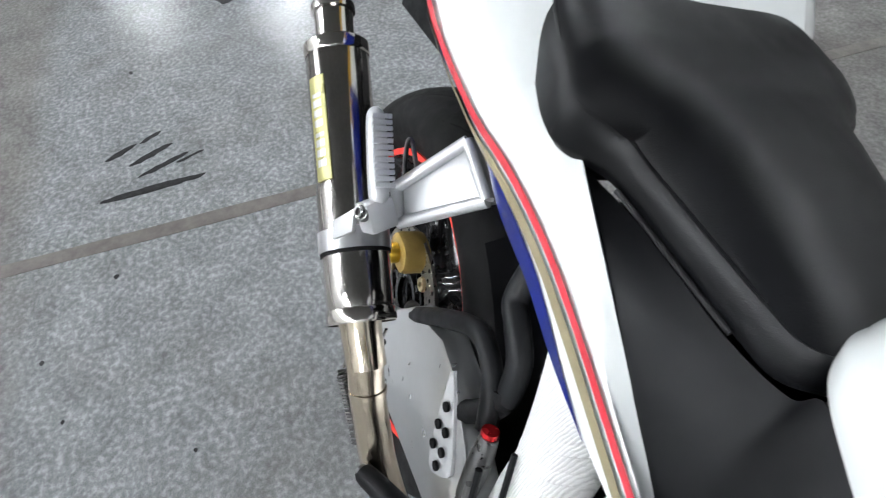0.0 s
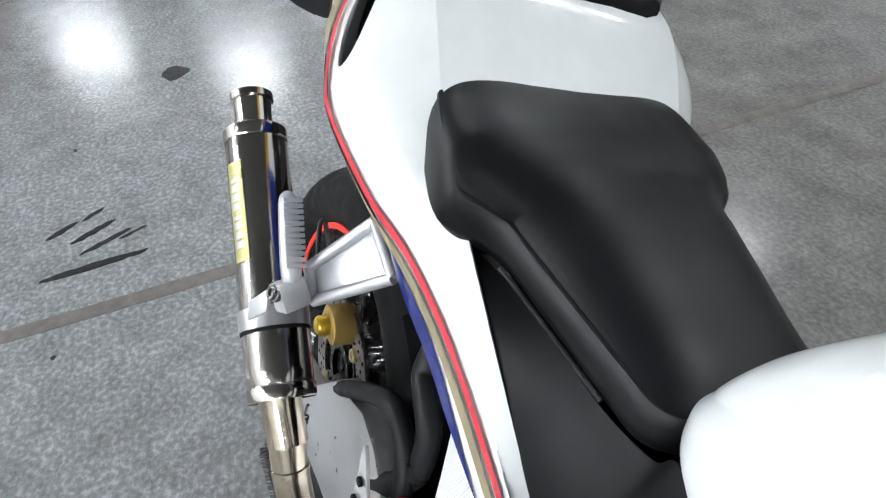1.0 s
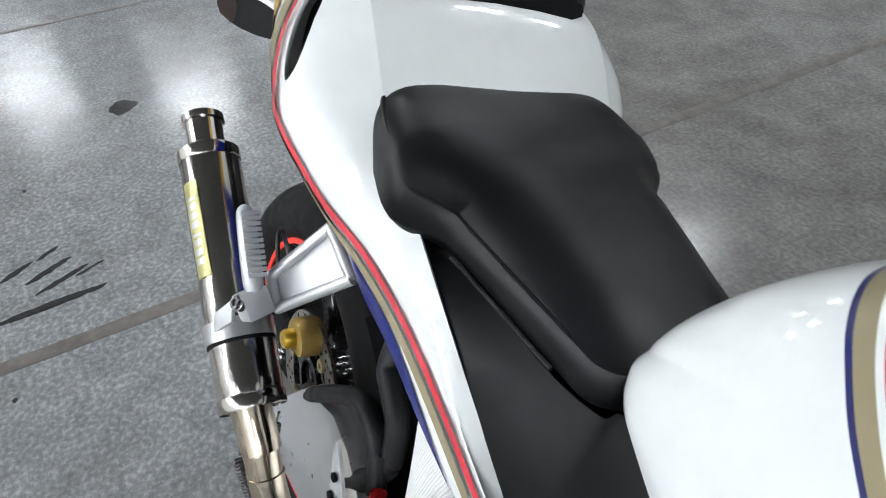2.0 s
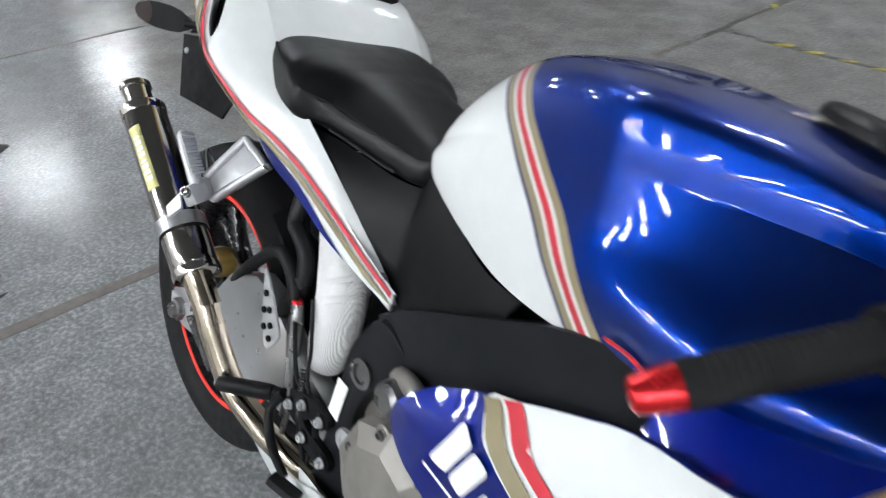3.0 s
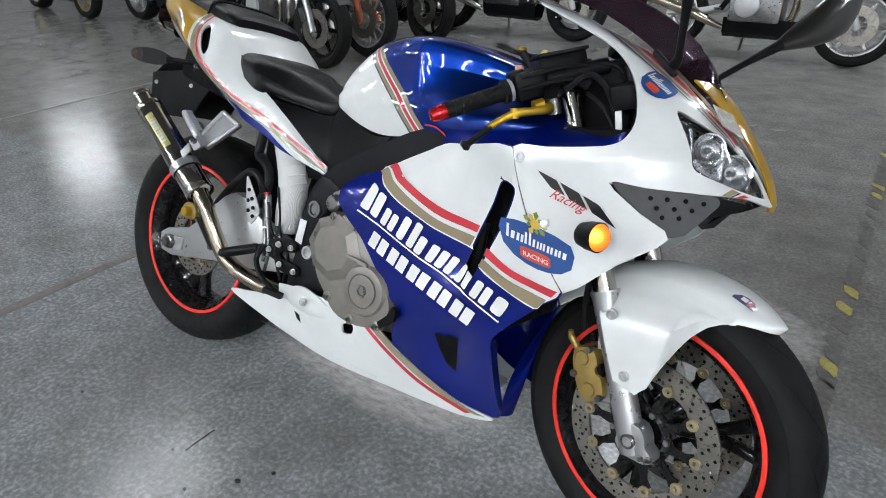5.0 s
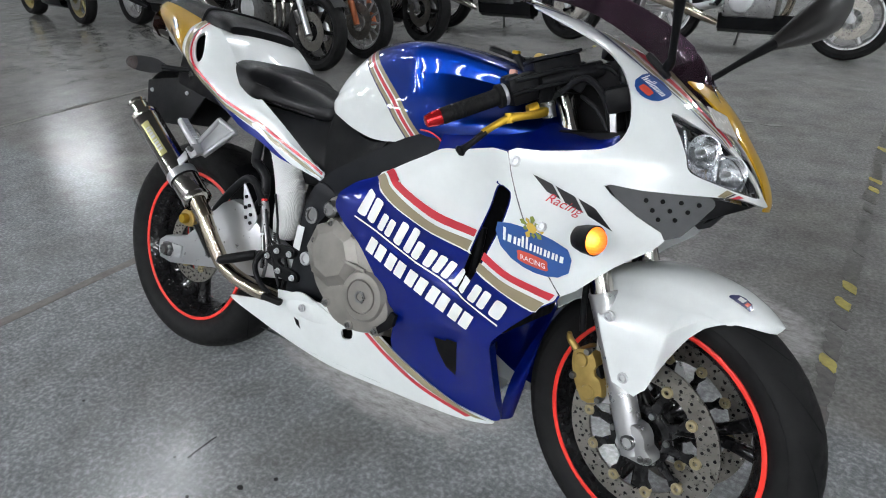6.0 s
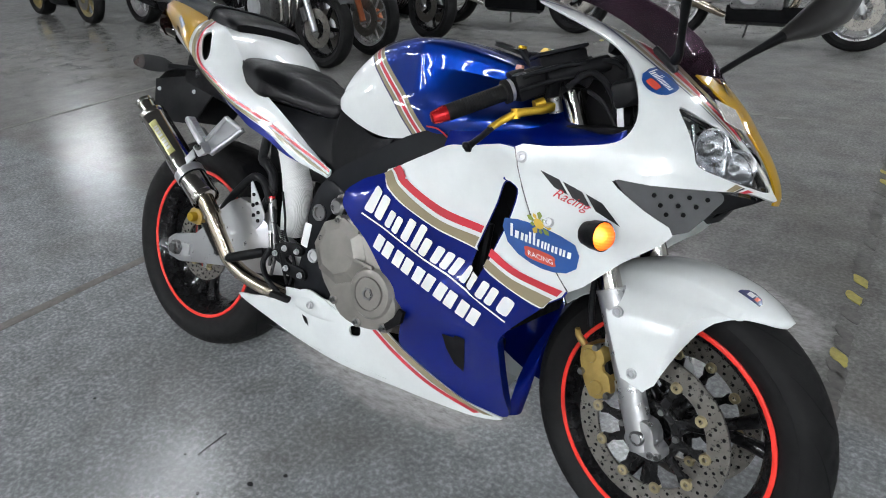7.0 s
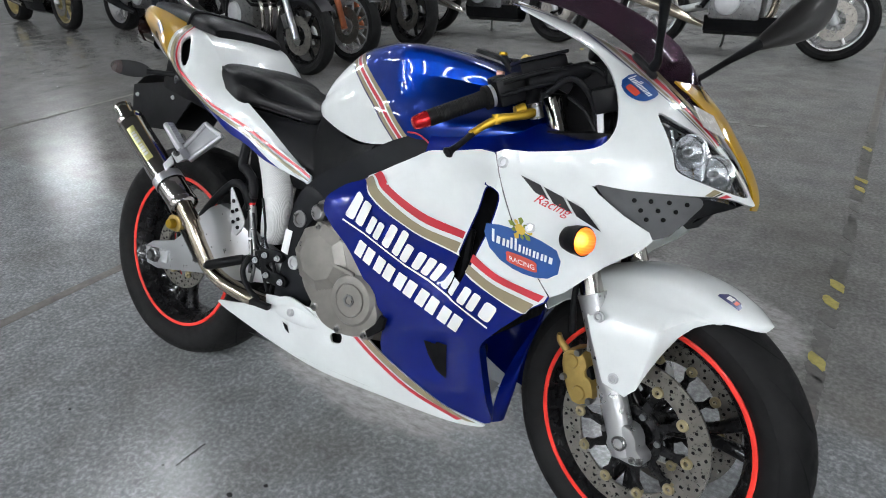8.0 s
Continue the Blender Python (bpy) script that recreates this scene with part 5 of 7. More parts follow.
for u, w in ((0.4585, 0.430), (0.501, 0.432), (0.4694, 0.382), (0.519, 0.377), (0.428, 0.410)):
    part("bolt_seat", lathe([(-0.172, 0.012), (-0.1785, 0.0115), (-0.1785, 0.0)], 18, (u, 0, w)), BLACKPL, rs)
    bolt(rs, (u, -0.179, w), (0, -1, 0), 0.0062, ALU, 0.006)
part("push_rod", tube([(0.392, -0.168, 0.500), (0.412, -0.172, 0.445), (0.422, -0.174, 0.400), (0.418, -0.176, 0.350)], 0.0045, 8), STEELDK, rs)
part("switch_spring", spring_bm((0.436, -0.170, 0.470), (0.446, -0.172, 0.400), 0.004, 14), SPRING, rs)
part("wire", tube([(0.402, -0.150, 0.560), (0.430, -0.160, 0.500), (0.446, -0.168, 0.460), (0.486, -0.172, 0.405), (0.480, -0.170, 0.340)], 0.003, 8), HOSE, rs)
rp = part("foot_peg", tube([(0.405, -0.175, 0.408), (0.388, -0.180, 0.402), (0.382, -0.184, 0.400), (0.306, -0.212, 0.370), (0.298, -0.215, 0.367)], [0.010, 0.010, 0.0125, 0.0125, 0.009], 14, 3), BLACKPL, bike, "black knurled rider foot peg")
part("peg_tip", tube([(0.302, -0.2135, 0.3685), (0.292, -0.217, 0.3645)], 0.008, 12), STEELDK, rp)
part("brake_pedal", tube([(0.41, -0.178, 0.415), (0.40, -0.190, 0.38), (0.43, -0.198, 0.345), (0.475, -0.20, 0.325)], [0.008, 0.007, 0.007, 0.006], 10), BLACKPL, bike, "black rear brake pedal")
part("pedal_pad", box((0.052, 0.020, 0.014), (0.488, -0.206, 0.318), 0.004, (0, 8, 20)), RUBBER, bike)
part("linkage", tube([(0.383, -0.158, 0.45), (0.40, -0.165, 0.40), (0.405, -0.17, 0.37)], 0.006, 8), STEELDK, bike)
part("cable", tube([(0.39, -0.165, 0.52), (0.42, -0.168, 0.45), (0.47, -0.168, 0.43), (0.50, -0.17, 0.37)], 0.0035, 8), HOSE, bike)
part("cable", tube([(0.385, -0.158, 0.47), (0.43, -0.172, 0.43), (0.455, -0.174, 0.38), (0.47, -0.17, 0.34)], 0.004, 8), HOSE, bike)

# ---- side fairing
FAIR = [(0.711, 0.652), (0.751, 0.672), (0.805, 0.700), (0.862, 0.730), (0.927, 0.760), (0.978, 0.768), (1.069, 0.781), (1.092, 0.714), (1.128, 0.637), (1.161, 0.586), (1.198, 0.537), (1.164, 0.503), (1.148, 0.485), (1.100, 0.434), (1.076, 0.400), (1.078, 0.365), (1.092, 0.279), (1.102, 0.224), (1.028, 0.222), (0.920, 0.256), (0.845, 0.310), (0.851, 0.389), (0.832, 0.416), (0.799, 0.458), (0.755, 0.510), (0.702, 0.567), (0.678, 0.593), (0.683, 0.622)]
SLIT = [(1.045, 0.708), (1.058, 0.715), (1.074, 0.713), (1.083, 0.700), (1.071, 0.645), (1.055, 0.602), (1.040, 0.560), (1.014, 0.503), (1.000, 0.487), (0.991, 0.492), (0.991, 0.525), (1.003, 0.574), (1.019, 0.621), (1.035, 0.668)]


def both(name, make, material, parent, label, angle=30):
    bm = make()
    b2 = flipped(bm)
    a = raw_part(name, bm, material, parent, label, angle)
    raw_part(name, b2, material, parent, label, angle)
    return a


both("side_fairing", lambda: panel(FAIR, 0.004, 0, SLIT, 4), BLUE, bike, "glossy blue side fairing with an air slit")
# white upper half is a painted skin laid over the blue one
WUP = [(0.765, 0.676), (0.805, 0.700), (0.862, 0.730), (0.927, 0.760), (0.978, 0.768), (1.066, 0.780), (1.090, 0.714), (1.126, 0.637), (1.159, 0.586), (1.194, 0.538), (1.166, 0.508), (1.150, 0.492), (1.087, 0.514), (1.034, 0.541), (1.043, 0.562), (1.058, 0.602), (1.074, 0.645), (1.086, 0.700), (1.075, 0.716), (1.057, 0.718), (1.043, 0.710), (1.033, 0.670), (1.016, 0.621), (1.001, 0.576), (0.998, 0.570), (0.889, 0.604), (0.812, 0.634)]
up = both("upper_paint", lambda: panel(WUP, 0.0015, 0.002, None, 3, 0.012), WHITE, bike, "glossy white upper fairing")
both("red_stripe", lambda: band([(0.803, 0.700), (0.869, 0.664), (0.940, 0.638), (1.013, 0.620)], [(0.785, 0.689), (0.860, 0.650), (0.936, 0.621), (1.008, 0.605)], 0.0038), RED, up, "red stripe")
both("khaki_stripe", lambda: band([(0.781, 0.686), (0.855, 0.643), (0.934, 0.612), (1.005, 0.596)], [(0.762, 0.675), (0.824, 0.633), (0.892, 0.607), (0.997, 0.574)], 0.0038), KHAKI, up, "khaki stripe")
both("red_stripe", lambda: band([(1.046, 0.586), (1.094, 0.559), (1.150, 0.545), (1.189, 0.538)], [(1.041, 0.570), (1.091, 0.545), (1.147, 0.531), (1.180, 0.524)], 0.0038), RED, up, "red stripe")
both("khaki_stripe", lambda: band([(1.039, 0.563), (1.090, 0.537), (1.146, 0.523), (1.172, 0.517)], [(1.033, 0.546), (1.088, 0.517), (1.146, 0.497), (1.158, 0.497)], 0.0038), KHAKI, up, "khaki stripe")
# Plain dark sheet inside the slit; the shade there is its colour.
part("slit_liner", panel([(1.035, 0.72), (1.085, 0.715), (1.092, 0.69), (1.07, 0.60), (1.03, 0.51), (0.985, 0.47), (0.962, 0.49), (0.975, 0.57), (1.01, 0.67)], 0.003, -0.055), DARK, bike, "dark sheet for the shade behind the air slit")
part("slit_strut", tube([(1.005, -0.17, 0.62), (1.00, -0.165, 0.54), (0.985, -0.15, 0.47)], 0.010, 8), BLACKPL, bike)

# brand lettering as plain white bars along two lines
TD = Vector((0.355, -0.1406)).normalized()
TN = Vector((-TD.y, TD.x))


def letter_bars(o, sizes, height, lean, rnd=0.25):
    x = 0.0
    for wd, hh in sizes:
        if hh:
            p = [(x, 0), (x + wd, 0), (x + wd + lean * hh, hh), (x + lean * hh, hh)]
            c = Vector((sum(q[0] for q in p) / 4, sum(q[1] for q in p) / 4))
            loop = []
            for i in range(4):
                a, b, d = Vector(p[i - 1]), Vector(p[i]), Vector(p[(i + 1) % 4])
                r = rnd * min(wd, hh)
                for t in (0, 0.5, 1):
                    e0, e1 = b + (a - b).normalized() * r, b + (d - b).normalized() * r
                    q = e0 * (1 - t) ** 2 + b * 2 * t * (1 - t) + e1 * t ** 2
                    loop.append(q)
            yield [tuple(o + TD * q.x + TN * q.y) for q in loop]
        x += wd + 0.0065
    return


def strokes(n, wd, tall, low):
    """One letter as upright bars: their widths, with the first as tall as given."""
    gap = 0.006
    w = (wd - gap * (n - 1)) / n
    return [(w, tall)] + [(w, low)] * (n - 1)


O1 = Vector((0.7350, 0.5945))
x = 0.0
for n, wd, tall, low in ((2, 0.050, 0.060, 0.058), (2, 0.038, 0.040, 0.040), (1, 0.019, 0.054, 0.04), (2, 0.040, 0.060, 0.041), (3, 0.060, 0.041, 0.041), (2, 0.037, 0.040, 0.040), (2, 0.039, 0.041, 0.041), (1, 0.026, 0.040, 0.04)):
    bars = strokes(n, wd, tall, low)
    xx = x
    for w, h in bars:
        for loop in letter_bars(O1 + TD * xx, [(w, h)], h, 0.06, 0.3):
            both("letter_bar", lambda: panel(loop, 0, 0.0042, smooth=False, step=0.015), TAPEWHITE, bike, "")
        xx += w + 0.005
    x += wd * 1.0 + 0.0102
O2 = Vector((0.7650, 0.5180))
for k in range(5):
    for t in range(2):
        for loop in letter_bars(O2 + TD * (k * 0.0575 + t * 0.0265), [(0.0215, 0.036)], 0.036, 0.04, 0.1):
            both("letter_bar", lambda: panel(loop, 0, 0.0042, smooth=False, step=0.015), TAPEWHITE, bike, "")
ln = [tuple(Vector((0.7317, 0.5835)) + TD * a + TN * b) for a, b in ((0, 0), (0.382, 0), (0.382, 0.0038), (0, 0.0035))]
both("underline", lambda: panel(ln, 0, 0.0042, smooth=False, step=0.03), TAPEWHITE, bike, "thin white line")

# badge: blue shield with a pale script bar, a red lozenge and a gold crest
def badge(c, du, dw, k, parent, off=0.0045):
    c, a, b = Vector(c), Vector(du) * k, Vector(dw) * k
    at = lambda x, y: tuple(c + a * x + b * y)
    sh = [(-1, 0.16), (-0.92, 0.40), (-0.55, 0.50), (0.0, 0.55), (0.55, 0.50), (0.92, 0.40), (1.0, 0.16), (0.90, -0.20), (0.62, -0.42), (0.3, -0.52), (0.0, -0.55), (-0.3, -0.52), (-0.62, -0.42), (-0.90, -0.20)]
    ob = raw_part("badge", panel([at(x, y) for x, y in sh], 0, off, smooth=False), LOGOBLUE, parent, "blue shield badge")
    for x0, wd, h in ((-0.80, 0.07, 0.34), (-0.68, 0.10, 0.20), (-0.52, 0.07, 0.20), (-0.41, 0.07, 0.20), (-0.30, 0.06, 0.30), (-0.19, 0.06, 0.32), (-0.09, 0.06, 0.20), (0.02, 0.05, 0.19), (0.10, 0.05, 0.19), (0.18, 0.05, 0.19), (0.28, 0.06, 0.18), (0.37, 0.06, 0.18), (0.48, 0.06, 0.18), (0.57, 0.06, 0.18), (0.68, 0.09, 0.17)):
        raw_part("script_bar", panel([at(x0, 0.0), at(x0 + wd, 0.0), at(x0 + wd + 0.04, h), at(x0 + 0.04, h)], 0, off + 0.0012, smooth=False, step=0.03), TAPEWHITE, ob)
    raw_part("lozenge", panel([at(-0.42, -0.24), at(-0.36, -0.10), at(0.30, -0.10), at(0.36, -0.24), at(0.30, -0.38), at(-0.36, -0.38)], 0, off + 0.0012, None, 4), LOGORED, ob, "red lozenge")
    for i in range(9 if k > 0.05 else 0):
        t = 2 * math.pi * i / 9
        r = 0.20 if i % 2 else 0.26
        raw_part("crest_leaf", panel([at(0.02 + 0.08 * math.cos(t), 0.60 + 0.08 * math.sin(t)), at(0.02 + r * math.cos(t - 0.28), 0.60 + r * math.sin(t - 0.28)), at(0.02 + r * 1.25 * math.cos(t), 0.60 + r * 1.25 * math.sin(t)), at(0.02 + r * math.cos(t + 0.28), 0.60 + r * math.sin(t + 0.28))], 0, off + 0.0014, smooth=False, step=0.03), LOGOLEAF if i % 3 else LOGOGOLD, ob)
    if k < 0.05:
        return ob
    raw_part("crest", panel([at(0.02 + 0.13 * math.cos(t), 0.60 + 0.13 * math.sin(t)) for t in (0, 0.8, 1.6, 2.4, 3.1, 3.9, 4.7, 5.5)], 0, off + 0.002, None, 2), LOGOGOLD, ob)
    return ob


badge((1.139, 0.611), (0.975, -0.16), (-0.20, 0.97), 0.0745, bike)

# ---- belly pan
BELLY = [(0.275, 0.255), (0.36, 0.278), (0.468, 0.308), (0.530, 0.345), (0.570, 0.358), (0.613, 0.352), (0.669, 0.334), (0.738, 0.336), (0.785, 0.345), (0.855, 0.302), (0.930, 0.262), (1.010, 0.228), (1.092, 0.216), (1.026, 0.196), (0.914, 0.192), (0.823, 0.192), (0.652, 0.190), (0.500, 0.212), (0.391, 0.232)]
HOLE = [(0.705, 0.309), (0.734, 0.317), (0.731, 0.294), (0.705, 0.287)]
bp = both("belly_pan", lambda: panel(BELLY, 0.004, 0.003, HOLE, 4), WHITE, bike, "glossy white belly pan")
both("red_stripe", lambda: band([(0.768, 0.338), (0.838, 0.290), (0.924, 0.244), (1.040, 0.213)], [(0.755, 0.336), (0.830, 0.283), (0.917, 0.236), (1.027, 0.206)], 0.0042), RED, bp, "red stripe")
both("khaki_stripe", lambda: band([(0.790, 0.344), (0.860, 0.300), (0.936, 0.260), (1.020, 0.226), (1.075, 0.216)], [(0.772, 0.340), (0.842, 0.292), (0.926, 0.247), (1.000, 0.222), (1.050, 0.212)], 0.0042), KHAKI, bp, "khaki stripe")
part("belly_keel", loft([[(u, -0.165 * k, 0.205), (u, -0.10 * k, 0.180), (u, 0, 0.172), (u, 0.10 * k, 0.180), (u, 0.165 * k, 0.205)] for u, k in ((0.40, 0.9), (0.6, 0.97), (0.8, 0.95), (1.0, 0.75))], False, False), WHITE, bp)
bolt(bp, (0.585, -skin(0.585, 0.325) - 0.0155, 0.325), (0, -1, 0.1), 0.0075, ALU, 0.004)
def pan_bulge():
    rows = []
    for i in range(15):
        row = []
        for j in range(9):
            x, y = -1 + i / 7, -1 + j / 4
            r2 = x * x + y * y
            u, w = 0.590 + 0.112 * x, 0.316 + 0.034 * y + 0.010 * x * (0.3 - x)
            row.append((u, -skin(u, w) + 0.003 - 0.012 * max(0, 1 - r2 * 0.8) ** 1.6, w))
        rows.append(row)
    bm = loft(rows, False, False)
    bmesh.ops.recalc_face_normals(bm, faces=bm.faces)
    if sum(f.normal.y for f in bm.faces) > 0:
        bmesh.ops.reverse_faces(bm, faces=bm.faces)
    return bm


both("pan_bulge", pan_bulge, WHITE, bp, "")
# Dark block behind the hole and dark patch for the notch paint their shade.
part("hole_liner", box((0.06, 0.01, 0.05), (0.72, -0.150, 0.30), 0.002), DARK, bp)
part("pan_notch", panel([(0.545, 0.288), (0.562, 0.283), (0.566, 0.262), (0.552, 0.270)], 0, 0.0045, smooth=False), DARK, bp)
INLET = [(0.946, 0.372), (0.972, 0.371), (0.975, 0.377), (0.998, 0.376), (0.999, 0.297), (0.975, 0.309), (0.956, 0.342)]
# Dark patch laid on the skin; paints the shade inside the inlet.
both("inlet_shade", lambda: panel(INLET, 0, 0.003, smooth=False), DARK, bike, "flat dark patch for the shade in the lower air inlet")
# blue chin that joins both halves in front of the engine
VL = [(1.094, -0.112, 0.219), (1.081, -0.070, 0.261), (1.072, -0.030, 0.290), (1.078, 0.010, 0.345), (1.092, 0.048, 0.400), (1.10, 0.07, 0.46)]
VR = [(1.104, -0.060, 0.212), (1.103, -0.030, 0.272), (1.100, -0.005, 0.335), (1.098, 0.028, 0.376), (1.098, 0.055, 0.415), (1.104, 0.085, 0.47)]
part("fairing_chin", thicken(loft([[Vector(a).lerp(Vector(b), t) + Vector((0.006 * math.sin(math.pi * t), 0, 0)) for t in (0, 0.2, 0.4, 0.6, 0.8, 1)] for a, b in zip(cr(VL, 5), cr(VR, 5))], False, False), 0.003), BLUE, bike, "blue chin of the lower fairing")
both("fairing_return", lambda: loft([[(u - 0.010 * t, -skin(u, w) + 0.045 * t, w - 0.004 * t) for t in (0, 0.3, 0.6, 1)] for u, w in cr([(1.164, 0.503), (1.148, 0.485), (1.100, 0.434), (1.076, 0.400), (1.078, 0.365), (1.092, 0.279), (1.102, 0.224)], 4)], False, False), BLUE, bike, "blue folded front edge of the fairing")

# ---- front cowl
COWL = [(1.069, 0.781), (1.130, 0.792), (1.192, 0.804), (1.234, 0.816), (1.252, 0.836), (1.254, 0.871), (1.236, 0.917), (1.204, 0.957), (1.160, 0.988), (1.101, 1.014), (1.027, 1.042), (0.985, 1.060), (0.985, 1.084), (1.022, 1.081), (1.086, 1.062), (1.164, 1.025), (1.247, 0.974), (1.300, 0.936), (1.340, 0.905), (1.375, 0.876), (1.403, 0.851), (1.440, 0.812), (1.470, 0.772), (1.476, 0.760), (1.440, 0.768), (1.394, 0.764), (1.302, 0.757), (1.243, 0.754), (1.300, 0.712), (1.349, 0.678), (1.280, 0.614), (1.198, 0.537), (1.161, 0.586), (1.128, 0.637), (1.092, 0.714)]
HL = [(1.307, 0.890), (1.346, 0.876), (1.387, 0.857), (1.425, 0.824), (1.455, 0.790), (1.464, 0.773), (1.441, 0.776), (1.401, 0.786), (1.362, 0.799), (1.348, 0.826), (1.328, 0.858)]


def cowl_bm(off, thick):
    return panel(COWL, thick, off, HL, 3, 0.014)


cowl = both("front_cowl", lambda: cowl_bm(0.0025, 0.004), WHITE, bike, "glossy white front cowl round the headlamps")
both("seam", lambda: band([(1.0685, 0.781), (1.0915, 0.714), (1.1275, 0.637), (1.1605, 0.586), (1.196, 0.538)], [(1.0705, 0.781), (1.0935, 0.714), (1.1295, 0.637), (1.1625, 0.586), (1.199, 0.538)], 0.0032), STEELDK, bike, "panel gap")
for u, w in ((1.086, 0.766), (1.148, 0.660)):
    p = Vector((u, -skin(u, w) - 0.003, w))
    bolt(bike, p, (0.1, -1, 0.15), 0.0085, ALU, 0.004, "fairing_screw")
# stripes beside the screen and down the nose
slim = lambda u: float(np.interp(u, [1.0, 1.2, 1.40], [1.0, 0.85, 0.42]))
e0 = [(0.99, 1.083), (1.086, 1.063), (1.164, 1.026), (1.247, 0.975), (1.321, 0.925), (1.382, 0.876), (1.402, 0.856)]
for mt, a, b, nm in ((KHAKI, 0.000, 0.0060, "khaki_stripe"), (RED, 0.0095, 0.0155, "red_stripe"), (KHAKI, 0.0190, 0.0230, "khaki_stripe"), (NAVY, 0.0255, 0.0275, "navy_stripe")):
    both(nm, lambda: band([(u - a * 0.42 * slim(u), w - a * slim(u)) for u, w in e0], [(u - b * 0.42 * slim(u), w - b * slim(u)) for u, w in e0], 0.0046), mt, cowl, "thin pinstripe beside the screen")
# yellow nose between the lamps
NOSE = [(0.952, 1.336), (0.930, 1.362), (0.900, 1.392), (0.865, 1.420), (0.830, 1.447), (0.795, 1.468), (0.768, 1.478), (0.752, 1.478)]
rings = []
for w, u in (tuple(q) for q in cr(NOSE, 4)):
    k = float(np.interp(w, [0.75, 0.80, 0.86, 0.95], [0.026, 0.030, 0.036, 0.060]))
    rings.append([(u - 9.5 * v * v, v, w) for v in (k * t for t in (-1, -0.66, -0.33, 0, 0.33, 0.66, 1))])
bm = loft(rings, False, False)
thicken(bm, 0.004)
nose = part("nose_strip", bm, YELLOW, cowl, "yellow centre strip of the nose")
part("position_lamp", lathe([(0.0, 0.0), (0.004, 0.02), (0.0, 0.028)], 20, axis="x"), GLASS, nose, m=pose(1.352, -0.012, 0.937, 0, -40, 0))
part("tape_piece", slab4([(1.352, -0.098, 0.913), (1.378, -0.046, 0.903), (1.408, -0.060, 0.866), (1.378, -0.110, 0.880)], 0.0015, 0), CREAM, cowl, "strip of pale adhesive tape")
for mt, a0, a1, lb in ((KHAKI, 0.0, 0.010, "khaki"), (BLACKINK, 0.011, 0.014, "black"), (RED, 0.018, 0.026, "red")):
    both("chin_stripe", lambda: panel([(1.418 + a0, 0.779 - a0 * 0.35), (1.418 + a1, 0.779 - a1 * 0.35), (1.408 + a1, 0.766), (1.408 + a0, 0.766)], 0, 0.0042, smooth=False, step=0.03), mt, cowl, "thin " + lb + " stripe under the lamp")
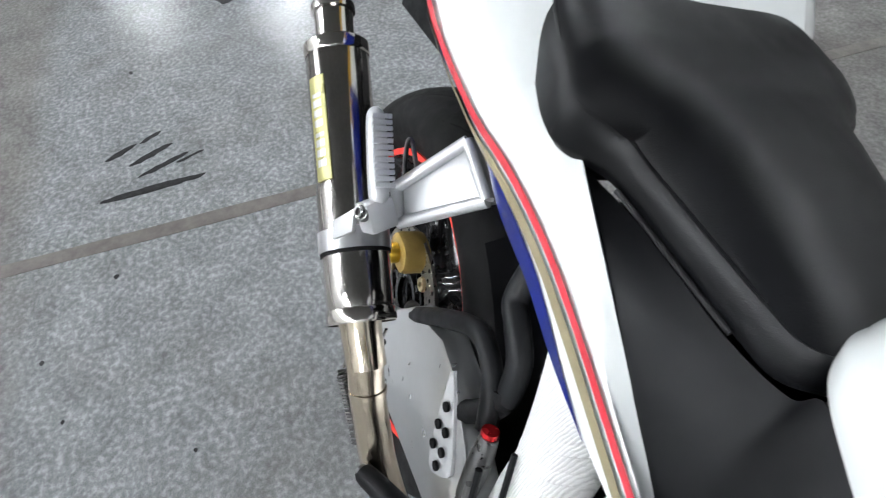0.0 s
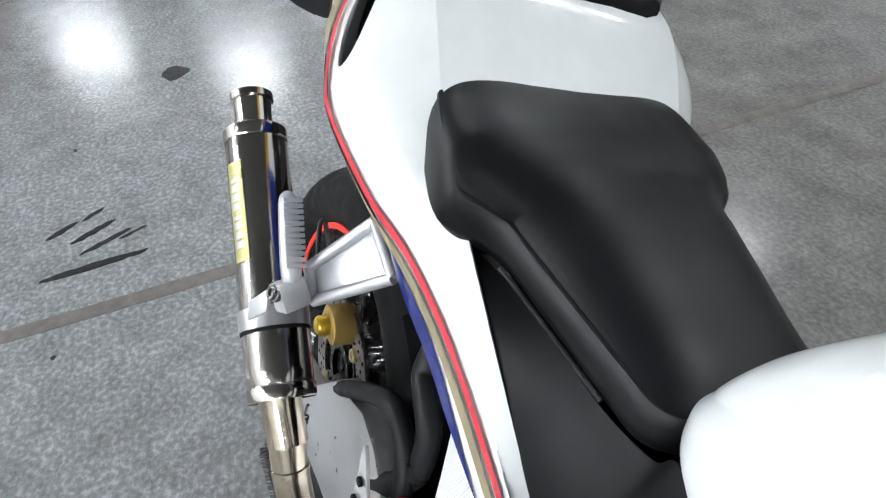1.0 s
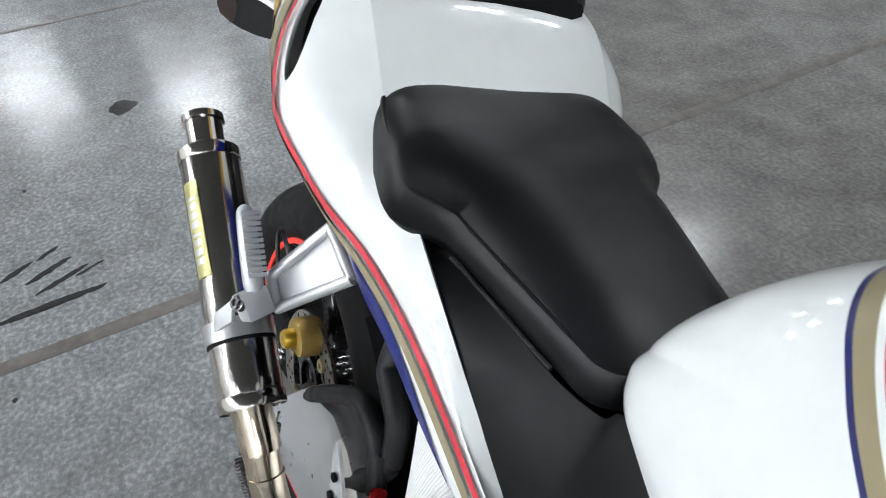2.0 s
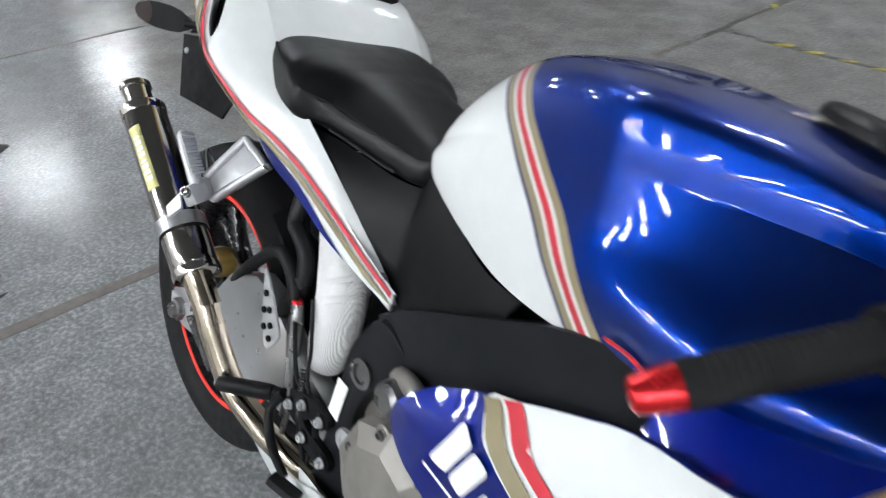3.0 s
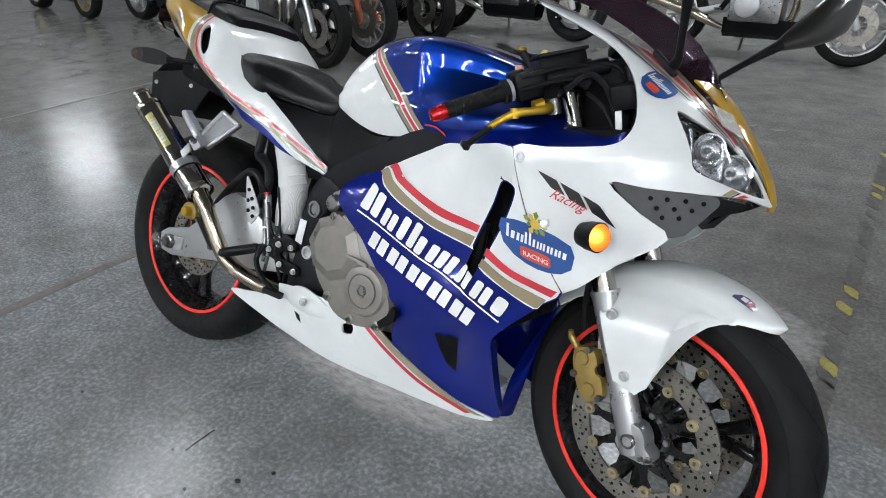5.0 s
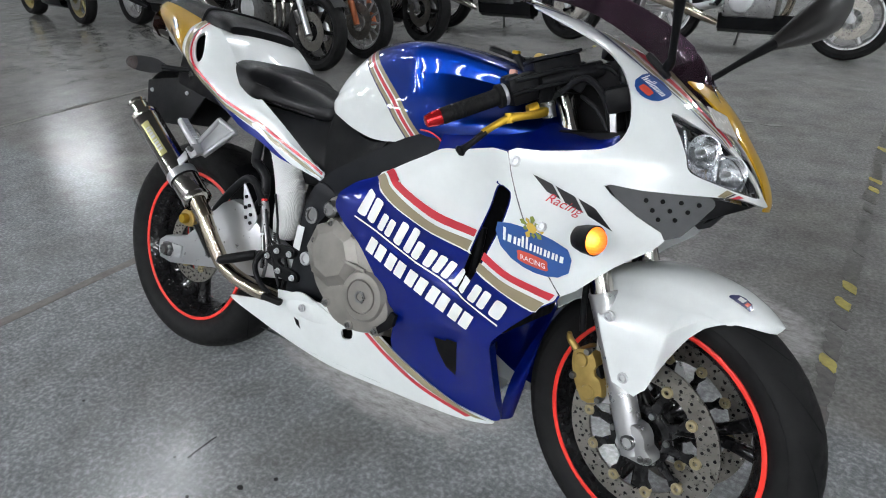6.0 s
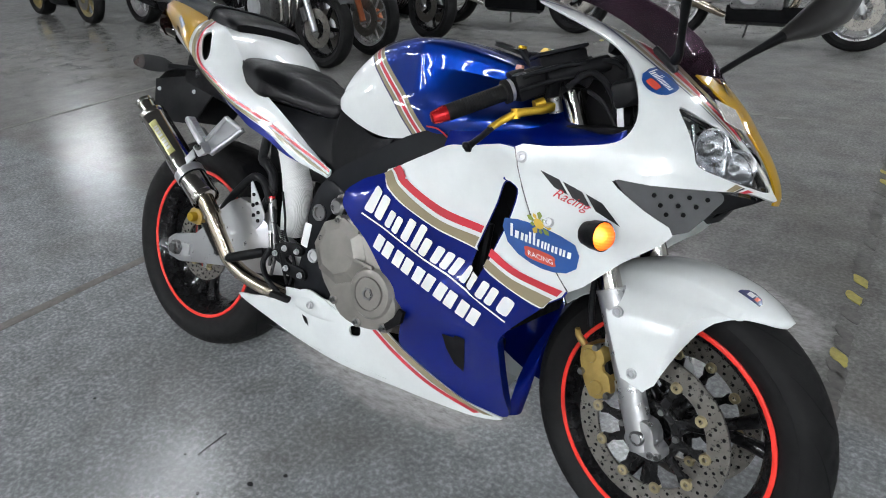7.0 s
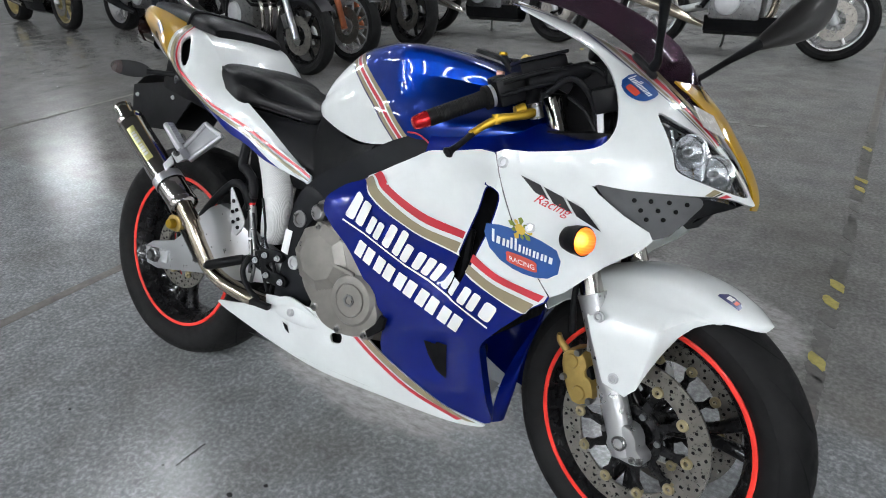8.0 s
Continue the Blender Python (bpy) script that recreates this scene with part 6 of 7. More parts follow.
# headlamps
for s in (-1, 1):
    mid = Vector((1.388, 0.826))
    grow = lambda k: [tuple(mid + (Vector(q) - mid) * k) for q in HL]
    hl = panel(grow(1.01), 0.002, -0.001, smooth=False, step=0.02)
    bz = panel(grow(1.05), 0.002, -0.006, grow(0.86), 1, 0.02, False)
    bk = panel(grow(1.04), 0, -0.034, smooth=False, step=0.02)
    if s > 0:
        hl, bz, bk = flipped(hl), flipped(bz), flipped(bk)
    lens = raw_part("headlamp", hl, GLASS, bike, "clear headlamp lens")
    lens.visible_shadow = False
    raw_part("lamp_bezel", bz, BLACKPL, lens, "black lamp surround")
    raw_part("lamp_housing", bk, HOUSING, lens, "grey inner lamp housing")
    for u, w, r in ((1.366, 0.836, 0.028), (1.410, 0.806, 0.030)):
        at = Vector((u, s * (skin(u, w) - 0.022), w))
        to = at + Vector((0.55, s * 0.80, 0.16))
        part("reflector", aimed(lathe([(-0.012, 0.0), (-0.0105, r * 0.35), (-0.006, r * 0.65), (0.002, r * 0.9), (0.006, r), (0.0065, r * 1.06), (-0.010, r * 1.12)], 32, axis="z"), at, to), REFLECT, lens, "chrome reflector bowl")
        part("bulb", aimed(lathe([(-0.012, 0.006), (-0.002, 0.006), (0.003, 0.004), (0.005, 0.0)], 14, axis="z"), at, to), STEELDK, lens)
    for u, w, h in ((1.338, 0.846, 0.020), (1.389, 0.822, 0.030), (1.431, 0.797, 0.014)):
        v = s * (skin(u, w) - 0.018)
        part("reflector_rib", tube([(u - 0.006, v, w + h), (u - 0.001, v, w + 0.3 * h), (u + 0.002, v, w - 0.3 * h), (u + 0.004, v, w - h)], 0.0035, 10), REFLECT, lens)
    # grey vent panel below
    vp = panel([(1.243, 0.757), (1.302, 0.760), (1.394, 0.767), (1.413, 0.757), (1.406, 0.735), (1.349, 0.676)], 0.003, -0.008, None, 3)
    ch = panel([(1.394, 0.766), (1.465, 0.762), (1.43, 0.735), (1.39, 0.715), (1.36, 0.690), (1.395, 0.735), (1.408, 0.755)], 0.003, -0.012, None, 3)
    if s > 0:
        vp, ch = flipped(vp), flipped(ch)
    vent = raw_part("vent_panel", vp, GREYPL, bike, "grey perforated vent panel")
    raw_part("chin", ch, BLACKPL, vent, "black chin under the lamps")
    for u, w in ((1.310, 0.741), (1.335, 0.744), (1.362, 0.747), (1.388, 0.748), (1.322, 0.726), (1.348, 0.730), (1.374, 0.733), (1.333, 0.712), (1.358, 0.716)):
        p = Vector((u, s * (skin(u, w) - 0.004), w))
        # Dark disc on the grey panel, in place of the hole's shade.
        part("vent_hole", aimed(lathe([(0.0, 0.0), (0.0, 0.004), (-0.002, 0.004)], 12, axis="z"), p, p + Vector((0.35, s, -0.1))), DARK, vent)
    # turn signal
    part("signal_stalk", tube([(1.225, s * 0.19, 0.662), (1.240, s * 0.225, 0.664), (1.245, s * 0.245, 0.664)], 0.012, 12), RUBBER, bike, "short black signal stalk")
    c = Vector((1.262, s * 0.262, 0.665))
    ahead = Vector((0.90, s * 0.38, 0.08))
    sg = part("turn_signal", aimed(lathe([(-0.044, 0.0), (-0.042, 0.012), (-0.034, 0.020), (-0.016, 0.0245), (0.004, 0.026), (0.004, 0.0235)], 32, axis="z"), c, c + ahead), BLACKPL, bike, "black turn signal body")
    part("signal_lens", aimed(lathe([(0.0, 0.024), (0.006, 0.0235), (0.013, 0.019), (0.017, 0.010), (0.018, 0.0)], 32, axis="z"), c, c + ahead), AMBER, sg, "lit amber lens")

# model lettering and smaller badges as plain shapes
for q in ([(1.123, 0.752), (1.158, 0.740), (1.176, 0.716), (1.150, 0.725)], [(1.164, 0.738), (1.199, 0.726), (1.217, 0.700), (1.184, 0.712)], [(1.205, 0.724), (1.234, 0.713), (1.268, 0.678), (1.225, 0.697)]):
    both("black_letter_bar", lambda: panel(q, 0, 0.0048, smooth=False, step=0.03), BLACKINK, cowl, "")


def writing(text, size, shear, o, d, up, off, material, parent, name):
    """Letters of the built-in font, laid onto the fairing's right skin."""
    cu = bpy.data.curves.new(name, "FONT")
    cu.body, cu.size, cu.shear = text, size, shear
    tmp = bpy.data.objects.new(name, cu)
    scene.collection.objects.link(tmp)
    me = bpy.data.meshes.new_from_object(tmp.evaluated_get(bpy.context.evaluated_depsgraph_get()))
    bpy.data.objects.remove(tmp)
    bm = bmesh.new()
    bm.from_mesh(me)
    bpy.data.meshes.remove(me)
    o, d, up = Vector(o), Vector(d).normalized(), Vector(up).normalized()
    for v in bm.verts:
        q = o + d * v.co.x + up * v.co.y
        v.co = (q.x, -skin(q.x, q.y) - off, q.y)
    bm.normal_update()
    if sum(f.normal.y for f in bm.faces) > 0:
        bmesh.ops.reverse_faces(bm, faces=bm.faces)
    return raw_part(name, bm, material, parent, "")


writing("Racing", 0.0245, 0.45, (1.1487, 0.7085), (0.97, -0.25), (0.25, 0.97), 0.0055, RED, cowl, "script_lettering")
writing("RACING", 0.0132, 0.0, (1.1195, 0.5915), (0.975, -0.16), (-0.20, 0.97), 0.0075, TAPEWHITE, cowl, "badge_lettering")
badge((1.262, 0.925), (0.80, -0.50), (0.50, 0.80), 0.033, cowl, 0.0045)

# ---- screen
E = [(1.325, 0.918), (1.247, 0.976), (1.164, 1.027), (1.086, 1.064), (1.022, 1.083), (0.98, 1.090)]
C = [(1.350, 0.944), (1.300, 1.006), (1.225, 1.058), (1.140, 1.096), (1.065, 1.118), (1.02, 1.127)]
rings = []
for e, c in zip(cr(E, 4), cr(C, 4)):
    h = skin(*e) - 0.002
    rings.append([(c[0] + (e[0] - c[0]) * t * t, h * t, c[1] + (e[1] - c[1]) * abs(t) ** 2.2) for t in (-1, -0.85, -0.65, -0.35, 0, 0.35, 0.65, 0.85, 1)])
bm = loft(rings, False, False)
thicken(bm, 0.003)
scr = part("windscreen", bm, SMOKE, bike, "dark smoked windscreen")
for s in (-1, 1):
    back = 0.0 if s > 0 else 0.62          # the near mirror is turned rearwards
    at = lambda x, y, z: (x - back * max(0, y - 0.135), s * y, z)
    st = part("mirror_stalk", tube([at(1.278, 0.122, 0.968), at(1.288, 0.138, 0.978), at(1.302, 0.155, 0.990), at(1.338, 0.200, 1.032), at(1.380, 0.252, 1.078)], [0.010, 0.008, 0.0068, 0.0075, 0.012], 12), BLACKPL, bike, "black mirror stalk")
    part("mirror_foot", box((0.060, 0.016, 0.014), (1.262, s * 0.122, 0.968), 0.008, (0, 38, -s * 8)), BLACKPL, st)
    rings = []
    for x, y, z, a, b in ((1.372, 0.242, 1.070, 0.008, 0.009), (1.398, 0.284, 1.102, 0.016, 0.024), (1.424, 0.328, 1.134, 0.023, 0.040), (1.447, 0.372, 1.166, 0.026, 0.051), (1.468, 0.415, 1.196, 0.023, 0.053), (1.482, 0.447, 1.218, 0.012, 0.038)):
        cx, cy, cz = at(x, y, z)
        rings.append([(cx + a * math.cos(t) * 0.9, cy - s * a * 0.3 * math.cos(t), cz + b * math.sin(t) - 0.3 * b * math.cos(t)) for t in (2 * math.pi * k / 20 for k in range(20))])
    part("mirror_head", loft(rings, True, True), GLOSSBLK, st, "glossy black mirror shell")

# ---- bars, grip, lever and brake reservoir
GA, GB = Vector((0.930, -0.266, 0.821)), Vector((1.002, -0.184, 0.877))
GD = (GB - GA).normalized()
grip = part("grip", aimed(lathe([(-0.006, 0.0), (-0.006, 0.0145), (0.0, 0.0158), (0.02, 0.0156), (0.10, 0.0158), (0.112, 0.0165), (0.114, 0.0225), (0.123, 0.0225), (0.125, 0.016)], 32, axis="z"), GA, GB), RUBBER, bike, "black rubber throttle grip")
for k in range(16):
    part("grip_rib", aimed(lathe([(0.012 + k * 0.006, 0.0155), (0.0135 + k * 0.006, 0.0163), (0.015 + k * 0.006, 0.0155)], 26, axis="z"), GA, GB), RUBBER, grip)
part("bar_end", aimed(lathe([(-0.034, 0.0), (-0.034, 0.008), (-0.032, 0.0115), (-0.022, 0.0140), (-0.006, 0.0155), (-0.003, 0.0155)], 28, axis="z"), GA, GB), REDAL, bike, "red anodised bar end")
part("handlebar", tube([tuple(GA + GD * 0.10), tuple(GA + GD * 0.30)], 0.011, 16), BLACKPL, bike, "black clip-on handlebar")
part("grip_collar", aimed(lathe([(0.124, 0.0), (0.124, 0.021), (0.130, 0.021), (0.132, 0.018)], 26, axis="z"), GA, GB), ALU, grip, "pale collar")
sw = part("switch_housing", aimed(join(box((0.046, 0.052, 0.062), (0, 0, 0.165), 0.008), box((0.030, 0.034, 0.03), (0.012, 0.014, 0.150), 0.006)), GA, GB), BLACKPL, bike, "black throttle housing")
for o in (-0.012, 0.012):
    part("throttle_cable", tube([tuple(GA + GD * 0.145 + Vector((0.015, -0.022, 0.006 + o))), tuple(GA + GD * 0.18 + Vector((0.02, -0.03, 0.004 + o))), tuple(GA + GD * 0.25 + Vector((0.03, -0.02, 0.0 + o))), tuple(GA + GD * 0.33 + Vector((0.05, 0.02, -0.03 + o)))], 0.0045, 8), HOSE, sw)
part("kill_switch", box((0.014, 0.012, 0.010), tuple(GA + GD * 0.150 + Vector((-0.012, 0.004, 0.034))), 0.003), surface("faded_red_switch", (0.45, 0.22, 0.18), 0.5), sw, "faded red switch")
mc = part("brake_master_cylinder", tube([tuple(GA + GD * 0.185 + Vector((0.022, -0.012, 0.006))), tuple(GA + GD * 0.30 + Vector((0.035, -0.005, 0.0)))], [0.014, 0.016], 16), BLACKPL, bike, "black brake master cylinder")
res = part("fluid_reservoir", box((0.052, 0.100, 0.036), (1.057, -0.102, 0.944), 0.006, (21, -8, -42)), BLACKPL, bike, "black brake fluid reservoir")
part("reservoir_lid", box((0.055, 0.103, 0.007), (1.054, -0.108, 0.965), 0.003, (21, -8, -42)), MATTEPL, res, "flat reservoir lid")
part("reservoir_stem", tube([(1.060, -0.105, 0.93), (1.070, -0.118, 0.900)], 0.012, 12), BLACKPL, res)
lp = Vector((1.100, -0.180, 0.864))
part("lever_pivot", aimed(lathe([(-0.014, 0.0), (-0.014, 0.013), (0.014, 0.013), (0.014, 0.0)], 20, axis="z"), lp, lp + Vector((-0.3, -0.25, 1))), STEELDK, bike, "lever pivot bolt")
part("lever_perch", tube([tuple(GA + GD * 0.20 + Vector((0.02, 0, -0.006))), (1.085, -0.165, 0.872), tuple(lp)], [0.014, 0.012, 0.011], 12), BLACKPL, bike)


def flat_bar(points, wide, thin, up=(0, 0, 1), n=6):
    """A bar of oval section along a curve; wide and thin are one number for each point."""
    path = cr([(*p, a, b) for p, a, b in zip(points, wide, thin)], n)
    rings = []
    for i, q in enumerate(path):
        d = Vector(path[min(i + 1, len(path) - 1)][:3] - path[max(i - 1, 0)][:3]).normalized()
        side = d.cross(Vector(up)).normalized()
        u2 = side.cross(d)
        rings.append([Vector(q[:3]) + side * float(q[3]) * math.copysign(abs(math.cos(t)) ** 0.6, math.cos(t)) + u2 * float(q[4]) * math.copysign(abs(math.sin(t)) ** 0.6, math.sin(t)) for t in (2 * math.pi * k / 16 for k in range(16))])
    return loft(rings, True, True)


lev = part("brake_lever", flat_bar([(1.098, -0.184, 0.862), (1.090, -0.206, 0.853), (1.080, -0.225, 0.847), (1.066, -0.242, 0.841), (1.053, -0.251, 0.833), (1.041, -0.263, 0.821), (1.028, -0.277, 0.805)], [0.010, 0.011, 0.009, 0.0085, 0.0085, 0.0075, 0.007], [0.009, 0.008, 0.007, 0.008, 0.007, 0.006, 0.006]), GOLD, bike, "gold anodised folding brake lever")
part("lever_tip", flat_bar([(1.031, -0.275, 0.807), (1.021, -0.290, 0.789), (1.011, -0.303, 0.774), (1.007, -0.309, 0.768), (1.004, -0.312, 0.764)], [0.0065, 0.006, 0.006, 0.010, 0.006], [0.005, 0.005, 0.006, 0.010, 0.006]), BLACKPL, lev, "black lever end")
part("lever_joint", aimed(lathe([(-0.009, 0.0), (-0.009, 0.008), (0.009, 0.008), (0.009, 0.0)], 16, axis="z"), (1.059, -0.248, 0.838), (1.0, -0.3, 1.2)), GOLD, lev)
part("lever_adjuster", aimed(lathe([(-0.010, 0.0), (-0.010, 0.009), (0.010, 0.009), (0.010, 0.0)], 12, axis="z"), (1.080, -0.205, 0.862), (1.13, -0.15, 0.90)), GOLD, lev)

# triple clamp, instruments and the clutter inside the cowl
part("top_clamp", prism([(1.02, -0.13), (1.06, -0.14), (1.12, -0.10), (1.14, 0.0), (1.12, 0.10), (1.06, 0.14), (1.02, 0.13), (1.05, 0.0)], 0.028, 2, 0.885, 0.005, 3), BLACKPL, bike, "black top fork clamp", m=TURN)
part("fork_cap", lathe([(0, 0.024), (0.012, 0.022), (0.014, 0.014), (0.022, 0.013), (0.022, 0)], 24, axis="z"), GOLD, bike, m=pose(1.085, 0.112, 0.915, 0, -24, 0))
part("steering_stem", tube([(1.03, 0, 0.94), (1.20, 0, 0.60)], 0.03, 18), BLACKPL, bike)
part("lower_clamp", box((0.09, 0.28, 0.05), (1.15, 0, 0.70), 0.012, (0, -24, 0)), BLACKPL, bike)
inst = part("instrument_panel", box((0.06, 0.17, 0.09), (1.195, 0.02, 0.935), 0.02, (0, -35, 0)), BLACKPL, bike, "black instrument panel")
part("instrument_face", box((0.004, 0.14, 0.065), (1.168, 0.02, 0.952), 0.002, (0, -35, 0)), DARK, inst)
part("instrument_stay", tube([(1.19, -0.09, 0.96), (1.23, -0.09, 0.86), (1.22, -0.10, 0.80)], 0.010, 10), BLACKPL, bike)
part("ram_duct", box((0.22, 0.10, 0.09), (1.20, -0.10, 0.80), 0.02, (0, -8, 8)), DARK, bike, "black ram air duct")
part("ram_duct", box((0.22, 0.10, 0.09), (1.20, 0.10, 0.80), 0.02, (0, -8, -8)), DARK, bike, "black ram air duct")
part("clip_knob", aimed(lathe([(-0.03, 0.0), (-0.03, 0.016), (-0.01, 0.020), (0.012, 0.020), (0.016, 0.012), (0.016, 0.0)], 24, axis="z"), (1.128, 0.005, 1.0), (1.05, -0.06, 1.02)), BLACKPL, bike, "round black switch knob")
left = part("left_bar", tube([(1.06, 0.12, 0.955), (0.99, 0.20, 0.945), (0.93, 0.30, 0.90)], [0.014, 0.018, 0.018], 14), BLACKPL, bike, "black left handlebar")
part("left_switch", box((0.05, 0.055, 0.05), (1.035, 0.15, 0.95), 0.01, (0, 0, -35)), BLACKPL, left)
part("left_bar_end", tube([(0.932, 0.298, 0.902), (0.918, 0.315, 0.892)], 0.016, 16), REDAL, left)
arm = part("clutch_lever_perch", tube([(0.985, -0.055, 0.930), (0.966, -0.058, 0.950), (0.953, -0.060, 0.964)], [0.009, 0.008, 0.009], 10), BLACKPL, bike, "black folded lever perch")
part("perch_cap", lathe([(0, 0.0095), (0.006, 0.0085), (0.008, 0)], 16, axis="z"), GOLD, arm, m=pose(0.951, -0.060, 0.968))
part("perch_rod", tube([(0.958, -0.045, 0.962), (0.968, 0.010, 0.968), (0.972, 0.045, 0.974)], 0.005, 10), STEELDK, arm)
part("adjuster_wheel", aimed(lathe([(-0.006, 0.0), (-0.006, 0.013), (0.006, 0.013), (0.006, 0.0)], 18, axis="z"), (0.968, 0.02, 0.971), (0.972, 0.08, 0.978)), CALIPER, arm, "pale gold adjuster wheel")
part("adjuster_tab", box((0.016, 0.020, 0.012), (0.969, 0.052, 0.978), 0.003, (20, 15, 25)), ALU, arm)
for y in (-0.05, 0.0, 0.05):
    part("control_cable", tube([(1.10, y - 0.05, 0.94), (1.16, y - 0.03, 0.96), (1.20, y, 0.90), (1.16, y, 0.80)], 0.005, 8), HOSE, bike)
part("brake_line", tube([(1.10, -0.14, 0.90), (1.15, -0.15, 0.93), (1.19, -0.12, 0.88), (1.20, -0.07, 0.76)], 0.006, 8), HOSE, bike)
for x, y, z in ((1.12, -0.12, 0.92), (1.16, -0.06, 0.91), (1.13, -0.06, 0.955)):
    part("wiring_plug", box((0.03, 0.026, 0.022), (x, y, z), 0.005, (12, 20, 30)), BLACKPL, bike)

# Added black block; keeps the floor from showing through the cowl opening.
part("cockpit_filler", box((0.15, 0.26, 0.20), (1.165, 0.055, 0.875), 0.03, (0, -20, 0)), DARK, bike, "black filler block behind the fork")
part("relay_box", box((0.05, 0.06, 0.045), (1.205, -0.115, 0.905), 0.008, (10, -20, 15)), BLACKPL, bike)
part("horn", lathe([(-0.015, 0.0), (-0.015, 0.030), (0.0, 0.036), (0.012, 0.030), (0.012, 0.0)], 24, axis="x"), BLACKPL, bike, m=pose(1.20, -0.06, 0.86))
part("cable_tie", tube([(1.13, -0.11, 0.90), (1.17, -0.125, 0.88), (1.20, -0.12, 0.84), (1.215, -0.14, 0.82)], 0.004, 8), HOSE, bike)
part("bare_bracket", box((0.012, 0.004, 0.09), (1.205, -0.135, 0.875), 0.001, (0, -15, 0)), ALU, bike, "bare metal bracket")
# blue arms of the tank cover that run to the cowl
for s in (-1, 1):
    lo = cr([(u, skin(u, w) - 0.007, w) for u, w in ((0.905, 0.744), (0.98, 0.760), (1.07, 0.774), (1.16, 0.792), (1.225, 0.810), (1.248, 0.830))], 5)
    hi = cr([(0.905, 0.165, 0.862), (0.98, 0.118, 0.862), (1.06, 0.105, 0.850), (1.13, 0.125, 0.836), (1.20, 0.165, 0.828), (1.246, 0.196, 0.838)], 5)
    rows = []
    for a, b in zip(lo, hi):
        rows.append([(a[0] + (b[0] - a[0]) * t, s * (a[1] + (b[1] - a[1]) * t + 0.006 * math.sin(t * math.pi)), a[2] + (b[2] - a[2]) * t + 0.006 * math.sin(t * math.pi)) for t in (0, 0.15, 0.3, 0.5, 0.7, 0.85, 1)])
    bm = loft(rows, False, False)
    bmesh.ops.recalc_face_normals(bm, faces=bm.faces)
    if sum(f.normal.z for f in bm.faces) < 0:
        bmesh.ops.reverse_faces(bm, faces=bm.faces)
    # Same paint as the tank; the darker blue puts its shade into the colour.
    part("tank_arm", thicken(bm, 0.003), BLUE, bike, "blue inner fairing beside the tank, shade in its darker blue")

# ---- rear hanger, lamp and turn signals
hang = part("plate_hanger", loft([[(-0.10 + a, v, 0.835 - b) for v in (-0.05, -0.02, 0.02, 0.05)] for a, b in ((0.04, 0.0), (-0.06, 0.02), (-0.15, 0.03), (-0.19, 0.06))], False, False), BLACKPL, bike, "black plastic rear mudguard")
part("plate_back", slab4([(-0.283, -0.062, 0.770), (-0.283, 0.062, 0.770), (-0.279, 0.060, 0.650), (-0.279, -0.060, 0.650)], 0.006, 0.002), BLACKPL, hang, "black plate holder")
for v in (-0.066, 0.062):
    part("hanger_side", prism([(-0.283, 0.773), (-0.018, 0.812), (-0.010, 0.754), (-0.088, 0.660), (-0.279, 0.649)], 0.005, 1, v, 0.0015), BLACKPL, hang)
for a, b in ((-0.259, 0.745), (-0.091, 0.755)):
    bolt(hang, (a, -0.067, b), (0, -1, 0), 0.005, ALU, 0.004)
part("plate_lamp", tube([(-0.06, -0.075, 0.815), (-0.05, -0.08, 0.80)], 0.012, 12), STEELDK, hang)
for s in (-1, 1):
    ts = part("rear_signal", loft([[(x + a * 0.4 * math.cos(t), s * (y - a * 0.25 * math.cos(t)), 0.818 + a * math.sin(t)) for t in (2 * math.pi * k / 16 for k in range(16))] for x, y, a in ((-0.118, 0.118, 0.007), (-0.128, 0.126, 0.012), (-0.140, 0.134, 0.019), (-0.158, 0.144, 0.022), (-0.180, 0.158, 0.022), (-0.198, 0.170, 0.019), (-0.208, 0.176, 0.012))], True, True), BLACKPL, bike, "small black rear turn signal")
    part("signal_stem", tube([(-0.03, s * 0.05, 0.822), (-0.13, s * 0.127, 0.818)], 0.0075, 12), BLACKPL, ts)
    part("signal_glass", loft([[(x + a * 0.4 * math.cos(t), s * (y - a * 0.25 * math.cos(t)), 0.818 + a * math.sin(t)) for t in (2 * math.pi * k / 14 for k in range(14))] for x, y, a in ((-0.196, 0.169, 0.0192), (-0.210, 0.178, 0.0135), (-0.215, 0.181, 0.006))], True, True), LENSRED, ts, "dull red lens")
part("tail_lamp", loft([[(-0.27 - a, v, 0.955 + b) for v in (-0.05, -0.02, 0.02, 0.05)] for a, b in ((0, 0.03), (0.03, 0.01), (0.035, -0.02), (0.0, -0.05))], False, False), LENSRED, bike, "red tail lamp")
part("tail_end_pipe", tube([(-0.22, -0.03, 0.905), (-0.27, -0.025, 0.915), (-0.312, -0.02, 0.922)], [0.020, 0.022, 0.022], 22), CHROME, bike, "short polished tail pipe")
part("side_stand", tube([(0.62, 0.16, 0.30), (0.57, 0.24, 0.14), (0.55, 0.268, 0.112)], [0.012, 0.010, 0.010], 12), STEELDK, bike, "dark side stand")


# ---------------------------------------------------------------- other motorcycles standing in the hall
SILVERP = paint("silver_bike_paint", (0.42, 0.46, 0.48), 0.4)
BLACKP = paint("black_bike_paint", (0.010, 0.010, 0.012))
WHITEP = paint("white_bike_paint", (0.70, 0.72, 0.72))
ORANGE = surface("rust_orange_fork", (0.42, 0.12, 0.04), 0.45, vary=0.2)
RIMSIL = surface("silver_cast_rim", (0.50, 0.50, 0.50), 0.35, 0.8, vary=0.15)
RIMGOLD = surface("gold_cast_rim", (0.45, 0.38, 0.20), 0.4, 0.7, vary=0.15)


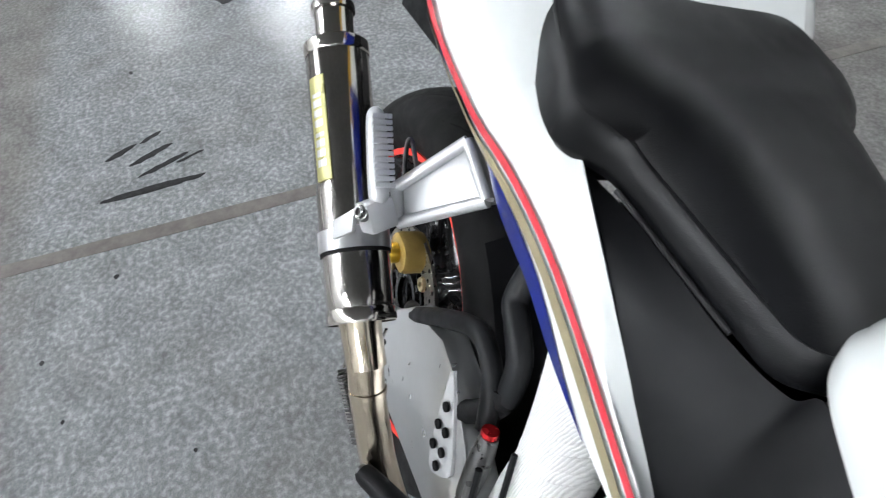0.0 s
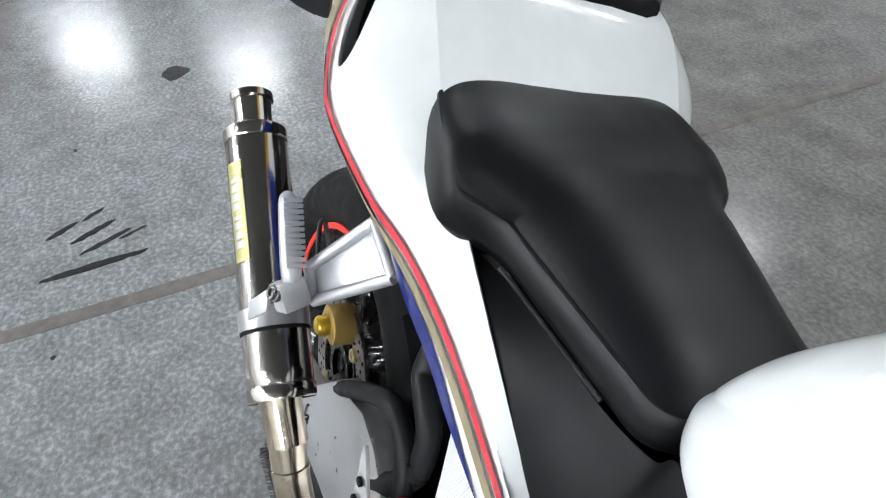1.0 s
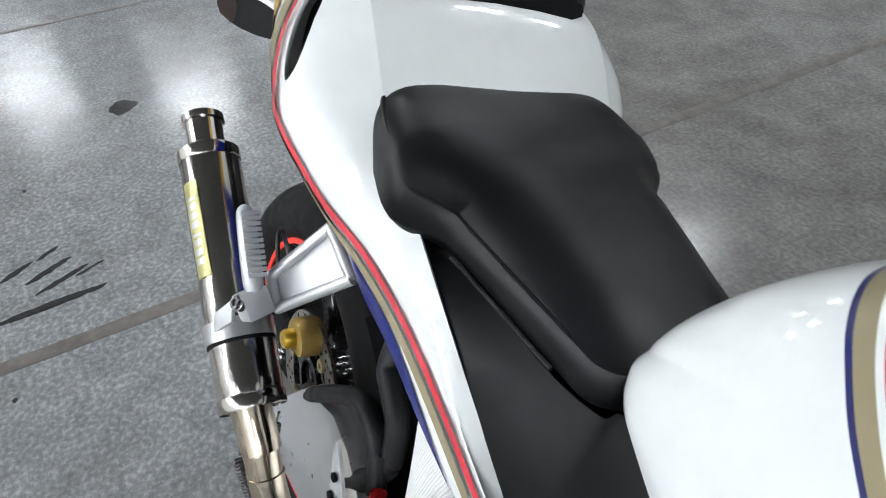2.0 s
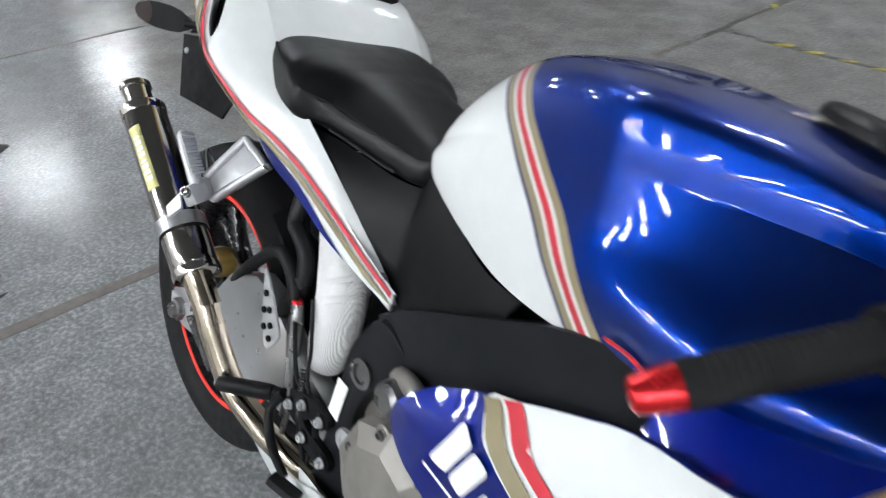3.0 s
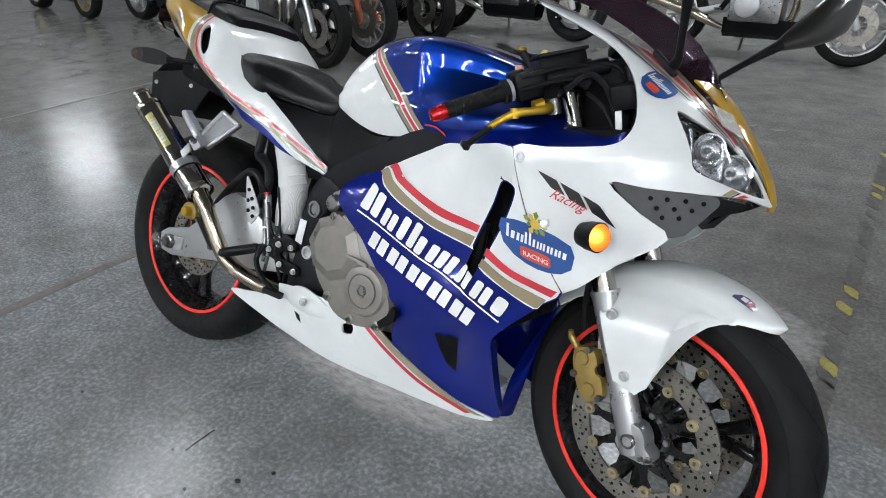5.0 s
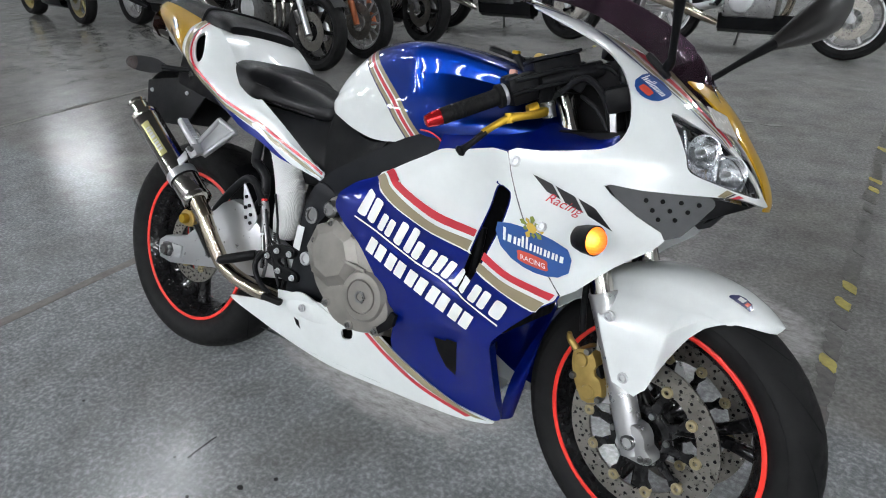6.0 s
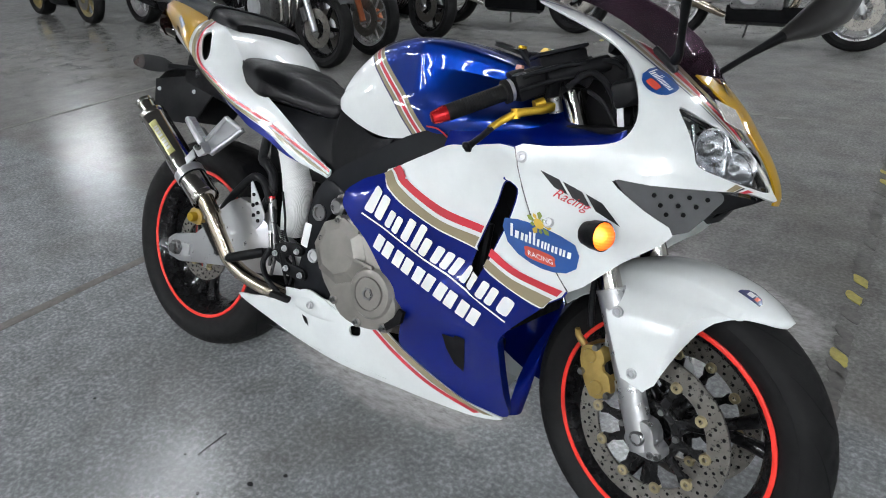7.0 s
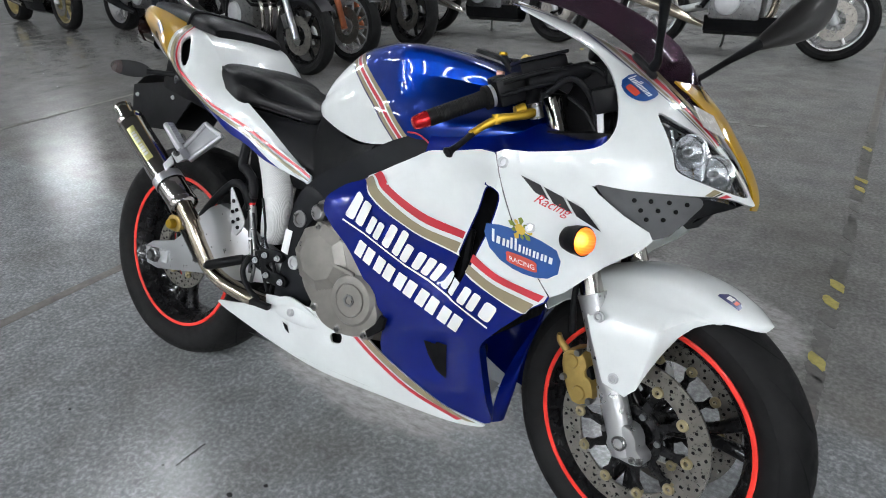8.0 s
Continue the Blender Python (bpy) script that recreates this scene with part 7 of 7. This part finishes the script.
def row_bike(name, label, at, heading, body, rim, spokes, fork, turned=0.0, base=1.40, lean=8, headers=CHROME, disc_on=True):
    """A standing motorcycle; its front wheel's foot is at the given place."""
    b = thing(name, label, "motorcycle", pose(at[0], at[1], 0, 0, 0, heading) @ pose(-base, 0, 0, -lean), group="motorcycles parked in the hall")

    def road_wheel(nm, cx, half, m=None):
        w = part(nm, lathe([(-half * 0.62, 0.222), (-half, 0.255), (-half * 0.9, 0.284), (-half * 0.5, 0.298), (0, 0.303), (half * 0.5, 0.298), (half * 0.9, 0.284), (half, 0.255), (half * 0.62, 0.222)], 48, caps=False), RUBBER, b, "black tyre", m=(m or Matrix()) @ pose(cx, 0, 0.303))
        part("rim", lathe([(-half * 0.66, 0.225), (-half * 0.66, 0.212), (-half * 0.3, 0.195), (half * 0.3, 0.195), (half * 0.66, 0.212), (half * 0.66, 0.225), (0, 0.208)], 48, closed=True), rim, w)
        part("hub", lathe([(-0.045, 0.0), (-0.045, 0.035), (0, 0.045), (0.045, 0.035), (0.045, 0.0)], 20), rim, w)
        for k in range(spokes):
            a = 2 * math.pi * k / spokes
            part("spoke", tube([(0.03 * math.cos(a), 0, 0.03 * math.sin(a)), (0.20 * math.cos(a), 0, 0.20 * math.sin(a))], [0.012, 0.008] if spokes > 7 else [0.020, 0.014], 8), rim, w)
        return w
    fm = Matrix.Translation((base, 0, 0)) @ Matrix.Rotation(radians(turned), 4, "Z") @ Matrix.Translation((-base, 0, 0))
    fw = road_wheel("front_wheel", base, 0.06, fm)
    rw = road_wheel("rear_wheel", 0.0, 0.082)
    for s in (-1, 1):
        if disc_on:
            d = part("brake_disc", lathe([(s * 0.068, 0.075), (s * 0.068, 0.148), (s * 0.073, 0.148), (s * 0.073, 0.075)], 40, closed=True), DISC, fw)
            for k in range(10):
                a = 2 * math.pi * k / 10
                part("disc_pin", lathe([(s * 0.066, 0.007), (s * 0.076, 0.007), (s * 0.076, 0.0)], 8, (0.085 * math.cos(a), 0, 0.085 * math.sin(a))), STEELDK, d)
            part("brake_caliper", box((0.06, 0.05, 0.11), (base - 0.13, s * 0.075, 0.40), 0.012, (0, -24, 0)), STEELDK, b, m=fm)
        part("fork_leg", tube([(base + 0.01, s * 0.10, 0.28), (base - 0.12, s * 0.10, 0.58)], 0.026, 14), fork, b, m=fm)
        part("fork_tube", tube([(base - 0.12, s * 0.10, 0.58), (base - 0.28, s * 0.10, 0.95)], 0.020, 12), CHROME, b, m=fm)
        part("swingarm", tube([(0.0, s * 0.12, 0.303), (0.25, s * 0.12, 0.33), (0.45, s * 0.11, 0.38)], [0.022, 0.028, 0.03], 10), ALU, b)
        part("frame_tube", tube([(0.42, s * 0.14, 0.36), (0.60, s * 0.17, 0.60), (1.0, s * 0.10, 0.82)], 0.022, 10), BLACKPL, b)
        part("foot_peg", tube([(0.42, s * 0.16, 0.36), (0.40, s * 0.25, 0.36)], 0.011, 8), STEELDK, b)
    part("fender", loft([[(base + 0.335 * math.cos(radians(a)), v, 0.303 + (0.335 - 3 * v * v) * math.sin(radians(a))) for v in (-0.07, -0.045, 0, 0.045, 0.07)] for a in range(38, 150, 8)], False, False), body, b, m=fm)
    e = part("engine", join(box((0.40, 0.34, 0.26), (0.68, 0, 0.40), 0.035), box((0.20, 0.32, 0.26), (0.80, 0, 0.60), 0.025, (0, 25, 0))), STEELDK, b, "dark engine")
    for k in range(5):
        part("cooling_fin", box((0.23, 0.36, 0.010), (0.80 + 0.012 * k, 0, 0.53 + 0.035 * k), 0.003, (0, 25, 0)), BLACKPL, e)
    for s in (-1, 1):
        part("engine_cover", lathe([(s * 0.16, 0.10), (s * 0.19, 0.09), (s * 0.20, 0.06), (s * 0.20, 0.0)], 28, (0.62, 0, 0.40)), ALU, e)
        for k in range(6):
            a = k * math.pi / 3
            bolt(e, (0.62 + 0.085 * math.cos(a), s * 0.185, 0.40 + 0.085 * math.sin(a)), (0, s, 0), 0.008, ALU)
    for k in range(4):
        y = -0.12 + 0.08 * k
        part("header_pipe", tube([(0.88, y, 0.56), (0.96, y, 0.48), (0.93, y * 0.8, 0.30), (0.78, y * 0.5 - 0.02, 0.20), (0.60, -0.04, 0.19)], 0.019, 10), headers, b, "header pipe")
    part("silencer", tube([(0.45, -0.12, 0.22), (0.30, -0.18, 0.28), (0.15, -0.20, 0.34), (-0.25, -0.21, 0.46)], [0.022, 0.035, 0.05, 0.05], 18), headers, b, "long silencer")
    part("lower_cowl", loft([[(u, -0.16 * k, 0.30), (u, -0.11 * k, 0.18), (u, 0, 0.15), (u, 0.11 * k, 0.18), (u, 0.16 * k, 0.30)] for u, k in ((0.45, 0.7), (0.65, 1), (0.85, 1), (1.02, 0.7))], False, False), BLACKPL, b)
    part("side_stand", tube([(0.60, 0.14, 0.28), (0.58, 0.22, 0.10), (0.56, 0.26, 0.03)], 0.010, 8), STEELDK, b)
    part("tank", loft([[(u, hw * math.cos(t), w0 + (w1 - w0) * max(0, math.sin(t)) ** 0.7) for t in (math.pi * k / 12 for k in range(13))] for u, hw, w0, w1 in ((0.50, 0.08, 0.76, 0.82), (0.58, 0.14, 0.75, 0.93), (0.75, 0.17, 0.75, 0.99), (0.92, 0.16, 0.78, 0.97), (1.04, 0.10, 0.80, 0.90))], False, False), body, b)
    part("seat", loft([[(u, hw * math.cos(t), w0 + 0.06 * max(0, math.sin(t)) ** 0.6) for t in (math.pi * k / 10 for k in range(11))] for u, hw, w0 in ((0.54, 0.09, 0.76), (0.36, 0.14, 0.75), (0.15, 0.13, 0.78), (-0.10, 0.11, 0.84), (-0.22, 0.08, 0.86))], False, False), LEATHER, b)
    part("tail", loft([[(u, -hw, w), (u, -hw * 0.8, w - 0.09), (u, hw * 0.8, w - 0.09), (u, hw, w)] for u, hw, w in ((0.40, 0.13, 0.75), (0.1, 0.13, 0.78), (-0.15, 0.10, 0.84), (-0.30, 0.05, 0.88))], False, False), body, b)
    part("handlebar", tube([(1.02, -0.36, 1.0), (1.10, -0.15, 1.02), (1.10, 0.15, 1.02), (1.02, 0.36, 1.0)], 0.012, 10), BLACKPL, b)
    part("headlamp", lathe([(-0.08, 0.0), (-0.06, 0.06), (0.0, 0.085), (0.012, 0.075), (0.02, 0.0)], 24, axis="x"), CHROME, b, m=pose(1.24, 0, 0.92))
    return b


row_bike("parked_motorcycle", "black sports motorcycle with drilled front discs, standing in the row", (-2.25, 2.86), -12, BLACKP, RIMBLK, 6, ALUBR, 8)
row_bike("parked_motorcycle", "dark motorcycle with silver many-spoked wheels and rusty orange fork", (-2.20, 3.38), -10, BLACKP, RIMSIL, 12, ORANGE, 4)
row_bike("parked_motorcycle", "black motorcycle with wide dark tyres, standing in the row", (-2.10, 4.12), -14, BLACKP, RIMBLK, 5, STEELDK, 0)
row_bike("parked_motorcycle", "black motorcycle with a chrome header pipe, seen side-on", (-1.00, 4.92), 0, BLACKP, RIMBLK, 5, ALU, 0)
row_bike("parked_motorcycle", "white sports motorcycle with a dark engine and golden header pipes", (1.24, 5.08), 2, WHITEP, RIMSIL, 6, ALU, 0, headers=HOTSTEEL)
row_bike("parked_motorcycle", "silver motorcycle with gold cast wheels, standing apart", (-6.35, 3.24), -6, SILVERP, RIMGOLD, 6, ALU, 0)
row_bike("parked_motorcycle", "black motorcycle with a black exhaust and chrome rear wheel", (-4.32, 3.44), -4, BLACKP, RIMSIL, 8, STEELDK, 0, headers=BLACKPL)
